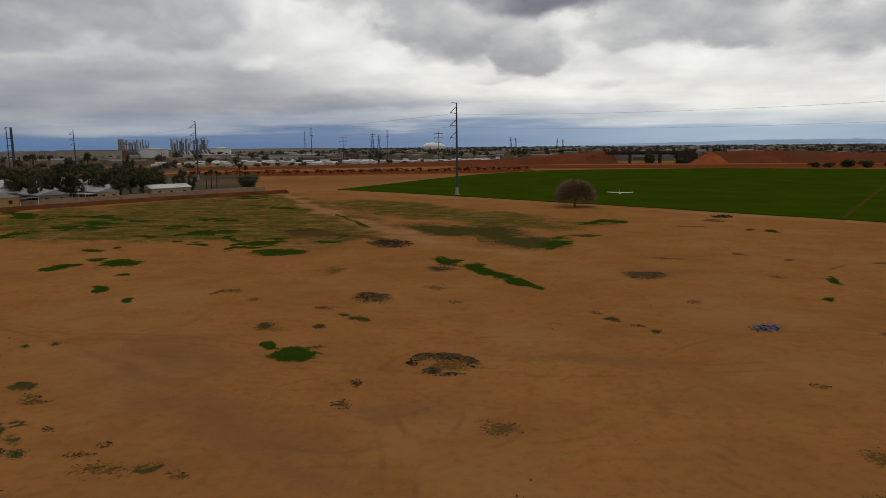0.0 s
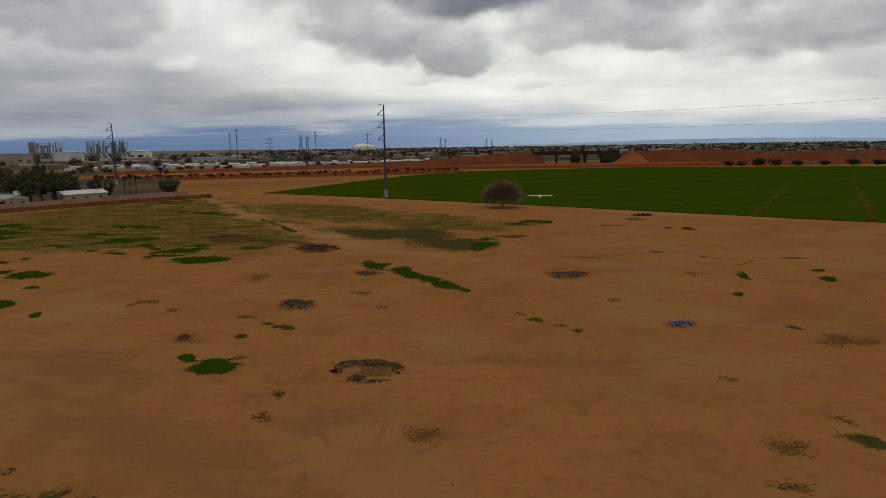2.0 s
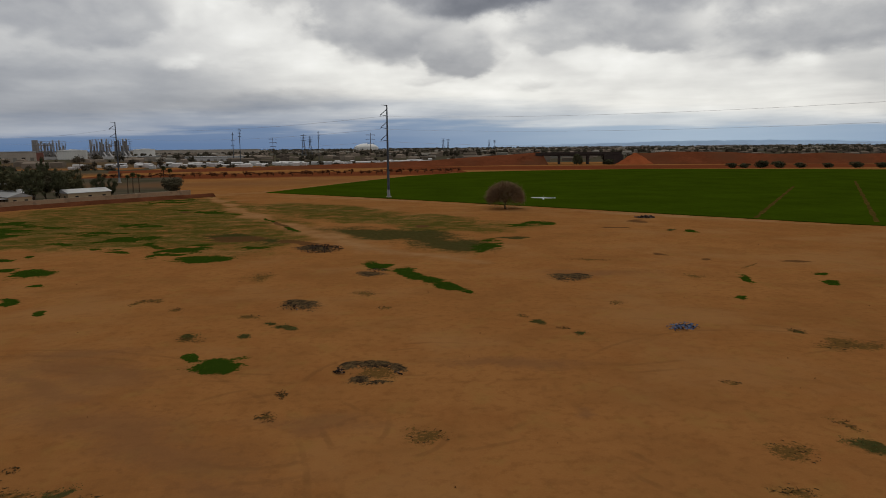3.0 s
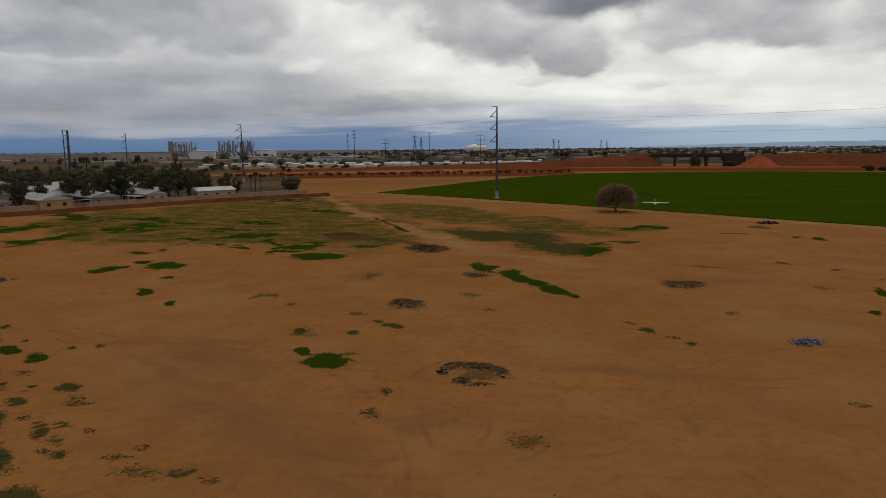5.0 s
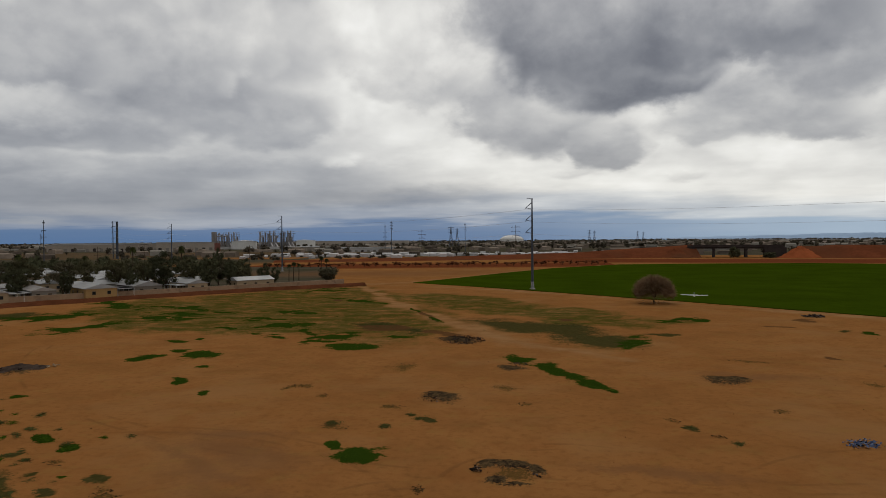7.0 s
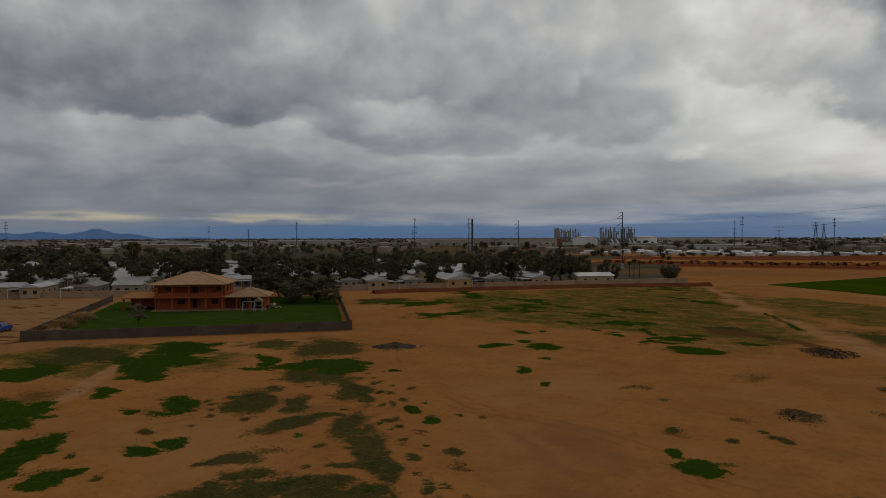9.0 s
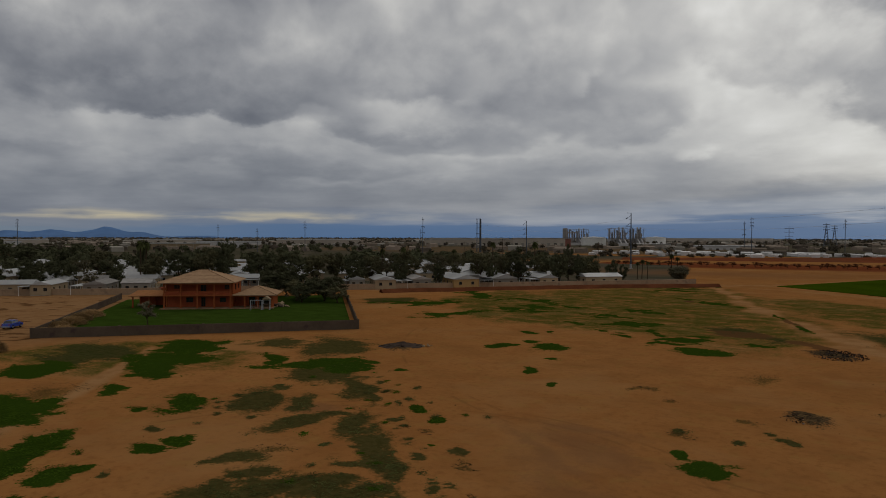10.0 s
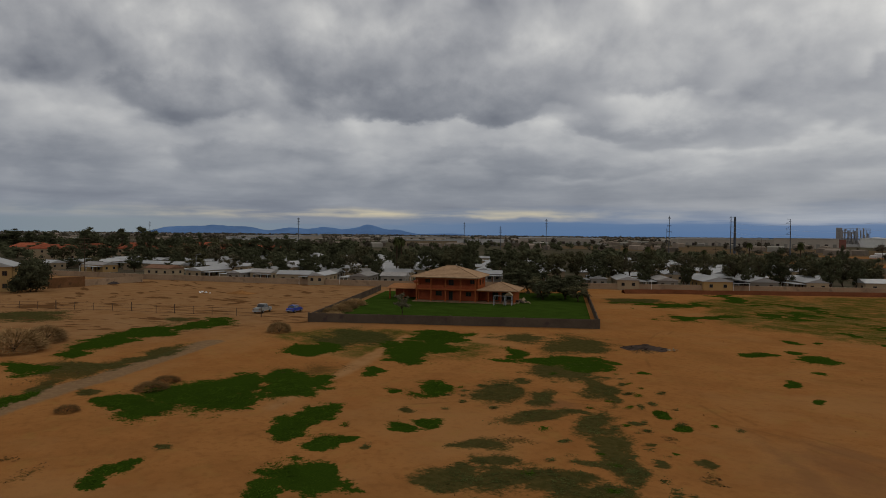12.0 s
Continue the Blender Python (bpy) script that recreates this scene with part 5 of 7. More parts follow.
# ---------------------------------------------------------------- vehicles
def vehicle(name, label, m, length, width, profile, cabin, paint, bed=None):
    """A parked vehicle: side profile of the body and of the glazed cabin, four wheels, lamps, bumpers."""
    v = thing(name, label, "car" if bed is None else "pickup truck", m=m)
    w = width / 2

    def prism(pts, half, inset_top=0.0):
        bm = bmesh.new()
        zs = [p[1] for p in pts]
        lo, hi = min(zs), max(zs)
        left, right = [], []
        for px_, pz in pts:
            k = half - inset_top * (pz - lo) / max(hi - lo, 1e-6)
            left.append(bm.verts.new((px_, -k, pz)))
            right.append(bm.verts.new((px_, k, pz)))
        bm.faces.new(left)
        bm.faces.new(right[::-1])
        for i in range(len(pts)):
            j = (i + 1) % len(pts)
            bm.faces.new((left[i], right[i], right[j], left[j]))
        bmesh.ops.recalc_face_normals(bm, faces=bm.faces)
        bmesh.ops.bevel(bm, geom=[e for e in bm.edges], offset=0.05, segments=2, affect="EDGES")
        return bm

    part("body", prism(profile, w, 0.06), paint, v)
    glass = part("cabin_glass", prism(cabin, w - 0.06, 0.22), M_GLASS, v)
    x0, x1 = min(p[0] for p in cabin if p[1] > 1.2), max(p[0] for p in cabin if p[1] > 1.2)
    top = max(p[1] for p in cabin)
    part("cabin_roof", box(x0 - 0.05, x1 + 0.05, -w + 0.27, w - 0.27, top - 0.03, top + 0.05, 0.03), paint, v)
    for px_ in (x0 - 0.18, (x0 + x1) / 2, x1 + 0.18):
        for s in (-1, 1):
            part("pillar", tube((px_ + (0.0 if px_ == (x0 + x1) / 2 else (-0.18 if px_ < x0 else 0.18)), s * (w - 0.09), 0.95), (px_, s * (w - 0.26), top), 0.045, seg=5), paint, glass)
    for wx in (length * 0.31, -length * 0.30):
        for s in (-1, 1):
            t = part("wheel", tube((wx, s * (w - 0.20), 0.33), (wx, s * (w + 0.01), 0.33), 0.33, seg=18), M_TYRE, v)
            part("rim", tube((wx, s * (w - 0.02), 0.33), (wx, s * (w + 0.02), 0.33), 0.2, seg=12), M_RIM, t)
    for s in (-1, 1):
        part("headlight", box(length / 2 - 0.07, length / 2 + 0.01, s * (w - 0.35) - 0.2, s * (w - 0.35) + 0.2, 0.62, 0.78, 0.02), M_LAMPG, v)
        part("tail_light", box(-length / 2 - 0.01, -length / 2 + 0.05, s * (w - 0.22) - 0.1, s * (w - 0.22) + 0.1, 0.68, 0.9, 0.02), M_TILERED, v)
        part("mirror", box(length * 0.17, length * 0.17 + 0.12, s * (w + 0.09) - 0.1, s * (w + 0.09) + 0.1, 0.98, 1.12, 0.02), paint, v)
    part("front_bumper", box(length / 2 - 0.05, length / 2 + 0.08, -w + 0.1, w - 0.1, 0.32, 0.52, 0.03), M_STEELL, v)
    part("rear_bumper", box(-length / 2 - 0.08, -length / 2 + 0.05, -w + 0.1, w - 0.1, 0.34, 0.52, 0.03), M_STEELL, v)
    if bed:
        part("cargo_bed", box(bed[0], bed[1], -w + 0.13, w - 0.13, 1.0, 1.04), M_DARKSHED, v)
    return v


vehicle("sedan", "small bright blue sedan parked on bare soil", pose(-135.9, 58.6, 0.0, 0, 0, 128), 4.3, 1.72,
        [(-2.15, 0.3), (2.1, 0.3), (2.15, 0.62), (2.0, 0.8), (0.9, 0.95), (-1.5, 0.97), (-2.1, 0.95), (-2.15, 0.6)],
        [(-1.65, 0.94), (1.05, 0.94), (0.35, 1.42), (-0.95, 1.44)], M_BLUECAR)
vehicle("pickup_truck", "white pickup truck parked on bare soil", pose(-138.6, 52.6, 0.0, 0, 0, 133), 5.3, 1.9,
        [(-2.65, 0.42), (2.6, 0.42), (2.65, 0.8), (2.5, 1.02), (1.2, 1.12), (-2.6, 1.1), (-2.65, 0.7)],
        [(-0.75, 1.1), (1.35, 1.1), (0.7, 1.72), (-0.6, 1.74)], M_WHITECAR, bed=(-2.5, -0.9))


# ---------------------------------------------------------------- chain-link fence along the lot
def build_fence():
    line = ((-186, -6), (-171.3, 11.2), (-163.3, 20.6), (-154, 30.1), (-148.4, 33.7), (-139.8, 42.5), (-131, 49.5))
    f = thing("chain_link_fence", "low rusty post-and-wire fence across bare soil", "fence")
    for i in range(len(line) - 1):
        a, b = Vector((*line[i], 0)), Vector((*line[i + 1], 0))
        k = max(1, round((b - a).length / 4.5))
        for j in range(k + (i == len(line) - 2)):
            p = a.lerp(b, j / k)
            big = (i * 3 + j) % 4 == 1
            part("post", tube(p + Vector((0, 0, -0.2)), p + Vector((0, 0, 1.9 if big else 1.6)), 0.09 if big else 0.05, seg=6), M_WOOD, f)
        for z in (1.5, 0.8, 0.15):
            part("wire", tube(a + Vector((0, 0, z)), b + Vector((0, 0, z)), 0.022, seg=4), M_WOOD, f)


build_fence()


def street_lamp(x, y, h):
    """A slim pole with a short arm and a flat lamp head."""
    p = thing("street_lamp", "slim pale street lamp among mobile homes", "street lamp", m=pose(x, y, 0, 0, 0, 50))
    part("pole", tube((0, 0, -0.2), (0, 0, h), 0.11, 0.07, 8), M_STEELL, p)
    part("arm", tube((0, 0, h - 0.1), (1.5, 0, h + 0.15), 0.05, 0.04, 6), M_STEELL, p)
    part("lamp_head", box(1.2, 2.0, -0.16, 0.16, h + 0.08, h + 0.22, 0.04), M_STEELL, p)


street_lamp(-256.1, 71.8, 8.4)


def block_house(name, label, m, w, d, h, ridge_h, wall_mat, roof_mat, gable=False, cols=4, storeys=1):
    """A plain house: walls, roof, rows of windows and a door on the front."""
    b = thing(name, label, "house", m=m)
    part("wall", box(-w / 2, w / 2, 0, d, -0.2, h), wall_mat, b)
    bm = bmesh.new()
    if gable:
        gable_roof(bm, -w / 2 - 0.5, w / 2 + 0.5, -0.5, d + 0.5, h + 0.05, ridge_h)
    else:
        hip_roof(bm, -w / 2 - 0.5, w / 2 + 0.5, -0.5, d + 0.5, h + 0.2, ridge_h)
    part("roof", bm, roof_mat, b)
    for s in range(storeys):
        z = s * h / storeys
        for i in range(cols):
            x = -w / 2 + (i + 0.5) * w / cols
            window(b, x - 0.55, x + 0.55, 0.0, z + 1.0, z + 2.1)
    return b


block_house("neighbour_house", "two-storey tan house with a pale roof edge", pose(-221, 6.0, 0, 0, 0, 70), 14, 10, 6.8, 9.2, M_YELLOW, M_ROOFW, gable=True, cols=4, storeys=2)


# ---------------------------------------------------------------- trees, palms and shrubs
PLACED = {}


def place(key, builder, m):
    """Remember a copy of a kind of thing; all copies are made together at the end of the section."""
    PLACED.setdefault(key, (builder, []))[1].append(m)


def settle(keys=None):
    for key in list(PLACED):
        builder, ms = PLACED.pop(key)
        first = builder()
        for m in ms[1:]:
            copy_thing(first, m)
        first.matrix_basis = ms[0]


def lump(V, Fc, rng, c, rx, rz):
    """The shaded heart of a clump of leaves: a small knobbly mass."""
    i = len(V)
    for lat, k in ((0.9, 5), (0.1, 6), (-0.8, 5)):
        for j in range(k):
            a, f = 2 * math.pi * (j + lat) / k, rng.uniform(0.75, 1.25)
            V.append((c[0] + math.cos(a) * rx * math.cos(lat) * f, c[1] + math.sin(a) * rx * math.cos(lat) * f, c[2] + math.sin(lat) * rz * f))
    V += [(c[0], c[1], c[2] + rz), (c[0], c[1], c[2] - rz)]
    for j in range(5):
        Fc += [(i + 16, i + j, i + (j + 1) % 5), (i + 17, i + 11 + (j + 1) % 5, i + 11 + j)]
    for p0, n0, p1, n1 in ((5, 6, 0, 5), (11, 5, 5, 6)):
        for j in range(6):
            u0, u1 = min(j, n1 - 1) if n1 == 5 else j, (j + 1) % n1 if n1 == 6 else min(j + 1, 5) % 5
            w0, w1 = min(j, n0 - 1) if n0 == 5 else j, (j + 1) % n0 if n0 == 6 else min(j + 1, 5) % 5
            if w0 == w1:
                Fc.append((i + p0 + w0, i + p1 + u1, i + p1 + u0))
            elif u0 == u1:
                Fc.append((i + p0 + w0, i + p0 + w1, i + p1 + u0))
            else:
                Fc.append((i + p0 + w0, i + p0 + w1, i + p1 + u1, i + p1 + u0))


def leaf_cloud(rng, centres, radii, per, size, flat=0.75):
    """Many small leaves round clump centres, denser towards the rim; each is a pointed blade."""
    V, Fc = [], []
    for c, r in zip(centres, radii):
        lump(V, Fc, rng, c, 0.60 * r, 0.60 * r * flat)
        d = rng.normal(size=(per, 3))
        d /= np.linalg.norm(d, axis=1)[:, None]
        p = c + d * (r * rng.uniform(0.5, 1.28, per))[:, None] * np.array([1, 1, flat])
        a = rng.normal(size=(per, 3))
        a /= np.linalg.norm(a, axis=1)[:, None]
        b = np.cross(a, d + rng.normal(scale=0.5, size=(per, 3)))
        b /= np.linalg.norm(b, axis=1)[:, None] + 1e-9
        s = (size * rng.uniform(0.6, 1.5, per))[:, None]
        i = len(V)
        tri = np.stack([p - a * s, p + b * s * 0.8, p + a * s - b * s * 0.35], 1).reshape(-1, 3)
        V += [tuple(q) for q in tri]
        Fc += [(i + 3 * k, i + 3 * k + 1, i + 3 * k + 2) for k in range(per)]
    return V, Fc


def limbs(bm, rng, top, spread, count, r0, trunk_top):
    """Tapered trunk with forking limbs that reach into the crown; unit-sized."""
    k = 4
    prev = Vector((0, 0, -0.02))
    for j in range(1, k + 1):
        nxt = Vector((rng.normal() * 0.015, rng.normal() * 0.015, trunk_top * j / k))
        add_tube(bm, prev, nxt, r0 * (1 - 0.12 * (j - 1)), r0 * (1 - 0.12 * j), 7)
        prev = nxt
    for i in range(count):
        a = 2 * math.pi * i / count + rng.normal() * 0.25
        e = Vector((math.cos(a) * spread * rng.uniform(0.5, 1.0), math.sin(a) * spread * rng.uniform(0.5, 1.0), trunk_top + (top - trunk_top) * rng.uniform(0.35, 0.9)))
        mid = prev.lerp(e, 0.5) + Vector((0, 0, 0.03))
        add_tube(bm, prev, mid, r0 * 0.45, r0 * 0.28, 5)
        add_tube(bm, mid, e, r0 * 0.28, r0 * 0.08, 5)
        for _ in range(2):
            t = mid.lerp(e, rng.uniform(0.2, 0.8))
            add_tube(bm, t, t + Vector((rng.normal() * 0.09, rng.normal() * 0.09, rng.uniform(0.03, 0.12))), r0 * 0.14, r0 * 0.04, 4)
    return bm


LEAFMAT = {0: M_LEAF, 1: M_LEAF2, 2: M_LEAF3}
TREELABEL = {0: "broad dusty-green shade tree among mobile homes", 1: "thin-leaved grey-green tree with open crown", 2: "dense dark-green tree with an uneven crown"}


def tree_builder(kind, seed):
    def make():
        rng = np.random.default_rng(100 + kind * 10 + seed)
        t = thing("tree", TREELABEL[kind], "tree", group="park trees")
        trunk = (0.18, 0.30, 0.09)[kind]
        part("trunk", limbs(bmesh.new(), rng, 0.9, 0.34, 6, 0.028, trunk), M_BARK, t)
        n = (40, 30, 48)[kind]
        u = rng.normal(size=(n, 3))
        u /= np.linalg.norm(u, axis=1)[:, None]
        u *= rng.uniform(0.25, 1.0, n)[:, None] ** 0.5
        c = u * np.array([0.36, 0.36, (1 - trunk) * 0.44]) + np.array([0, 0, trunk + (1 - trunk) * 0.48])
        c[:, :2] *= (1 + 0.22 * rng.normal(size=(n, 1)))
        V, Fc = leaf_cloud(rng, c, rng.uniform(0.06, 0.13, n), (125, 95, 125)[kind], (0.0155, 0.0145, 0.0155)[kind])
        link_mesh("crown", V, Fc, LEAFMAT[kind], t)
        return t
    return make


def park_tree(x, y, h, w, kind):
    s = int(abs(x * 7 + y * 13)) % 3
    place(("tree", kind, s), tree_builder(kind, s), Matrix.Translation((x, y, 0)) @ pose(0, 0, 0, 0, 0, (x * 37 + y * 17) % 360) @ Matrix.Diagonal((w * 1.08, w * 1.08, h, 1)))


park_tree(-133.5, 222.6, 11.6, 9.4, 1)
park_tree(-116.8, 258.0, 15.3, 5.6, 2)
park_tree(-100.3, 240.4, 10.3, 10.3, 0)
park_tree(-91.6, 241.4, 9.4, 5.9, 2)
park_tree(-88.4, 243.6, 7.7, 3.8, 2)
park_tree(-154.8, 172.3, 11.5, 9.5, 2)
park_tree(-155.1, 181.0, 11.8, 9.8, 0)
park_tree(-152.6, 186.7, 12.1, 7.9, 1)
park_tree(-145.8, 188.3, 12.6, 9.8, 0)
park_tree(-134.4, 190.6, 11.6, 11.1, 1)
park_tree(-135.6, 204.6, 12.8, 8.1, 0)
park_tree(-130.8, 213.4, 12.5, 10.3, 0)
park_tree(-122.8, 216.7, 11.9, 8.2, 0)
park_tree(-114.6, 213.9, 14.6, 12.0, 2)
park_tree(-115.5, 231.5, 11.2, 8.5, 0)
park_tree(-107.5, 238.2, 11.4, 9.5, 0)
park_tree(-102.4, 234.9, 10.5, 9.7, 1)
park_tree(-103.1, 249.4, 11.1, 8.9, 2)
park_tree(-605.9, 34.4, 18.6, 25.0, 2)
park_tree(-600.0, 49.2, 17.5, 24.8, 2)
park_tree(-566.1, 57.0, 17.6, 18.7, 2)
park_tree(-482.7, 69.8, 19.9, 22.5, 2)
park_tree(-475.3, 85.5, 19.7, 16.7, 2)
park_tree(-412.2, 87.4, 21.1, 16.6, 2)
park_tree(-406.2, 102.1, 17.2, 17.2, 2)
park_tree(-378.2, 106.2, 17.9, 12.9, 2)
park_tree(-376.0, 118.8, 15.3, 16.2, 0)
park_tree(-364.4, 125.2, 15.4, 14.0, 2)
park_tree(-364.2, 136.8, 16.1, 19.2, 2)
park_tree(-349.7, 144.8, 16.5, 13.7, 2)
park_tree(-326.8, 146.0, 14.3, 13.0, 2)
park_tree(-301.7, 152.5, 13.5, 12.2, 2)
park_tree(-279.6, 153.0, 12.2, 11.5, 0)
park_tree(-301.1, 59.7, 8.6, 10.1, 2)
park_tree(-306.8, 77.1, 9.3, 9.4, 2)
park_tree(-308.5, 87.6, 9.3, 9.5, 0)
park_tree(-254.1, 84.6, 9.1, 7.5, 1)
park_tree(-238.4, 89.6, 8.9, 8.4, 2)
park_tree(-253.2, 101.9, 9.4, 8.1, 2)
park_tree(-253.8, 114.7, 10.0, 9.2, 2)
park_tree(-234.2, 116.6, 9.6, 7.8, 2)
park_tree(-208.7, 111.7, 7.2, 5.9, 1)
park_tree(-222.2, 126.4, 11.1, 9.3, 2)
park_tree(-210.1, 133.6, 11.3, 9.0, 0)
park_tree(-216.1, 147.6, 12.9, 10.8, 2)
park_tree(-221.4, 171.3, 16.9, 9.2, 2)
park_tree(-210.2, 154.0, 13.4, 10.7, 0)
park_tree(-171.0, 157.1, 14.1, 16.1, 2)
park_tree(-169.1, 168.4, 12.1, 11.8, 0)
park_tree(-195.2, 169.2, 13.2, 10.6, 2)
park_tree(-171.5, 180.6, 12.6, 11.1, 0)
park_tree(-241.7, 149.5, 16.4, 6.1, 2)
park_tree(-472.5, 29.6, 7.0, 17.9, 2)
park_tree(-471.7, 41.6, 9.7, 17.9, 2)
park_tree(-423.8, 48.0, 9.8, 14.0, 0)
park_tree(-405.8, 56.0, 11.3, 15.5, 2)
park_tree(-400.3, 66.0, 12.0, 14.7, 2)
park_tree(-377.8, 74.4, 11.2, 14.6, 2)
park_tree(-358.1, 83.0, 10.9, 13.3, 2)
park_tree(-350.6, 94.1, 12.2, 13.7, 0)
park_tree(-328.3, 99.5, 12.0, 12.4, 2)
park_tree(-306.9, 106.8, 11.8, 12.3, 2)
park_tree(-340.3, 40.3, 5.8, 11.3, 2)
park_tree(-319.4, 47.3, 5.4, 9.0, 2)
park_tree(-279.6, 68.2, 5.2, 6.2, 2)
park_tree(-281.7, 79.6, 7.2, 8.2, 0)
park_tree(-237.2, 97.3, 7.6, 6.3, 2)
park_tree(-222.5, 102.7, 8.2, 6.9, 2)
park_tree(-204.8, 118.8, 8.4, 5.9, 2)
park_tree(-142.0, 180.6, 10.5, 6.4, 2)
park_tree(-131.3, 188.0, 9.0, 4.9, 2)
park_tree(-119.2, 202.3, 8.6, 4.6, 2)
park_tree(-103.8, 222.1, 12.4, 8.9, 2)
park_tree(-99.1, 229.4, 11.4, 7.4, 2)
park_tree(-151.7, 169.7, 8.5, 7.5, 2)
# the rest of the park and the streets beyond it
rng_park = np.random.default_rng(21)
wall_pts = [Vector(p) for p in PARK_WALL]
for i in range(len(wall_pts) - 1):
    a, b = wall_pts[i], wall_pts[i + 1]
    d = (b - a).normalized()
    out = Vector((d.y, -d.x))
    if out.dot(a) < 0:
        out = -out
    for _ in range(int((b - a).length * (0.20 if i > 1 else 0.10))):
        p = a.lerp(b, rng_park.uniform()) + out * (20 + 90 * rng_park.uniform())
        if p.y / max(1.0, -p.x) > 2.35:
            continue
        h = rng_park.uniform(5.0, 11.0)
        park_tree(p.x, p.y, h, h * rng_park.uniform(0.7, 1.0), int(rng_park.choice([0, 2, 2, 1, 2])))
# trees inside the yard
for x, y, h, w, k in ((-116.5, 73.4, 5.2, 4.4, 1), (-127, 130, 6.8, 10.5, 2), (-131.5, 138, 6.5, 9.0, 2), (-136, 131, 7.5, 11.0, 2), (-120.5, 128, 4.6, 7.5, 0), (-144, 128, 8.5, 11.0, 2), (-148, 136, 8.0, 10.0, 2), (-129, 124, 5.4, 8.0, 2), (-133, 126, 6.0, 8.0, 0)):
    park_tree(x, y, h, w, k)
settle()


def dry_builder(seed, label, name, count, mat):
    """A leafless round shrub or tree of many fine twigs."""
    def make():
        rng = np.random.default_rng(300 + seed)
        t = thing(name, label, "tree" if name == "bare_tree" else "bush")
        bm = limbs(bmesh.new(), rng, 0.85, 0.32, 9, 0.03 if name == "bare_tree" else 0.02, 0.2 if name == "bare_tree" else 0.05)
        part("trunk", bm, M_BARK, t)
        V, Fc = [], []
        for _ in range(count):
            u = rng.normal(size=3)
            u[2] = abs(u[2]) * 0.9 - (0.25 if name == "bare_tree" else 0.1)
            u /= np.linalg.norm(u)
            q = np.array([0, 0, 0.38 if name == "bare_tree" else 0.12]) + u * np.array([0.48, 0.48, 0.60]) * rng.uniform(0.45, 1.0) ** 0.6
            e = q + (u * rng.uniform(0.05, 0.13) + rng.normal(scale=0.035, size=3))
            side = np.cross(u, rng.normal(size=3))
            side = side / (np.linalg.norm(side) + 1e-9) * 0.0065
            i = len(V)
            V += [tuple(q - side), tuple(q + side), tuple(e)]
            Fc.append((i, i + 1, i + 2))
        tagged(link_mesh("twig_mass", V, Fc, mat, t), kind="stuff")
        return t
    return make


place("bare", dry_builder(1, "bare round mesquite tree with dense fine brown twigs", "bare_tree", 11000, M_DRY), Matrix.Translation((34.6, 179.5, 0)) @ Matrix.Diagonal((9.8, 9.8, 7.1, 1)))
for x, y, w, h in ((-109.6, 44.6, 4.0, 2.4), (-111, 6.5, 8.5, 4.2), (-118, 11, 6.0, 3.4), (-122, 57.5, 3.5, 1.8), (-126.5, 62, 4.6, 2.2), (-131, 67, 5.0, 2.4), (-136, 71, 5.0, 2.3), (-141, 76, 5.0, 2.2), (-121, 60.5, 4.6, 2.0)):
    place("drybush", dry_builder(2, "dry brown shrub on bare soil", "dry_bush", 4000, M_DRYBUSH), Matrix.Translation((x, y, -0.05)) @ Matrix.Diagonal((w, w, h, 1)))
for x, y, w, h in ((-76.6, 17.0, 3.6, 1.2), (-79.4, 19.2, 3.0, 1.0), (-71.2, 8.4, 2.2, 0.9)):
    place("olivebush", dry_builder(5, "low sparse red-brown shrub among green weeds", "shrub", 2600, M_BUSHO), Matrix.Translation((x, y, -0.05)) @ Matrix.Diagonal((w, w, h, 1)))
settle()


def shrub_builder(seed, label, mat, name="shrub", group="", n=26, per=150, lift=0.47):
    def make():
        rng = np.random.default_rng(500 + seed)
        t = thing(name, label, "bush", group=group)
        part("stem", limbs(bmesh.new(), rng, 0.8, 0.3, 6, 0.022, 0.12), M_BARK, t)
        u = rng.normal(size=(n, 3))
        u /= np.linalg.norm(u, axis=1)[:, None]
        c = u * np.array([0.36, 0.36, 0.34]) * rng.uniform(0.4, 1, n)[:, None] + np.array([0, 0, lift])
        V, Fc = leaf_cloud(rng, c, rng.uniform(0.12, 0.22, n), per, 0.036)
        link_mesh("foliage", V, Fc, mat, t)
        return t
    return make


S_DARK = shrub_builder(1, "dark green rounded shrub on dry soil", M_LEAF3)
S_GREY = shrub_builder(2, "grey-green multi-stemmed bush at the end of a wall", M_LEAF2, lift=0.62)
S_RED = shrub_builder(3, "low reddish-brown bush in a row across red soil", M_BUSHROW, "row_bush", "row of bushes", 9, 26)


def shrub(key, b, x, y, w, h):
    place(key, b, Matrix.Translation((x, y, -0.03)) @ pose(0, 0, 0, 0, 0, (x * 31 + y * 11) % 360) @ Matrix.Diagonal((w, w, h, 1)))


shrub("grey", S_GREY, -71.5, 254.8, 8.6, 6.6)
for x, y, w, h in ((-215, 16.6, 9.5, 9.6), (-217.5, 18.0, 9.5, 11.4), (-212.5, 13.5, 6, 5.5), (241, 449, 9, 4.2), (249, 446, 9, 3.8), (259, 442, 11, 6.2), (268, 438, 11, 5.6), (280, 433, 9, 4.4),
                   (296, 428, 8, 4.0), (310, 420, 10, 5.0), (324, 415, 10, 4.5), (338, 408, 9, 4.6), (196, 566, 12, 5.5), (168, 566, 8, 11), (172, 570, 7, 9), (-119, 60, 3.0, 1.4)):
    shrub("dark", S_DARK, x, y, w, h)
rng_row = np.random.default_rng(41)
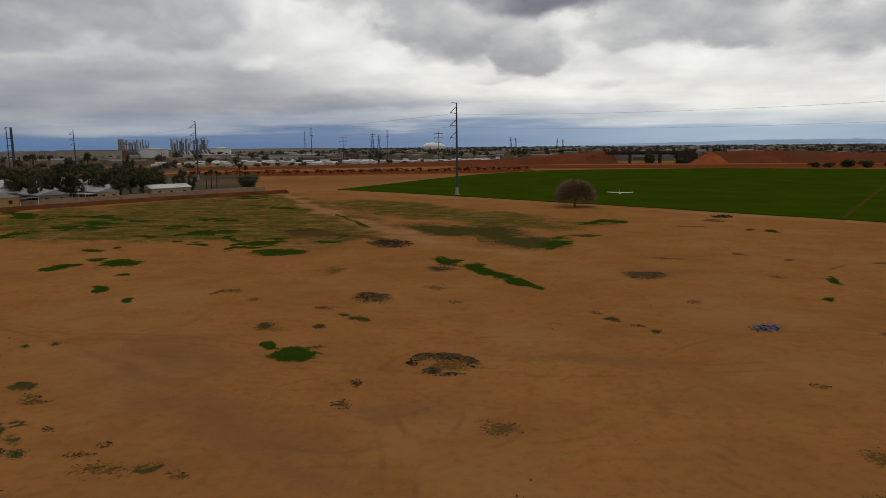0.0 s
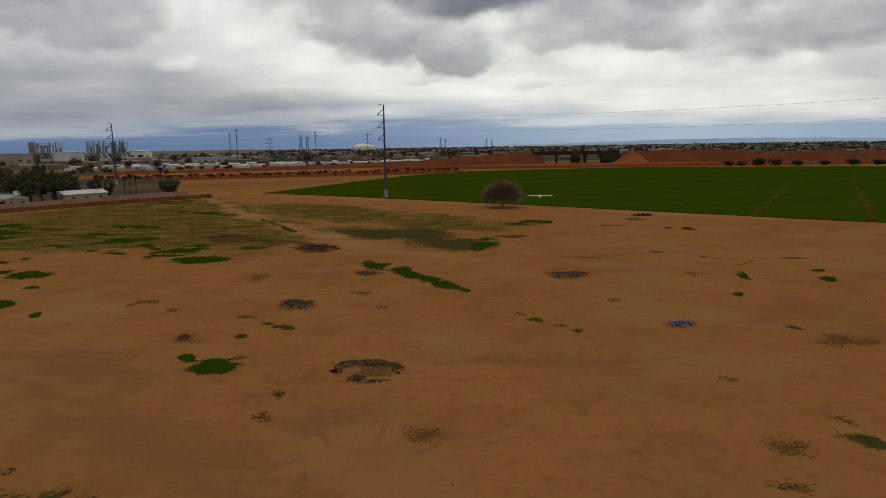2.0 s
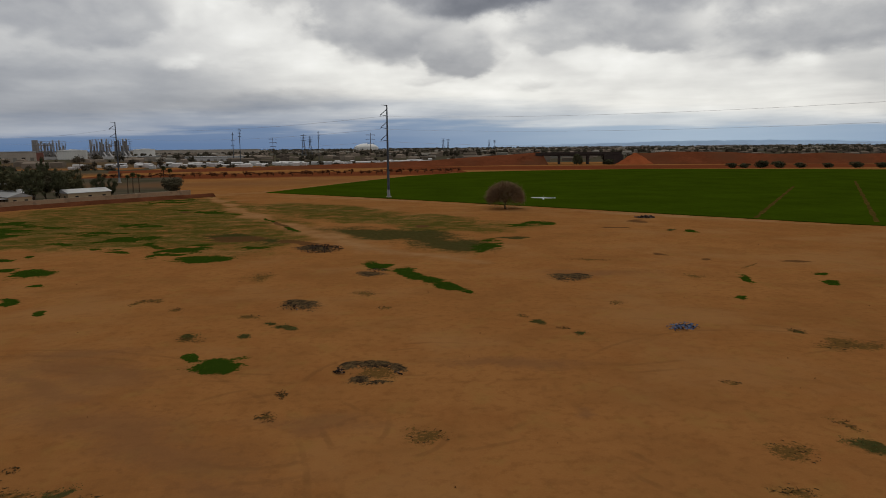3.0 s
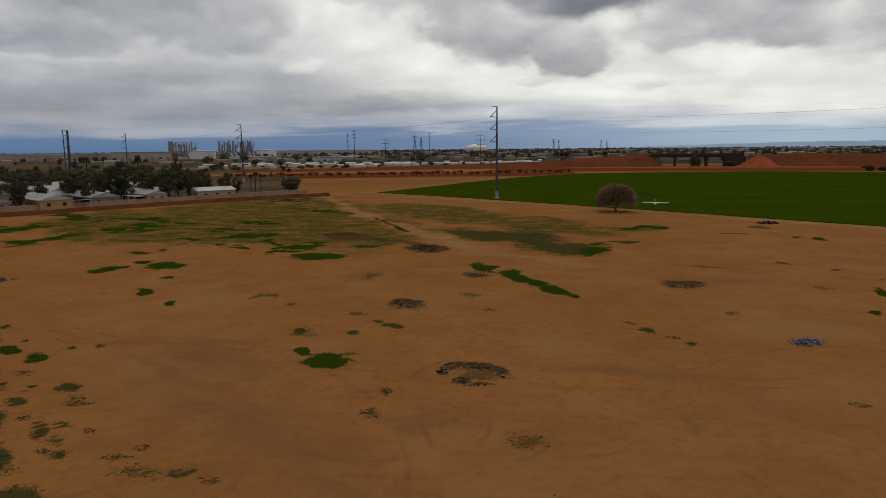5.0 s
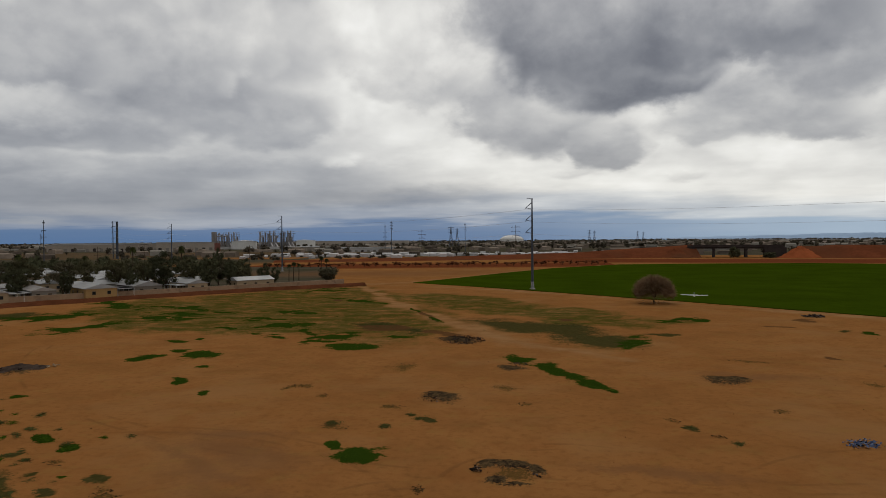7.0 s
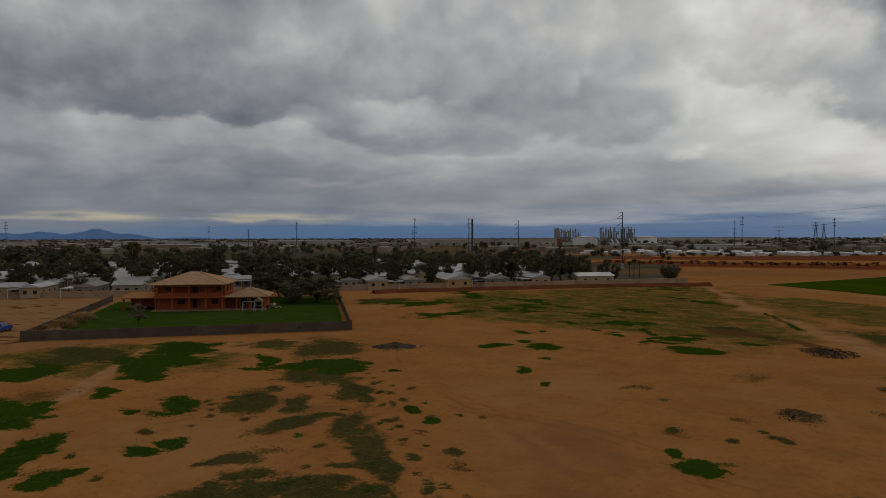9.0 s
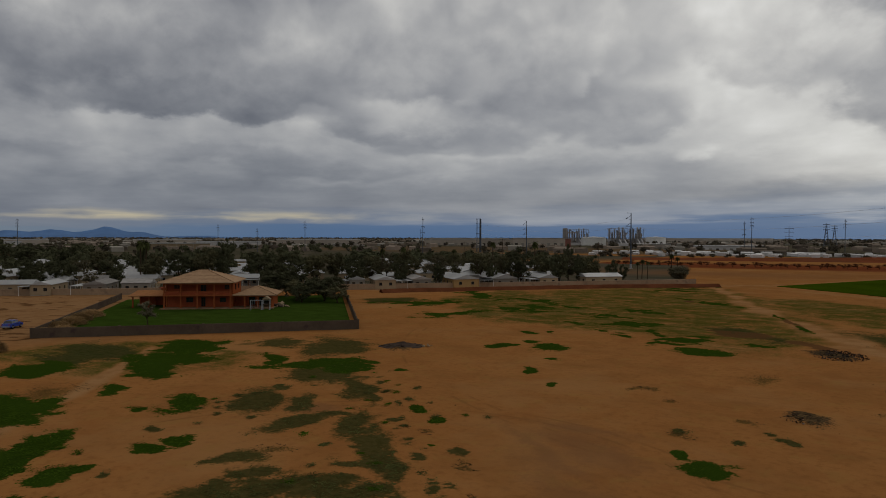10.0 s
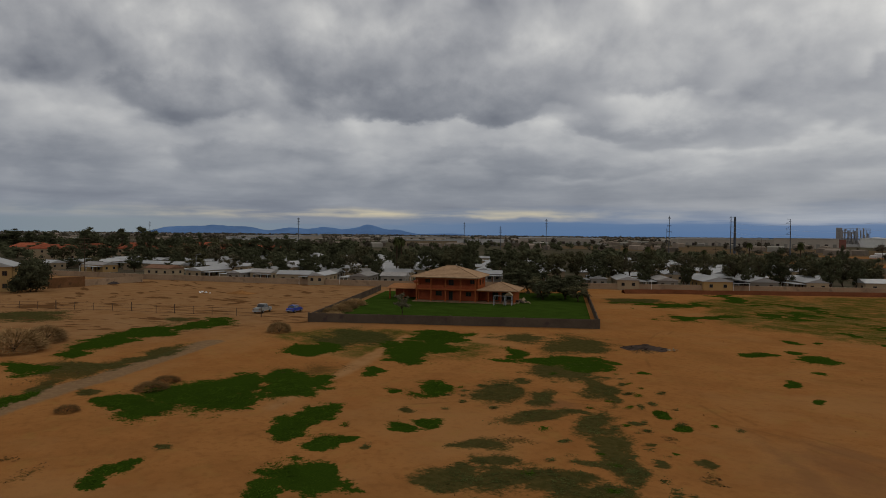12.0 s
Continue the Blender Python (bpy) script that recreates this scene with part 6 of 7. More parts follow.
for i in range(46):
    f = i / 45
    shrub("row", S_RED, -150 + 205 * f + rng_row.normal() * 0.9, 404 + 38 * f + rng_row.normal() * 2.5, rng_row.uniform(4.6, 7.2), rng_row.uniform(2.8, 4.4))
for i in range(22):
    shrub("row", S_RED, -165 + 190 * rng_row.uniform(), 445 + rng_row.normal() * 12, rng_row.uniform(2.4, 4.4), rng_row.uniform(1.4, 2.6))
settle()


def palm_builder(seed, label, droop=0.5):
    def make():
        rng = np.random.default_rng(700 + seed)
        t = thing("palm_tree", label, "palm tree", group="fan palms")
        bm = bmesh.new()
        prev, r = Vector((0, 0, -0.02)), 0.028
        for j in range(1, 7):
            nxt = Vector((0.012 * j * math.sin(seed), 0.01 * j * math.cos(seed * 2), 0.86 * j / 6))
            add_tube(bm, prev, nxt, r, r * 0.93, 8)
            prev, r = nxt, r * 0.93
        part("trunk", bm, M_BARK, t)
        V, Fc = [], []
        for i in range(46):
            a, up = 2 * math.pi * i * 0.618, rng.uniform(-0.9, 0.95)
            d = Vector((math.cos(a), math.sin(a), up)).normalized()
            side = Vector((-math.sin(a), math.cos(a), 0))
            ln = rng.uniform(0.13, 0.19)
            for k in range(4):
                p0 = prev + d * ln * k / 4 - Vector((0, 0, droop * ln * (k / 4) ** 2))
                p1 = prev + d * ln * (k + 1) / 4 - Vector((0, 0, droop * ln * ((k + 1) / 4) ** 2))
                w0, w1 = (0.006, 0.03, 0.042, 0.03)[k], (0.03, 0.042, 0.03, 0.004)[k]
                j = len(V)
                V += [tuple(p0 - side * w0), tuple(p0 + side * w0), tuple(p1 + side * w1), tuple(p1 - side * w1)]
                Fc.append((j, j + 1, j + 2, j + 3))
        link_mesh("fronds", V, Fc, M_PALM, t)
        return t
    return make


def palm(x, y, h, w=None):
    s = int(abs(x + y)) % 2
    place(("palm", s), palm_builder(s, "slim fan palm with a ragged crown"), Matrix.Translation((x, y, 0)) @ Matrix.Diagonal((w or h * 0.62, w or h * 0.62, h, 1)))


for x, y, h, w in ((-93.6, 274, 7.6, 6.5), (-92.4, 276, 8.6, 6.5), (-90.4, 277, 7.8, 6.5), (-86.8, 297, 10.5, 8), (-84.9, 299, 9.4, 7.5)):
    palm(x, y, h, w)
palm(-153.8, 260.6, 16.2)
palm(-136.2, 266.1, 16.6)
palm(-216.1, 133.0, 17.2)
palm(-218.6, 136.2, 16.6)
palm(-166.8, 200.8, 13.7)
palm(-164.6, 210.8, 14.2)
palm(-159.4, 238.4, 12.9)
settle()


# ---------------------------------------------------------------- mobile homes
SIDING = {"cream": M_CREAM, "grey": M_GREYW, "yellow": M_YELLOW}
ROOFING = {"white": M_ROOFW, "grey": M_ROOFG, "brown": M_ROOFB}
HOMELABEL = {"cream": "cream-sided mobile home", "grey": "pale grey mobile home", "yellow": "yellow-tan mobile home"}
ROOFLABEL = {"white": "white metal roof and awning", "grey": "grey shingle roof and awning", "brown": "brown roof and pale awning"}


def mobile_home(x, y, deg, w, wall, roof, endways):
    """A single-storey home by the wall: siding, low gable roof, windows, door, awning on posts. endways: its gable faces the wall."""
    turn = deg if endways else deg + 90
    length = 15.0
    wd = w * 0.62 if endways else 7.0
    if not endways:
        length = w
    h = thing("mobile_home", HOMELABEL[wall] + " with " + ROOFLABEL[roof], "mobile home", group="mobile homes", m=pose(x, y, 0, 0, 0, turn))
    # local x across the gable, y along the ridge
    part("wall", box(-wd / 2, wd / 2, -length / 2, length / 2, 0.1, 2.9), SIDING[wall], h)
    part("skirting", box(-wd / 2 + 0.05, wd / 2 - 0.05, -length / 2 + 0.05, length / 2 - 0.05, -0.2, 0.096), M_CONC, h)
    part("gable_end", gable_roof(bmesh.new(), -wd / 2 + 0.02, wd / 2 - 0.02, -length / 2 + 0.01, length / 2 - 0.01, 2.96, 2.92 + wd * 0.135, 0.05), SIDING[wall], h)
    part("roof", gable_roof(bmesh.new(), -wd / 2 - 0.35, wd / 2 + 0.35, -length / 2 - 0.3, length / 2 + 0.3, 3.06, 3.14 + wd * 0.15, 0.09), ROOFING[roof], h)
    side = 1 if (int(abs(x)) % 2) else -1
    ax0, ax1 = (wd / 2 + 0.02, wd / 2 + w * 0.36) if side > 0 else (-wd / 2 - w * 0.36, -wd / 2 - 0.02)
    aw = part("awning", box(ax0, ax1, -length / 2 - 0.4, length * 0.15, 2.52, 2.66, 0.02), M_ROOFW, h)
    for py in (-length / 2, -length * 0.18, length * 0.12):
        part("awning_post", box((ax1 if side > 0 else ax0) - 0.16 * side - 0.05, (ax1 if side > 0 else ax0) - 0.16 * side + 0.05, py - 0.05, py + 0.05, -0.1, 2.52), M_WHITE, aw)
    for e in (-1, 1):
        y_ = e * (length / 2)
        for cx in (-wd * 0.24, wd * 0.24):
            bm = box(cx - 0.55, cx + 0.55, min(y_, y_ + e * 0.05), max(y_, y_ + e * 0.05), 1.15, 2.25)
            win = part("window", bm, M_CREAM, h)
            part("pane", box(cx - 0.47, cx + 0.47, min(y_ + e * 0.052, y_ + e * 0.07), max(y_ + e * 0.052, y_ + e * 0.07), 1.23, 2.17), M_GLASS, win)
    for s in (-1, 1):
        x_ = s * wd / 2
        for cy in (-length * 0.33, 0.0, length * 0.3):
            win = part("window", box(min(x_, x_ + s * 0.05), max(x_, x_ + s * 0.05), cy - 0.6, cy + 0.6, 1.15, 2.2), M_CREAM, h)
            part("pane", box(min(x_ + s * 0.052, x_ + s * 0.07), max(x_ + s * 0.052, x_ + s * 0.07), cy - 0.52, cy + 0.52, 1.23, 2.12), M_GLASS, win)
    part("door", box(min(side * wd / 2, side * (wd / 2 + 0.06)), max(side * wd / 2, side * (wd / 2 + 0.06)), -length * 0.2, -length * 0.2 + 0.9, 0.25, 2.25), M_ROOFB, h)
    return h


mobile_home(-251.4, 75.1, 29, 11.5, "cream", "white", 1)
mobile_home(-232.8, 81.9, 41, 8.0, "grey", "white", 1)
mobile_home(-228.0, 87.4, 41, 8.0, "cream", "grey", 0)
mobile_home(-213.7, 92.6, 47, 11.0, "cream", "white", 0)
mobile_home(-208.4, 99.7, 47, 8.6, "cream", "white", 1)
mobile_home(-198.8, 110.0, 47, 9.6, "grey", "grey", 1)
mobile_home(-191.8, 117.5, 47, 8.0, "grey", "grey", 0)
mobile_home(-306.9, 47.8, 29, 12.5, "yellow", "grey", 0)
mobile_home(-269.6, 63.9, 29, 12.8, "cream", "brown", 0)
mobile_home(-332.6, 33.6, 29, 8.0, "cream", "white", 0)
mobile_home(-154.0, 171.7, 48, 8.0, "grey", "white", 1)
mobile_home(-145.3, 175.4, 48, 10.7, "cream", "white", 1)
mobile_home(-138.0, 185.1, 48, 9.9, "grey", "grey", 1)
mobile_home(-127.1, 194.5, 50, 14.0, "yellow", "white", 1)
mobile_home(-118.9, 205.7, 50, 13.7, "grey", "white", 1)
mobile_home(-108.8, 217.7, 50, 10.6, "cream", "white", 1)
mobile_home(-93.3, 233.2, 50, 14.0, "cream", "white", 0)
mobile_home(-137.3, 208.8, 50, 14.0, "grey", "white", 0)
mobile_home(-115.5, 231.5, 50, 12.8, "grey", "white", 0)
mobile_home(-186.3, 153.1, 48, 8.2, "grey", "white", 0)
mobile_home(-243.6, 95.0, 41, 8.8, "cream", "white", 0)
mobile_home(-223.9, 109.5, 47, 8.0, "grey", "white", 0)
mobile_home(-270.0, 86.6, 29, 9.5, "cream", "white", 0)
mobile_home(-209.2, 129.7, 47, 9.4, "cream", "white", 0)
mobile_home(-180.1, 168.1, 48, 8.0, "cream", "white", 0)
mobile_home(-156.8, 191.0, 48, 9.2, "cream", "white", 0)
mobile_home(-216.5, 118.9, 47, 8.4, "cream", "grey", 0)
mobile_home(-131.1, 222.4, 50, 10.6, "cream", "white", 0)
mobile_home(-340.6, 61.1, 29, 14.0, "cream", "white", 0)
# rows of roofs deeper in the park, one design repeated
rng_home = np.random.default_rng(63)
deep = []
for i in range(len(wall_pts) - 1):
    a, b = wall_pts[i], wall_pts[i + 1]
    d = (b - a).normalized()
    out = Vector((d.y, -d.x))
    if out.dot(a) < 0:
        out = -out
    rows_n = 6 if i else 3
    for r in range(rows_n):
        k = int((b - a).length / 17)
        for j in range(k):
            p = a.lerp(b, (j + 0.5 + 0.2 * rng_home.normal()) / max(k, 1)) + out * (46 + 27 * r + rng_home.normal() * 2)
            if p.y / max(1.0, -p.x) > 2.2:
                continue
            deep.append((p.x, p.y, math.degrees(math.atan2(d.y, d.x)) + rng_home.choice([0, 90]) + rng_home.normal() * 2))
first = mobile_home(0, 0, 0, 11.0, "cream", "white", 1)
for x, y, a in deep[1:]:
    copy_thing(first, pose(x, y, 0, 0, 0, a))
first.matrix_basis = pose(deep[0][0], deep[0][1], 0, 0, 0, deep[0][2])


# ---------------------------------------------------------------- power lines
LINE = ((140, 97), (4.8, 227), (-126.3, 358.3), (-261, 494.7), (-385.3, 625.2))
ARM_Z = (26.4, 22.4, 18.5)
line_dir = (Vector(LINE[2]) - Vector(LINE[1])).normalized()
arm_dir = Vector((-line_dir.y, line_dir.x))
if arm_dir.y > 0:
    arm_dir = -arm_dir


def transmission_pole(x, y, h=29.8, label="tall tapered steel transmission pole with three braced insulator arms"):
    p = thing("transmission_pole", label, "transmission pole", group="transmission line", m=Matrix.Translation((x, y, 0)))
    s = h / 29.8
    bm = bmesh.new()
    add_tube(bm, (0, 0, -0.3), (0, 0, 12 * s), 0.46, 0.37, 12)
    add_tube(bm, (0, 0, 12 * s), (0, 0, h), 0.37, 0.20, 12)
    part("shaft", bm, M_STEEL, p)
    part("footing", tube((0, 0, -0.2), (0, 0, 0.35), 1.0, 0.95, 14), M_CONC, p)
    part("base_sleeve", tube((0, 0, 0.36), (0, 0, 2.6 * s), 0.52, 0.49, 12), M_STEELL, p)
    a = Vector((arm_dir.x, arm_dir.y, 0))
    part("top_arm", tube((0, 0, h - 0.15), a * 2.4 + Vector((0, 0, h - 0.05)), 0.12, 0.07, 6), M_STEEL, p)
    for z in ARM_Z:
        z *= s
        tip = a * 2.9 + Vector((0, 0, z + 0.25))
        arm = part("arm", tube((0, 0, z - 0.1), tip, 0.11, 0.08, 6), M_STEEL, p)
        part("insulator", tube(tip, (0, 0, z + 2.1), 0.12, 0.12, 8), M_STEEL, arm)
        part("clamp", tube(tip + Vector((0, 0, -0.5)), tip + Vector((0, 0, 0.05)), 0.07, 0.10, 6), M_STEEL, arm)
    return p


for x, y in LINE[:4]:
    transmission_pole(x, y)


def dead_end_structure(x, y):
    p = thing("transmission_pole", "thick dark steel dead-end pole beside a slim laddered pole", "transmission pole", group="transmission line", m=Matrix.Translation((x, y, 0)))
    part("shaft", tube((0, 0, -0.3), (0, 0, 36), 1.25, 0.95, 14), M_STEEL, p)
    part("second_shaft", tube((-4.6, 0.5, -0.3), (-4.6, 0.5, 36.5), 0.5, 0.35, 10), M_STEEL, p)
    for z in (20, 26, 31, 35.5):
        part("cross_arm", box(-5.2, 0.3, -0.15, 0.15, z, z + 0.35), M_STEEL, p)
        part("insulator", tube((-5.8, 0.1, z - 1.2), (-5.2, 0.1, z + 0.1), 0.14, 0.14, 6), M_STEEL, p)


dead_end_structure(*LINE[4])


def cable(a, b, sag, r=0.035):
    """One sagging wire from a to b."""
    bm = bmesh.new()
    k = 14
    side = (Vector(b) - Vector(a)).cross(Vector((0, 0, 1))).normalized() * r
    up = Vector((0, 0, r))
    prev = None
    for i in range(k + 1):
        f = i / k
        p = Vector(a).lerp(Vector(b), f) - Vector((0, 0, 4 * sag * f * (1 - f)))
        ring = [bm.verts.new(p + o) for o in (side, up, -side, -up)]
        if prev:
            for j in range(4):
                bm.faces.new((prev[j], prev[(j + 1) % 4], ring[(j + 1) % 4], ring[j]))
        prev = ring
    return bm


for j, z in enumerate(ARM_Z):
    w = thing("overhead_wire", "thin sagging overhead power wires between steel poles", "wire", group="overhead wires")
    reach = 2.9 if j < 3 else 2.3
    for i in range(len(LINE) - 1):
        a, b = LINE[i], LINE[i + 1]
        for off in ((-0.12, 0.12) if j < 3 else (0.0,)):
            p0 = (a[0] + arm_dir.x * (reach + off), a[1] + arm_dir.y * (reach + off), z - 0.3)
            p1 = (b[0] + arm_dir.x * (reach + off), b[1] + arm_dir.y * (reach + off), (z - 0.3) * (1.18 if i == 3 else 1.0))
            part("span", cable(p0, p1, 2.2, 0.018 if j < 3 else 0.012), M_WIRE, w)


def far_pole_builder(style):
    def make():
        label = {0: "distant steel power pole with short arms", 1: "distant tall pole with two wide arms", 2: "distant wooden pole with crossarms", 3: "distant steel lattice pylon"}[style]
        p = thing("power_pole" if style < 3 else "pylon", label, "power pole" if style < 3 else "pylon", group="distant poles")
        mat = M_WOOD if style == 2 else M_STEEL
        if style < 3:
            r = (0.016, 0.018, 0.016)[style]
            part("shaft", tube((0, 0, -0.01), (0, 0, 1), r, r * 0.6, 8), mat, p)
            for z, w in (((0.95, 0.05), (0.86, 0.06), (0.77, 0.06)), ((0.74, 0.07), (0.58, 0.08), (0.94, 0.04)), ((0.93, 0.20), (0.80, 0.20), (0.66, 0.16)))[style]:
                arm = part("cross_arm", box(-w, w, -0.006, 0.006, z, z + 0.012), mat, p)
                for s in (-1, 1):
                    part("insulator", tube((s * w * 0.95, 0, z - 0.03), (s * w * 0.95, 0, z), 0.006, seg=5), mat, arm)
        else:
            bm = bmesh.new()
            for sx in (-1, 1):
                for sy in (-1, 1):
                    add_tube(bm, (sx * 0.10, sy * 0.10, 0), (sx * 0.025, sy * 0.025, 0.75), 0.008, seg=4)
                    add_tube(bm, (sx * 0.025, sy * 0.025, 0.75), (sx * 0.012, sy * 0.012, 1.0), 0.007, seg=4)
            part("leg_frame", bm, mat, p)
            bm = bmesh.new()
            for k in range(7):
                z0, z1 = k / 8, (k + 1) / 8
                w0, w1 = 0.10 - 0.1 * z0, 0.10 - 0.1 * z1
                for s in (-1, 1):
                    add_tube(bm, (-w0, s * w0, z0), (w1, s * w1, z1), 0.005, seg=4)
                    add_tube(bm, (s * w0, -w0, z0), (s * w1, w1, z1), 0.005, seg=4)
            part("bracing", bm, mat, p)
            for z in (0.72, 0.83, 0.94):
                part("cross_arm", box(-0.13, 0.13, -0.01, 0.01, z, z + 0.018), mat, p)
        return p
    return make


def far_pole(x, y, h, style):
    w = h * (0.7 if style < 3 else 1.0)
    place(("far_pole", style), far_pole_builder(style), Matrix.Translation((x, y, 0)) @ pose(0, 0, 0, 0, 0, math.degrees(math.atan2(-x, y)) + 12) @ Matrix.Diagonal((w, w, h, 1)))


far_pole(-745, 324, 34, 0)
far_pole(-631, 478, 30, 0)
far_pole(-561, 540, 34, 0)
far_pole(-414, 561, 36, 1)
far_pole(-132, 705, 36, 0)
far_pole(-157, 798, 34, 1)
far_pole(-101, 712, 27, 2)
far_pole(-66, 842, 36, 0)
far_pole(-138, 1385, 42, 3)
far_pole(-146, 1611, 42, 3)
far_pole(-3, 626, 29, 2)
far_pole(219, 2219, 42, 3)
far_pole(254, 2404, 42, 3)
far_pole(458, 2767, 42, 3)
far_pole(531, 3062, 42, 3)
far_pole(-781, 1050, 30, 0)
far_pole(-208, 364, 16, 2)
far_pole(-228, 352, 14, 2)
far_pole(-157, 389, 14, 2)
far_pole(-118, 403, 12, 2)
far_pole(-297, 41, 14.5, 2)
far_pole(-1350, 294, 34, 0)
far_pole(-480, 405, 24, 0)
settle()


# ---------------------------------------------------------------- highway bridge in the embankment
def build_bridge():
    a, b = Vector((142, 603)), Vector((212, 584))
    ang = math.degrees(math.atan2((b - a).y, (b - a).x))
    br = thing("bridge", "dark concrete highway bridge on two rows of piers", "bridge", m=pose(a.x, a.y, 0, 0, 0, ang))
    n = (b - a).length
    part("deck", box(0, n, -9, 9, 8.2, 9.3, 0.1), M_DARKSHED, br)
    part("girder", box(0, n, -8, -7, 7.2, 8.196), M_DARKSHED, br)
    part("girder", box(0, n, 7, 8, 7.2, 8.196), M_DARKSHED, br)
    for s in (-1, 1):
        part("barrier", box(0, n, s * 8.8 - 0.2, s * 8.8 + 0.2, 9.304, 10.1), M_DARKSHED, br)
    for x in (n * 0.28, n * 0.62):
        for y in (-6.5, 0, 6.5):
            part("pier", tube((x, y, -0.3), (x, y, 7.2), 1.15, 1.15, 12), M_DARKSHED, br)
        part("pier_cap", box(x - 1.3, x + 1.3, -8.2, 8.2, 6.4, 7.19), M_DARKSHED, br)
    for x0, x1 in ((-2, 6), (n - 14, n + 2)):
        part("abutment", box(x0, x1, -9.5, 9.5, -0.3, 8.15), M_DARKSHED, br)


build_bridge()


def mound(name, x, y, r, h, mat, label, seed, stretch=1.0, turn=0.0, rings=9, seg=28):
    """An uneven heap of earth."""
    V, Fc = [(0, 0, h)], []
    rng = np.random.default_rng(seed)
    ph = rng.uniform(0, 6.28, 4)
    for i in range(1, rings + 1):
        f = i / rings
        for j in range(seg):
            a = 2 * math.pi * j / seg
            k = 1 + 0.12 * math.sin(2 * a + ph[0]) + 0.08 * math.sin(5 * a + ph[1]) + 0.06 * rng.normal() * f
            V.append((math.cos(a) * r * f * k * stretch, math.sin(a) * r * f * k, h * (1 - f) ** 1.15 * (1 + 0.10 * rng.normal()) - (0.15 if i == rings else 0)))
    Fc += [(0, 1 + j, 1 + (j + 1) % seg) for j in range(seg)]
    for i in range(rings - 1):
        for j in range(seg):
            a, b = 1 + i * seg + j, 1 + i * seg + (j + 1) % seg
            Fc.append((a, a + seg, b + seg, b))
    ob = link_mesh(name, V, Fc, mat, smooth=True)
    ob.matrix_basis = pose(x, y, 0, 0, 0, turn)
    return tagged(ob, label, "mound")


mound("earth_mound", 219, 568, 15, 9.4, M_MOUND, "steep bare orange earth mound beside a bridge", 5, 1.3, 10)
mound("earth_mound", 128, 590, 14, 7.5, M_EMBANK, "red earth mound at a bridge abutment", 6, 1.5, 0)
mound("soil_mound", -183.3, 63.4, 2.9, 0.9, M_CLOD, "low heap of brown soil on a bare lot", 8, 1.4, 45)
mound("brush_heap", -237.5, 40.0, 2.4, 1.7, M_DARKSHED, "dark heap of brush and rubbish before a wall", 14, 1.3, 60)
mound("ash_mound", -64.8, 83.6, 2.8, 0.75, M_ASH, "dark mound of burnt rubbish on bare soil", 12, 1.25, 40)


# ---------------------------------------------------------------- power plant, tanks and halls on the skyline
def facing(x, y):
    return math.degrees(math.atan2(-x, y))


def boiler_block(x, y, w, h, label, seed):
    """Open steel frame with platforms, upright drums and ducts."""
    rng = np.random.default_rng(seed)
    b = thing("power_plant_block", label, "power plant", group="power plant", m=pose(x, y, 0, 0, 0, facing(x, y)))
    cols = max(5, int(w / 4.5))
    for i in range(cols):
        x0 = -w / 2 + w * i / cols
        f = rng.uniform(0.62, 0.96)
        part("boiler_casing", box(x0 + 0.5, x0 + w / cols * rng.uniform(0.4, 0.75), -2, 8, 0, h * f), M_PLANT, b)
    for i in range(cols + 1):
        xx = -w / 2 + w * i / cols
        part("column", box(xx - 0.35, xx + 0.35, -6.4, -5.8, 0, h * rng.uniform(0.86, 1.0)), M_PLANT, b)
    for z in np.linspace(h * 0.14, h * 0.93, 9):
        x0, x1 = -w / 2 - rng.uniform(0, 3), w / 2 + rng.uniform(0, 4)
        deck = part("platform", box(x0, x1, -7.2, -5.0, z, z + 0.45), M_PLANT, b)
        part("handrail", box(x0, x1, -7.3, -7.15, z + 1.0, z + 1.2), M_STEELL, deck)
    for i in range(cols * 2):
        xx, z = rng.uniform(-w / 2, w / 2 - 2), h * rng.uniform(0.15, 0.85)
        part("equipment_box", box(xx, xx + rng.uniform(1.2, 3.0), -7.0, -5.2, z, z + rng.uniform(1.2, 3.2)), M_PLANT if i % 3 else M_STEELL, b)
    for i in range(2):
        xx = w * (0.06 + 0.22 * i)
        part("chimney", tube((xx, -4, 0), (xx, -4, h * 1.0), 1.3, 1.2, 12), M_PLANTL, b)
    for i in range(2):
        xx = w * 0.10 + i * w * 0.26
        part("duct", tube((xx, -7.8, h * 0.34), (xx + 5, -15, h * 0.08), 1.3, 1.3, 10), M_PLANTL, b)
    part("turbine_hall", box(-w * 0.4, w * 0.6, -22, -12, 0, h * 0.14), M_PLANTL, b)
    return b


boiler_block(-575, 1308, 44, 34, "grey steel-framed boiler block with stacks and pale ducts", 40)
boiler_block(-473, 1262, 34, 35, "grey steel-framed boiler block with stacks and pale ducts", 41)
boiler_block(-458, 1322, 26, 36, "grey steel-framed boiler block with stacks and pale ducts", 42)
tw = thing("lift_tower", "grey steel access tower beside a boiler block", "tower", m=pose(-610, 1324, 0, 0, 0, facing(-610, 1324)))
part("casing", box(-5, 5, -5, 5, 0, 34.5, 0.3), M_PLANT, tw)
part("bridge_way", box(5.01, 26, -1.5, 1.5, 24, 27), M_PLANT, tw)
part("bridge_way", box(5.01, 26, -1.5, 1.5, 13, 15), M_PLANT, tw)


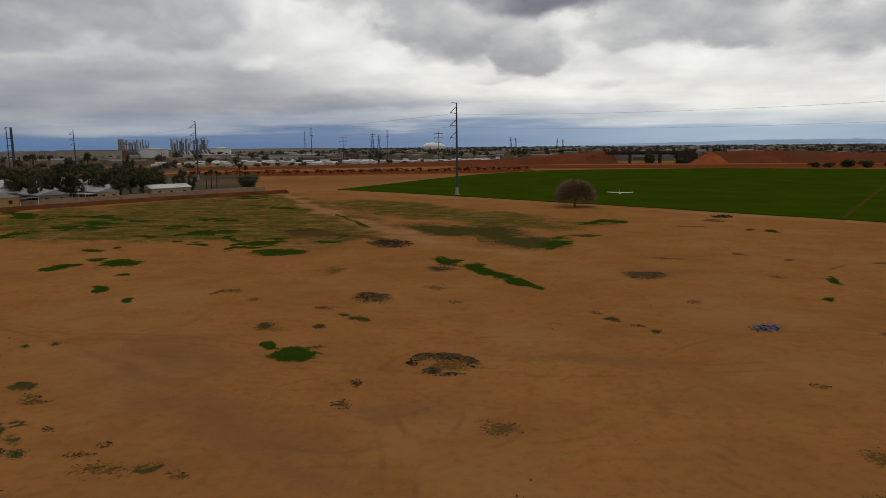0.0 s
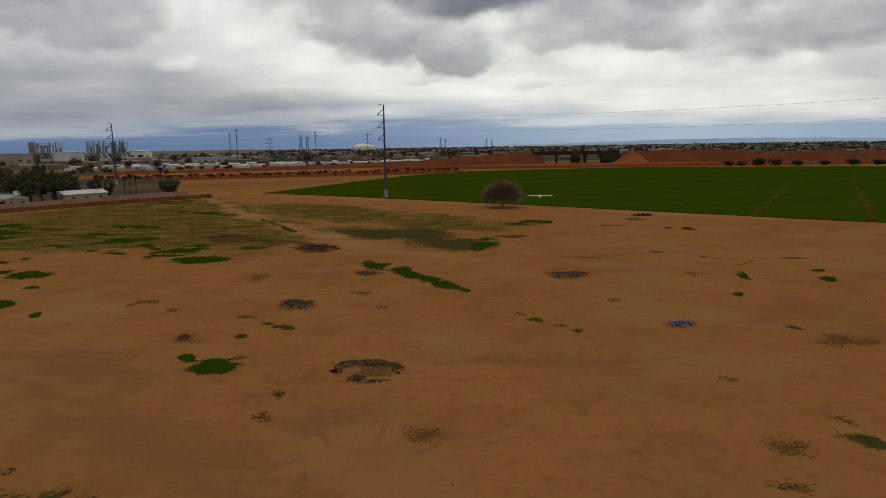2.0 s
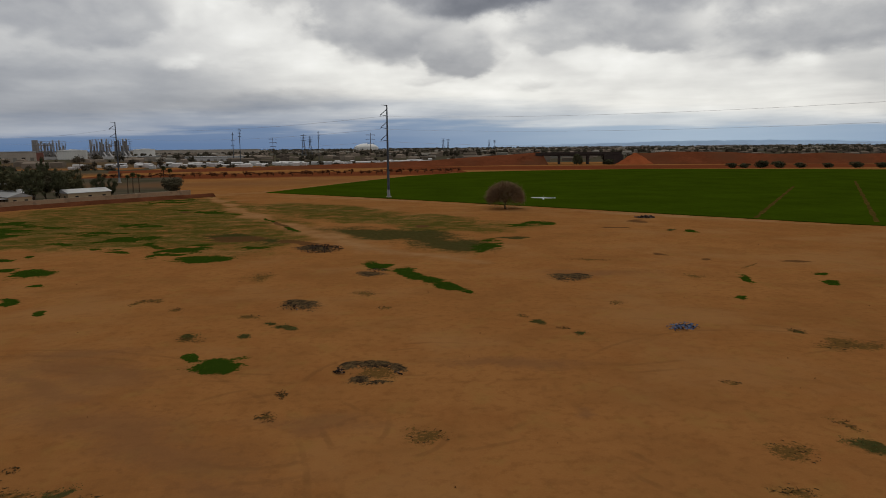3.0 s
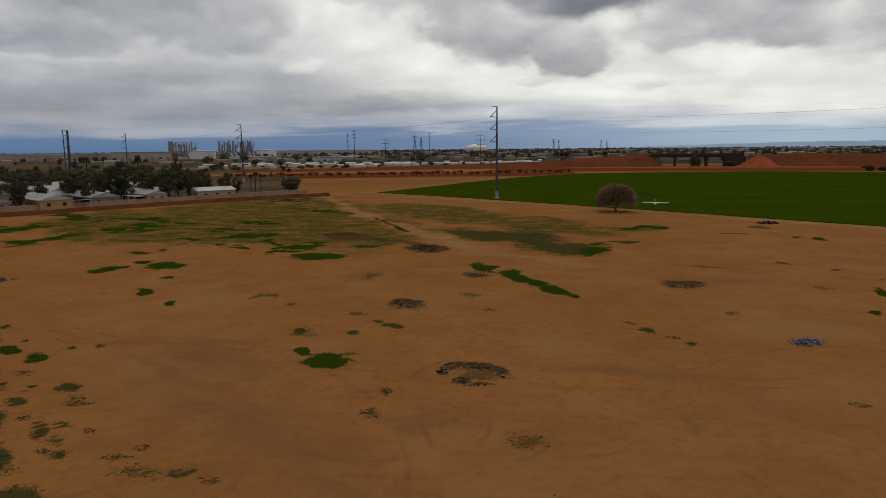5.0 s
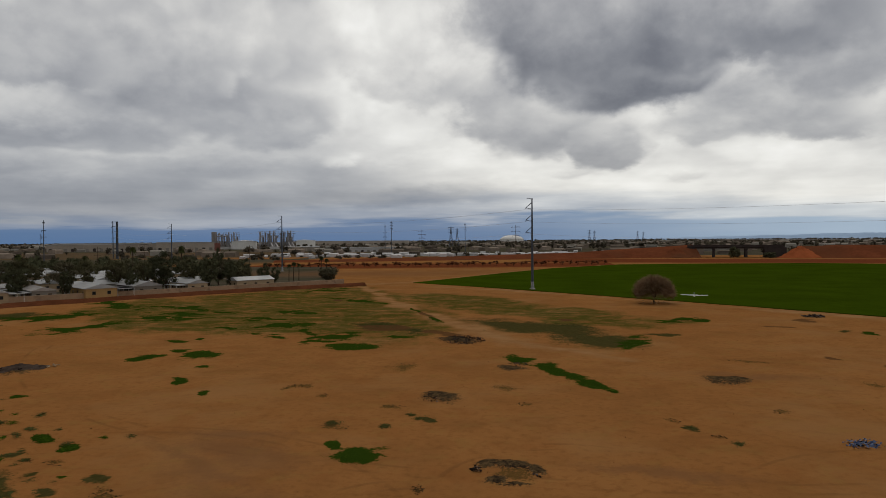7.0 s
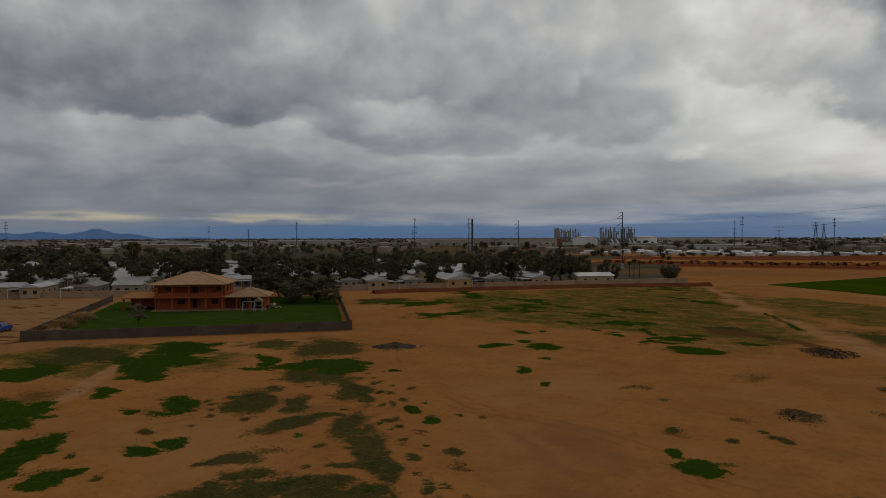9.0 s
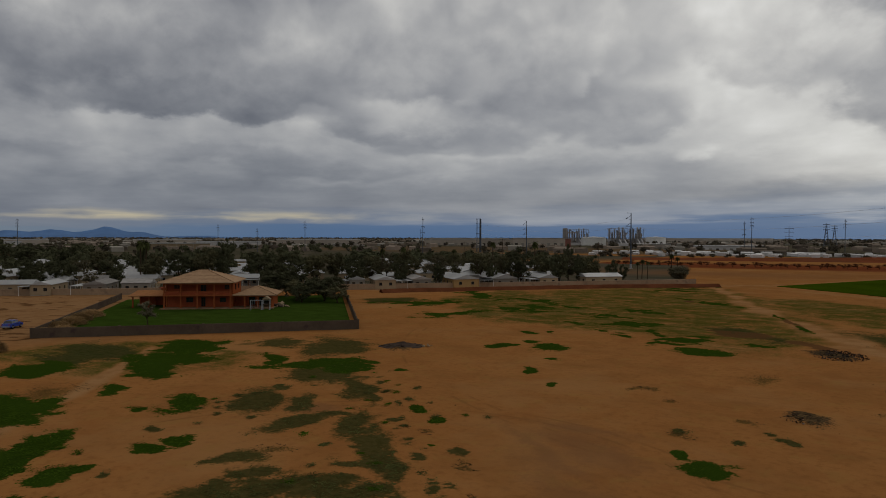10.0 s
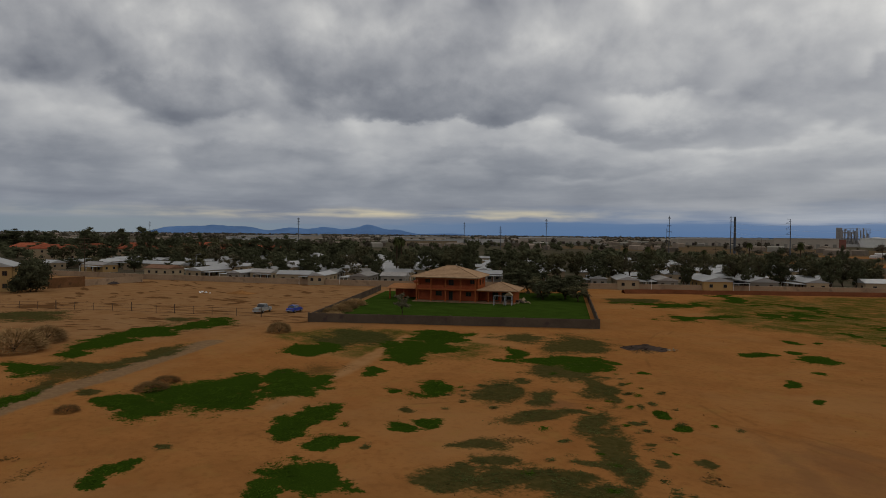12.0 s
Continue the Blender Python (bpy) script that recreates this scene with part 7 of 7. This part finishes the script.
def tank(x, y, r, h):
    t = thing("storage_tank", "large white cylindrical storage tank with a low cone roof", "tank", group="storage tanks", m=pose(x, y, 0))
    part("shell", tube((0, 0, -0.3), (0, 0, h), r, r, 40), M_WHITE, t)
    part("tank_roof", tube((0, 0, h + 0.01), (0, 0, h + r * 0.09), r + 0.3, 0.4, 40), M_ROOFW, t)
    part("wind_girder", tube((0, 0, h - 1.2), (0, 0, h - 0.8), r + 0.4, r + 0.4, 40), M_STEELL, t)
    part("stair", tube((r + 0.3, 0, 0), (0, -r - 0.3, h), 0.5, 0.5, 6), M_STEELL, t)


tank(-533, 1290, 24, 15.5)
tank(-474, 1492, 21, 16)


def hall(x, y, w, d, h, mat, label, bays=8, red=False):
    b = thing("warehouse", label, "warehouse", group="warehouses", m=pose(x, y, 0, 0, 0, facing(x, y)))
    part("wall", box(-w / 2, w / 2, 0, d, -0.3, h, 0.1), mat, b)
    part("roof", box(-w / 2 - 0.6, w / 2 + 0.6, -0.6, d + 0.6, h + 0.004, h + 0.9, 0.1), M_ROOFW, b)
    for i in range(bays):
        xx = -w / 2 + w * (i + 0.5) / bays
        part("roller_door", box(xx - w / bays * 0.22, xx + w / bays * 0.22, -0.15, -0.004, 0, h * 0.45), M_GREYW if i % 3 else M_DARKSHED, b)
        part("joint", box(xx + w / bays * 0.5 - 0.3, xx + w / bays * 0.5 - 0.05, -0.12, -0.004, 0, h), M_HALL, b)
    if red:
        part("red_end_wall", box(w / 2 + 0.01, w / 2 + 9, 1, d - 1, -0.3, h * 0.93), M_RED, b)


hall(-512, 1012, 84, 40, 14.2, M_HALL, "long tan warehouse with a pale flat roof", 8, True)
hall(-594, 1040, 78, 40, 12.0, M_HALL, "long tan warehouse with a pale flat roof")
hall(-720, 1090, 130, 50, 11.0, M_HALL, "long tan warehouse with a pale flat roof", 12)
hall(-1025, 1600, 220, 60, 12.0, M_HALL, "long tan warehouse with a pale flat roof", 16)
hall(-492, 1985, 340, 60, 13.0, M_HALL, "very long low tan warehouse on the skyline", 22)
hall(-205, 942, 84, 26, 5.2, M_PLANTL, "low pale metal shed with many bays", 10)
hall(-330, 1010, 60, 30, 6.0, M_HALL, "low tan metal shed beside a yard", 6)
hall(-900, 900, 150, 60, 10.0, M_HALL, "long tan warehouse with a pale flat roof", 12)
hall(-1150, 760, 120, 60, 9.0, M_HALL, "long tan warehouse with a pale flat roof", 10)
hall(-1280, 520, 160, 60, 9.0, M_HALL, "long tan warehouse with a pale flat roof", 10)
hall(-820, 640, 90, 40, 8.0, M_PLANTL, "low pale metal shed with many bays", 8)
hall(-1000, 380, 110, 40, 8.0, M_PLANTL, "low pale metal shed with many bays", 8)
hall(-760, 520, 70, 30, 7.0, M_CREAM, "low cream commercial building with a flat roof", 7)


def build_dome():
    d = thing("domed_arena", "large white shallow-domed arena on the skyline", "arena", m=pose(-41, 3500, 0))
    V, Fc = [], []
    rings, seg = 7, 40
    for i in range(rings + 1):
        f = i / rings
        for j in range(seg):
            a = 2 * math.pi * j / seg
            V.append((math.cos(a) * 57 * (1 - f ** 1.6 * 0.98), math.sin(a) * 57 * (1 - f ** 1.6 * 0.98), 16 + 18 * math.sin(f * math.pi / 2)))
    for i in range(rings):
        for j in range(seg):
            k = i * seg
            Fc.append((k + j, k + (j + 1) % seg, k + seg + (j + 1) % seg, k + seg + j))
    link_mesh("dome_shell", V, Fc, M_WHITE, d, smooth=True)
    part("drum", tube((0, 0, -1), (0, 0, 15.9), 58, 57.5, 40), M_WHITE, d)
    for j in range(20):
        a = 2 * math.pi * j / 20
        part("fin", box(math.cos(a) * 58.5 - 1.5, math.cos(a) * 58.5 + 1.5, math.sin(a) * 58.5 - 1.5, math.sin(a) * 58.5 + 1.5, -1, 16), M_WHITE, d)


build_dome()

# red-roofed houses behind the park
for i, (x, y, w) in enumerate(((-445, 45, 26), (-438, 88, 22), (-470, 70, 20), (-424, 110, 18), (-430, 140, 18), (-455, 120, 20), (-505, 100, 24), (-500, 40, 24), (-395, 160, 16), (-470, 165, 22), (-520, 150, 24))):
    block_house("tiled_house", "tan two-storey house with a red tiled roof", pose(x, y, 0, 0, 0, facing(x, y) + (i * 37 % 30 - 15)), w, 11, 6.0, 8.6, M_CREAM, M_TILERED, cols=5, storeys=2)


# yard of pale blocks and low sheds before the plant
def scatter_boxes(name, label, category, spots, mat):
    V, Fc = [], []
    for x, y, w, d, h, a in spots:
        c, s = math.cos(a), math.sin(a)
        i = len(V)
        for z in (-0.2, h):
            for u, v in ((-w / 2, -d / 2), (w / 2, -d / 2), (w / 2, d / 2), (-w / 2, d / 2)):
                V.append((x + u * c - v * s, y + u * s + v * c, z))
        # ridged top
        V += [(x - w / 2 * c, y - w / 2 * s, h * 1.28), (x + w / 2 * c, y + w / 2 * s, h * 1.28)]
        Fc += [(i, i + 1, i + 5, i + 4), (i + 1, i + 2, i + 6, i + 5), (i + 2, i + 3, i + 7, i + 6), (i + 3, i, i + 4, i + 7), (i + 4, i + 5, i + 9, i + 8), (i + 6, i + 7, i + 8, i + 9), (i + 5, i + 6, i + 9), (i + 7, i + 4, i + 8)]
    return tagged(link_mesh(name, V, Fc, mat), label, category, kind="stuff")


rng_t = np.random.default_rng(77)
scatter_boxes("storage_yard", "rows of pale stacked blocks, trailers and sheds", "storage yard",
              [(x, 690 + 0.10 * x + rng_t.normal() * 22, rng_t.uniform(3, 11), rng_t.uniform(3, 6), rng_t.uniform(1.6, 3.2), rng_t.normal() * 0.25) for x in np.linspace(-270, 60, 90)], M_PLANTL)


def town(n, r0, r1, a0, a1, test=None):
    """Random places in a sector, in rows like streets."""
    res = []
    while len(res) < n:
        a, r = radians(rng_t.uniform(a0, a1)), r0 + (r1 - r0) * rng_t.uniform() ** 0.8
        x, y = -math.sin(a) * r, math.cos(a) * r
        if test and not test(x, y):
            continue
        res.append((x, y))
    return res


def beyond(x, y):
    """Outside field, red soil, plant yard and park."""
    if x > -180 and x < 900 and y < 640 - 0.12 * max(0, x - 200):
        return False
    if -700 < x < -420 and 960 < y < 1400:
        return False
    return True


# broad carpet of far roofs and trees out to the horizon
low_houses = town(2600, 720, 4400, -50, 100, beyond)
scatter_boxes("far_houses", "low tan houses and sheds of a spread-out town", "town", [(x, y, rng_t.uniform(10, 26), rng_t.uniform(8, 14), rng_t.uniform(2.8, 5.0), rng_t.uniform(0, 3.14)) for x, y in low_houses], M_TOWNH)
pale = town(600, 750, 4200, -50, 100, beyond)
scatter_boxes("far_pale_roofs", "pale flat-roofed sheds of a spread-out town", "town", [(x, y, rng_t.uniform(8, 20 if math.hypot(x, y) < 1600 else 46), rng_t.uniform(8, 16), rng_t.uniform(2.6, 5.5), rng_t.normal() * 0.2 + math.atan2(y, x) - 1.57) for x, y in pale], M_TOWNW)


def far_trees(name, label, spots, mat, seed, many=0):
    """Ragged clumps of leaf sprays, one per tree, joined."""
    rng = np.random.default_rng(seed)
    V, Fc = [], []
    for x, y, h, w in spots:
        k = many or (60 if math.hypot(x, y) < 1300 else 14)
        sz = 0.09 if many else 0.10 if k > 30 else 0.13
        d = rng.normal(size=(k, 3))
        d /= np.linalg.norm(d, axis=1)[:, None]
        p = d * np.array([w / 2, w / 2, h * 0.42]) * rng.uniform(0.5, 1.0, (k, 1)) + np.array([x, y, h * 0.55])
        lump(V, Fc, rng, (x, y, h * 0.55), w * 0.36, h * 0.30)
        e1, e2 = rng.normal(size=(k, 3)) * w * sz, rng.normal(size=(k, 3)) * w * sz
        for q, a, b in zip(p, e1, e2):
            i = len(V)
            V += [tuple(q - a), tuple(q + b), tuple(q + a - 0.4 * b)]
            Fc.append((i, i + 1, i + 2))
        i = len(V)
        V += [(x - 0.25, y, 0), (x + 0.25, y, 0), (x, y, h * 0.5)]
        Fc.append((i, i + 1, i + 2))
    return tagged(link_mesh(name, V, Fc, mat), label, "trees", kind="stuff")


# town and horizon trees take the haze-paled leaf colour
far_trees("far_trees", "scattered dusty trees of a spread-out town in haze-paled colour", [(x, y, h, h * rng_t.uniform(0.7, 1.3)) for x, y in town(6000, 640, 4750, -50, 100, lambda x, y: beyond(x, y) and (math.hypot(x, y) > 1150 or rng_t.uniform() < 0.35)) for h in (rng_t.uniform(4, 10.5),)], M_TOWNT, 9)
far_trees("park_fringe_trees", "mixed trees in streets beyond the park", [(x, y, h, h * rng_t.uniform(0.7, 1.1)) for x, y in town(520, 420, 1000, 40, 98, lambda x, y: x < -330 and (math.degrees(math.atan2(-x, y)) > 62 or rng_t.uniform() < 0.25)) for h in (rng_t.uniform(5, 9.5),)], M_LEAF3, 10)
rng_deep = np.random.default_rng(91)
deep_trees = []
for i in range(len(wall_pts) - 1):
    a, b = wall_pts[i], wall_pts[i + 1]
    d = (b - a).normalized()
    out = Vector((d.y, -d.x))
    if out.dot(a) < 0:
        out = -out
    for _ in range(int((b - a).length * 0.5)):
        p = a.lerp(b, rng_deep.uniform()) + out * (85 + 150 * rng_deep.uniform())
        if p.y / max(1.0, -p.x) < 2.2:
            h = rng_deep.uniform(5.0, 9.5)
            deep_trees.append((p.x, p.y, h, h * rng_deep.uniform(0.7, 1.1)))
far_trees("horizon_trees", "thin line of trees along the horizon", [(x, y, h, h * rng_t.uniform(1.0, 2.2)) for x, y in town(2400, 3700, 4850, -50, 100) for h in (rng_t.uniform(5, 10.5),)], M_TOWNT, 16)
far_trees("deep_park_trees", "mixed dusty trees between rows of mobile homes", deep_trees, M_LEAF3, 15, 150)
far_trees("roadside_scrub", "dry scrub before a storage yard", [(x, y, h, h * 2.2) for x, y in town(90, 600, 760, 0, 32) for h in (rng_t.uniform(1.5, 3.5),)], M_TOWNT, 12)


# ---------------------------------------------------------------- mountains on the horizon
def mountains(name, az0, az1, r, peaks, mat, label, seed):
    """A far range: ridge height in metres by direction, given as hills (direction, height, width)."""
    V, Fc = [], []
    k = 160
    for i in range(k + 1):
        az = az0 + (az1 - az0) * i / k
        h = sum(ph * math.exp(-((az - pa) / pw) ** 2) for pa, ph, pw in peaks)
        f = min(1.0, i / 12, (k - i) / 12)
        h = (h * (0.9 + 0.25 * float(value_noise(np.array([az * 1.3]), np.array([0.5]), seed)[0])) + 5 * float(value_noise(np.array([az * 5.0]), np.array([1.5]), seed)[0])) * f
        a = radians(az)
        for rr, z in ((r - 250, -2.0), (r - 90, h * 0.55), (r, h), (r + 150, -2.0)):
            V.append((-math.sin(a) * rr, math.cos(a) * rr, z))
    for i in range(k):
        for j in range(3):
            Fc.append((i * 4 + j, (i + 1) * 4 + j, (i + 1) * 4 + j + 1, i * 4 + j + 1))
    return tagged(link_mesh(name, V, Fc, mat, smooth=True), label, "mountains", kind="structure")


# their haze is painted: it lies in the blue material colours
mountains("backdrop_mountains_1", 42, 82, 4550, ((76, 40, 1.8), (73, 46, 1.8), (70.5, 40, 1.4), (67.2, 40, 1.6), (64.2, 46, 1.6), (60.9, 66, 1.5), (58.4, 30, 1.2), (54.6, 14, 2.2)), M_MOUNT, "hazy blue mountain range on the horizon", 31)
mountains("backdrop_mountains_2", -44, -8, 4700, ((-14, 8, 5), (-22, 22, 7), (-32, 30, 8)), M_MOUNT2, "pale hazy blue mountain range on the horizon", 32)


# ---------------------------------------------------------------- weeds, twigs and scraps on the soil
def tufts(name, label, s, mat, density, height, seed, cap=5000):
    """A mat of weeds: little bunches of blades inside one oval of ground cover."""
    rng = np.random.default_rng(seed)
    _, cx, cy, a, b, t = s
    n = int(min(cap, max(30, math.pi * a * b * density)))
    u, v = rng.uniform(-1.25, 1.25, n * 2), rng.uniform(-1.25, 1.25, n * 2)
    x, y = cx + u * a * math.cos(t) - v * b * math.sin(t), cy + u * a * math.sin(t) + v * b * math.cos(t)
    keep = oval(x, y, s) + 0.9 * (value_noise(x * 0.9, y * 0.9, 6) - 0.5) + 0.35 * (rng.uniform(size=len(x)) - 0.5) > 0.34
    x, y = x[keep][:n], y[keep][:n]
    V, Fc = [], []
    for px_, py in zip(x, y):
        for _ in range(4):
            h, w, g = height * rng.uniform(0.3, 1.3), rng.uniform(0.035, 0.09), rng.uniform(0, 6.28)
            dx, dy = math.cos(g) * w, math.sin(g) * w
            ox, oy = rng.normal() * 0.2, rng.normal() * 0.2
            i = len(V)
            V += [(px_ + ox - dx, py + oy - dy, 0.0), (px_ + ox + dx, py + oy + dy, 0.0), (px_ + ox - dy * 1.6, py + oy + dx * 1.6, h)]
            Fc.append((i, i + 1, i + 2))
    if V:
        tagged(link_mesh(name, V, Fc, mat), label, "weeds", group="weed patches", kind="stuff")


for i, s in enumerate(SPOTS):
    far = math.hypot(s[1], s[2])
    if s[0] == "lush":
        tufts("weed_patch", "patch of low bright-green weeds on bare soil", s, M_LUSH, 11 if far < 80 else 4, 0.028, 900 + i)
    elif s[0] == "olive":
        tufts("weed_patch", "patch of dull olive weeds on bare soil", s, M_OLIVE, 6 if far < 80 else 2, 0.03, 900 + i)


def sticks(name, label, kinds, mat, per, seed):
    """Loose dead stalks and crumbs lying on the soil."""
    rng = np.random.default_rng(seed)
    V, Fc = [], []
    for s in SPOTS:
        if s[0] not in kinds:
            continue
        _, cx, cy, a, b, t = s
        for _ in range(int(min(420, max(25, a * b * per)))):
            r, g = rng.uniform() ** 0.5, rng.uniform(0, 6.28)
            u, v = r * math.cos(g) * a, r * math.sin(g) * b
            x, y = cx + u * math.cos(t) - v * math.sin(t), cy + u * math.sin(t) + v * math.cos(t)
            ln, g2, w = rng.uniform(0.03, 0.17), rng.uniform(0, 3.14), rng.uniform(0.012, 0.04)
            c, d = math.cos(g2), math.sin(g2)
            z = rng.uniform(0.02, 0.06)
            i = len(V)
            V += [(x - c * ln, y - d * ln, 0.0), (x + c * ln, y + d * ln, 0.0), (x + c * ln * 0.4 - d * w, y + d * ln * 0.4 + c * w, z), (x - c * ln * 0.6 + d * w, y - d * ln * 0.6 - c * w, z * 0.8)]
            Fc += [(i, i + 1, i + 2), (i, i + 2, i + 3), (i + 1, i, i + 3)]
    tagged(link_mesh(name, V, Fc, mat), label, "dead weeds", kind="stuff")


sticks("dead_stalks", "dark dead weed stalks scattered on bare soil", ("twig",), M_DRYGRASS, 7.0, 51)


def heap_of_bits(name, label, x, y, a, b, turn, count, height, mats, seed, size=(0.15, 0.55), ring=0.0, group=""):
    """A low heap of burnt or broken bits; each material's bits are one part."""
    rng = np.random.default_rng(seed)
    t = thing(name, label, "debris", group=group, m=pose(x, y, 0, 0, 0, turn))
    for k, (part_name, m, share) in enumerate(mats):
        V, Fc = [], []
        for _ in range(int(count * share)):
            r = rng.uniform(ring, 1.0) ** 0.7
            g = rng.uniform(-0.3, 3.5) if ring else rng.uniform(0, 6.28)
            px_, py = r * math.cos(g) * a, r * math.sin(g) * b
            s = rng.uniform(*size)
            sx, sy, sz = s * rng.uniform(0.5, 1.3), s * rng.uniform(0.2, 0.8), s * rng.uniform(0.15, 0.5)
            z = height * (1 - r) * rng.uniform(0.2, 1.0) + sz * 0.4
            R = Euler((rng.normal() * 0.35, rng.normal() * 0.35, rng.uniform(0, 6.28))).to_matrix()
            i = len(V)
            for dz in (-1, 1):
                for dx, dy in ((-1, -1), (1, -1), (1, 1), (-1, 1)):
                    q = R @ Vector((dx * sx * rng.uniform(0.4, 0.6), dy * sy * rng.uniform(0.4, 0.6), dz * sz * 0.5))
                    V.append((px_ + q.x, py + q.y, max(0.0, z + q.z)))
            Fc += [(i + 3, i + 2, i + 1, i), (i + 4, i + 5, i + 6, i + 7), (i, i + 1, i + 5, i + 4), (i + 1, i + 2, i + 6, i + 5), (i + 2, i + 3, i + 7, i + 6), (i + 3, i, i + 4, i + 7)]
        tagged(link_mesh(part_name, V, Fc, m, t), kind="stuff")
    return t


CHAR = (("char", M_ASH, 0.8), ("scrap", M_SCRAP, 0.2))
heap_of_bits("burnt_ring", "broken ring of charred wood and ash on soil", -0.1, 49.4, 2.7, 1.9, -10, 150, 0.10, CHAR, 61, (0.06, 0.26), ring=0.6)
heap_of_bits("ash_heap", "low dark heap of ash and char on soil", -8.0, 71.7, 2.0, 1.8, 0, 120, 0.25, CHAR, 62, (0.06, 0.2))
heap_of_bits("ash_heap", "low dark heap of ash and char on soil", 0.6, 92.0, 1.5, 1.2, 0, 60, 0.2, CHAR, 63, (0.06, 0.2))
heap_of_bits("ash_heap", "low dark heap of ash and char on soil", 25.0, 83.0, 2.4, 1.5, 0, 80, 0.15, CHAR, 64, (0.06, 0.22))
heap_of_bits("rubbish_heap", "spread heap of grey-brown broken rubbish", -8.6, 113.5, 3.6, 5.0, 10, 700, 0.35, (("rubble", M_SCRAP, 0.75), ("char", M_ASH, 0.25)), 65, (0.08, 0.26))
heap_of_bits("rubbish_heap", "dark burnt heap with pale scraps at its side", -64.8, 83.6, 2.9, 2.2, 40, 260, 0.5, (("char", M_ASH, 0.8), ("rubble", M_SCRAP, 0.2)), 66, (0.15, 0.5))
heap_of_bits("litter", "a few pale plastic scraps beside a burnt heap", -61.8, 86.2, 1.2, 0.9, 40, 12, 0.2, (("scrap", M_CREAM, 1.0),), 67, (0.12, 0.36))
heap_of_bits("rubbish_heap", "clutter of pale boxes and tools by a porch", -125.3, 113.3, 1.8, 1.4, 41, 40, 1.3, (("scrap", M_SCRAP, 0.75), ("pale_scrap", M_CREAM, 0.25)), 68, (0.4, 1.0))
heap_of_bits("rubbish_heap", "loose heap of brown debris on soil", 61.5, 150.5, 2.4, 2.0, 0, 60, 0.3, (("rubble", M_SCRAP, 0.7), ("char", M_ASH, 0.3)), 69, (0.2, 0.7))
heap_of_bits("litter", "a few pale scraps lying on bare soil", -190, 57, 4.0, 2.0, 30, 6, 0.1, (("scrap", M_WHITE, 1.0),), 70, (0.4, 1.0))


def clods(n, seed):
    """Loose clods and stones on the bare soil near the camera's ground."""
    rng = np.random.default_rng(seed)
    V, Fc = [], []
    for _ in range(n):
        x, y = rng.uniform(-95, 70), rng.uniform(22, 130)
        s = rng.uniform(0.03, 0.09)
        i = len(V)
        V += [(x + s * rng.uniform(0.6, 1.2), y, -0.03), (x - s * 0.5, y + s * 0.9, -0.03), (x - s * 0.6, y - s * rng.uniform(0.6, 1.0), -0.03), (x + s * 0.2 * rng.normal(), y + s * 0.2 * rng.normal(), s * rng.uniform(0.5, 1.0) + 0.03)]
        Fc += [(i, i + 1, i + 3), (i + 1, i + 2, i + 3), (i + 2, i, i + 3)]
    tagged(link_mesh("soil_clods", V, Fc, M_CLOD), "small clods and stones scattered on bare soil", "clods", kind="stuff")


clods(130, 90)


def build_tarp():
    rng = np.random.default_rng(80)
    V, Fc = [], []
    n = 22
    for j in range(n):
        for i in range(n):
            u, v = i / (n - 1) - 0.5, j / (n - 1) - 0.5
            V.append((u * 3.4 + rng.normal() * 0.06, v * 2.6 + rng.normal() * 0.06, 0.07 + 0.10 * rng.uniform() + 0.09 * math.sin(u * 17 + v * 6)))
    for j in range(n - 1):
        for i in range(n - 1):
            u, v = i / (n - 1) - 0.5, j / (n - 1) - 0.5
            if (u * 2) ** 2 + (v * 2) ** 2 + 0.45 * rng.normal() < 0.42:
                Fc.append((j * n + i, j * n + i + 1, (j + 1) * n + i + 1, (j + 1) * n + i))
    ob = link_mesh("tarp", V, Fc, M_TARP)
    ob.matrix_basis = pose(28.0, 58.2, 0, 0, 0, 25)
    tagged(ob, "torn crumpled blue plastic tarp on soil", "tarp")


build_tarp()


# ---------------------------------------------------------------- model glider in the air
def build_glider():
    p = thing("model_glider", "white foam radio-controlled glider in level flight", "model aircraft", m=pose(15.0, 58.2, 11.9, 0, 1, -12))
    bm = bmesh.new()
    for s in (-1, 1):
        pts = [(0, -0.14, 0.06), (0, 0.16, 0.06), (s * 0.7, -0.10, 0.07), (s * 0.7, 0.12, 0.07), (s * 1.05, -0.05, 0.085), (s * 1.05, 0.09, 0.085)]
        pts += [(x, y, z + 0.035) for x, y, z in pts]
        poly_mesh(bm, pts, [(0, 2, 3, 1), (2, 4, 5, 3), (6, 7, 9, 8), (8, 9, 11, 10), (0, 6, 8, 2), (2, 8, 10, 4), (1, 3, 9, 7), (3, 5, 11, 9), (4, 10, 11, 5)])
    bmesh.ops.recalc_face_normals(bm, faces=bm.faces)
    part("wing", bm, M_FOAM, p)
    bm = bmesh.new()
    add_tube(bm, (0, -0.55, 0.0), (0, -0.25, 0.02), 0.02, 0.075, 10)
    add_tube(bm, (0, -0.25, 0.02), (0, 0.25, 0.02), 0.075, 0.06, 10)
    add_tube(bm, (0, 0.25, 0.02), (0, 0.95, 0.03), 0.06, 0.02, 10)
    part("fuselage", bm, M_FOAM, p)
    part("tailplane", box(-0.3, 0.3, 0.8, 0.96, 0.03, 0.05), M_FOAM, p)
    part("fin", box(-0.012, 0.012, 0.78, 0.98, 0.03, 0.26), M_FOAM, p)
    part("canopy", tube((0, -0.28, 0.08), (0, -0.02, 0.09), 0.045, 0.03, 8), M_GLASS, p)


build_glider()
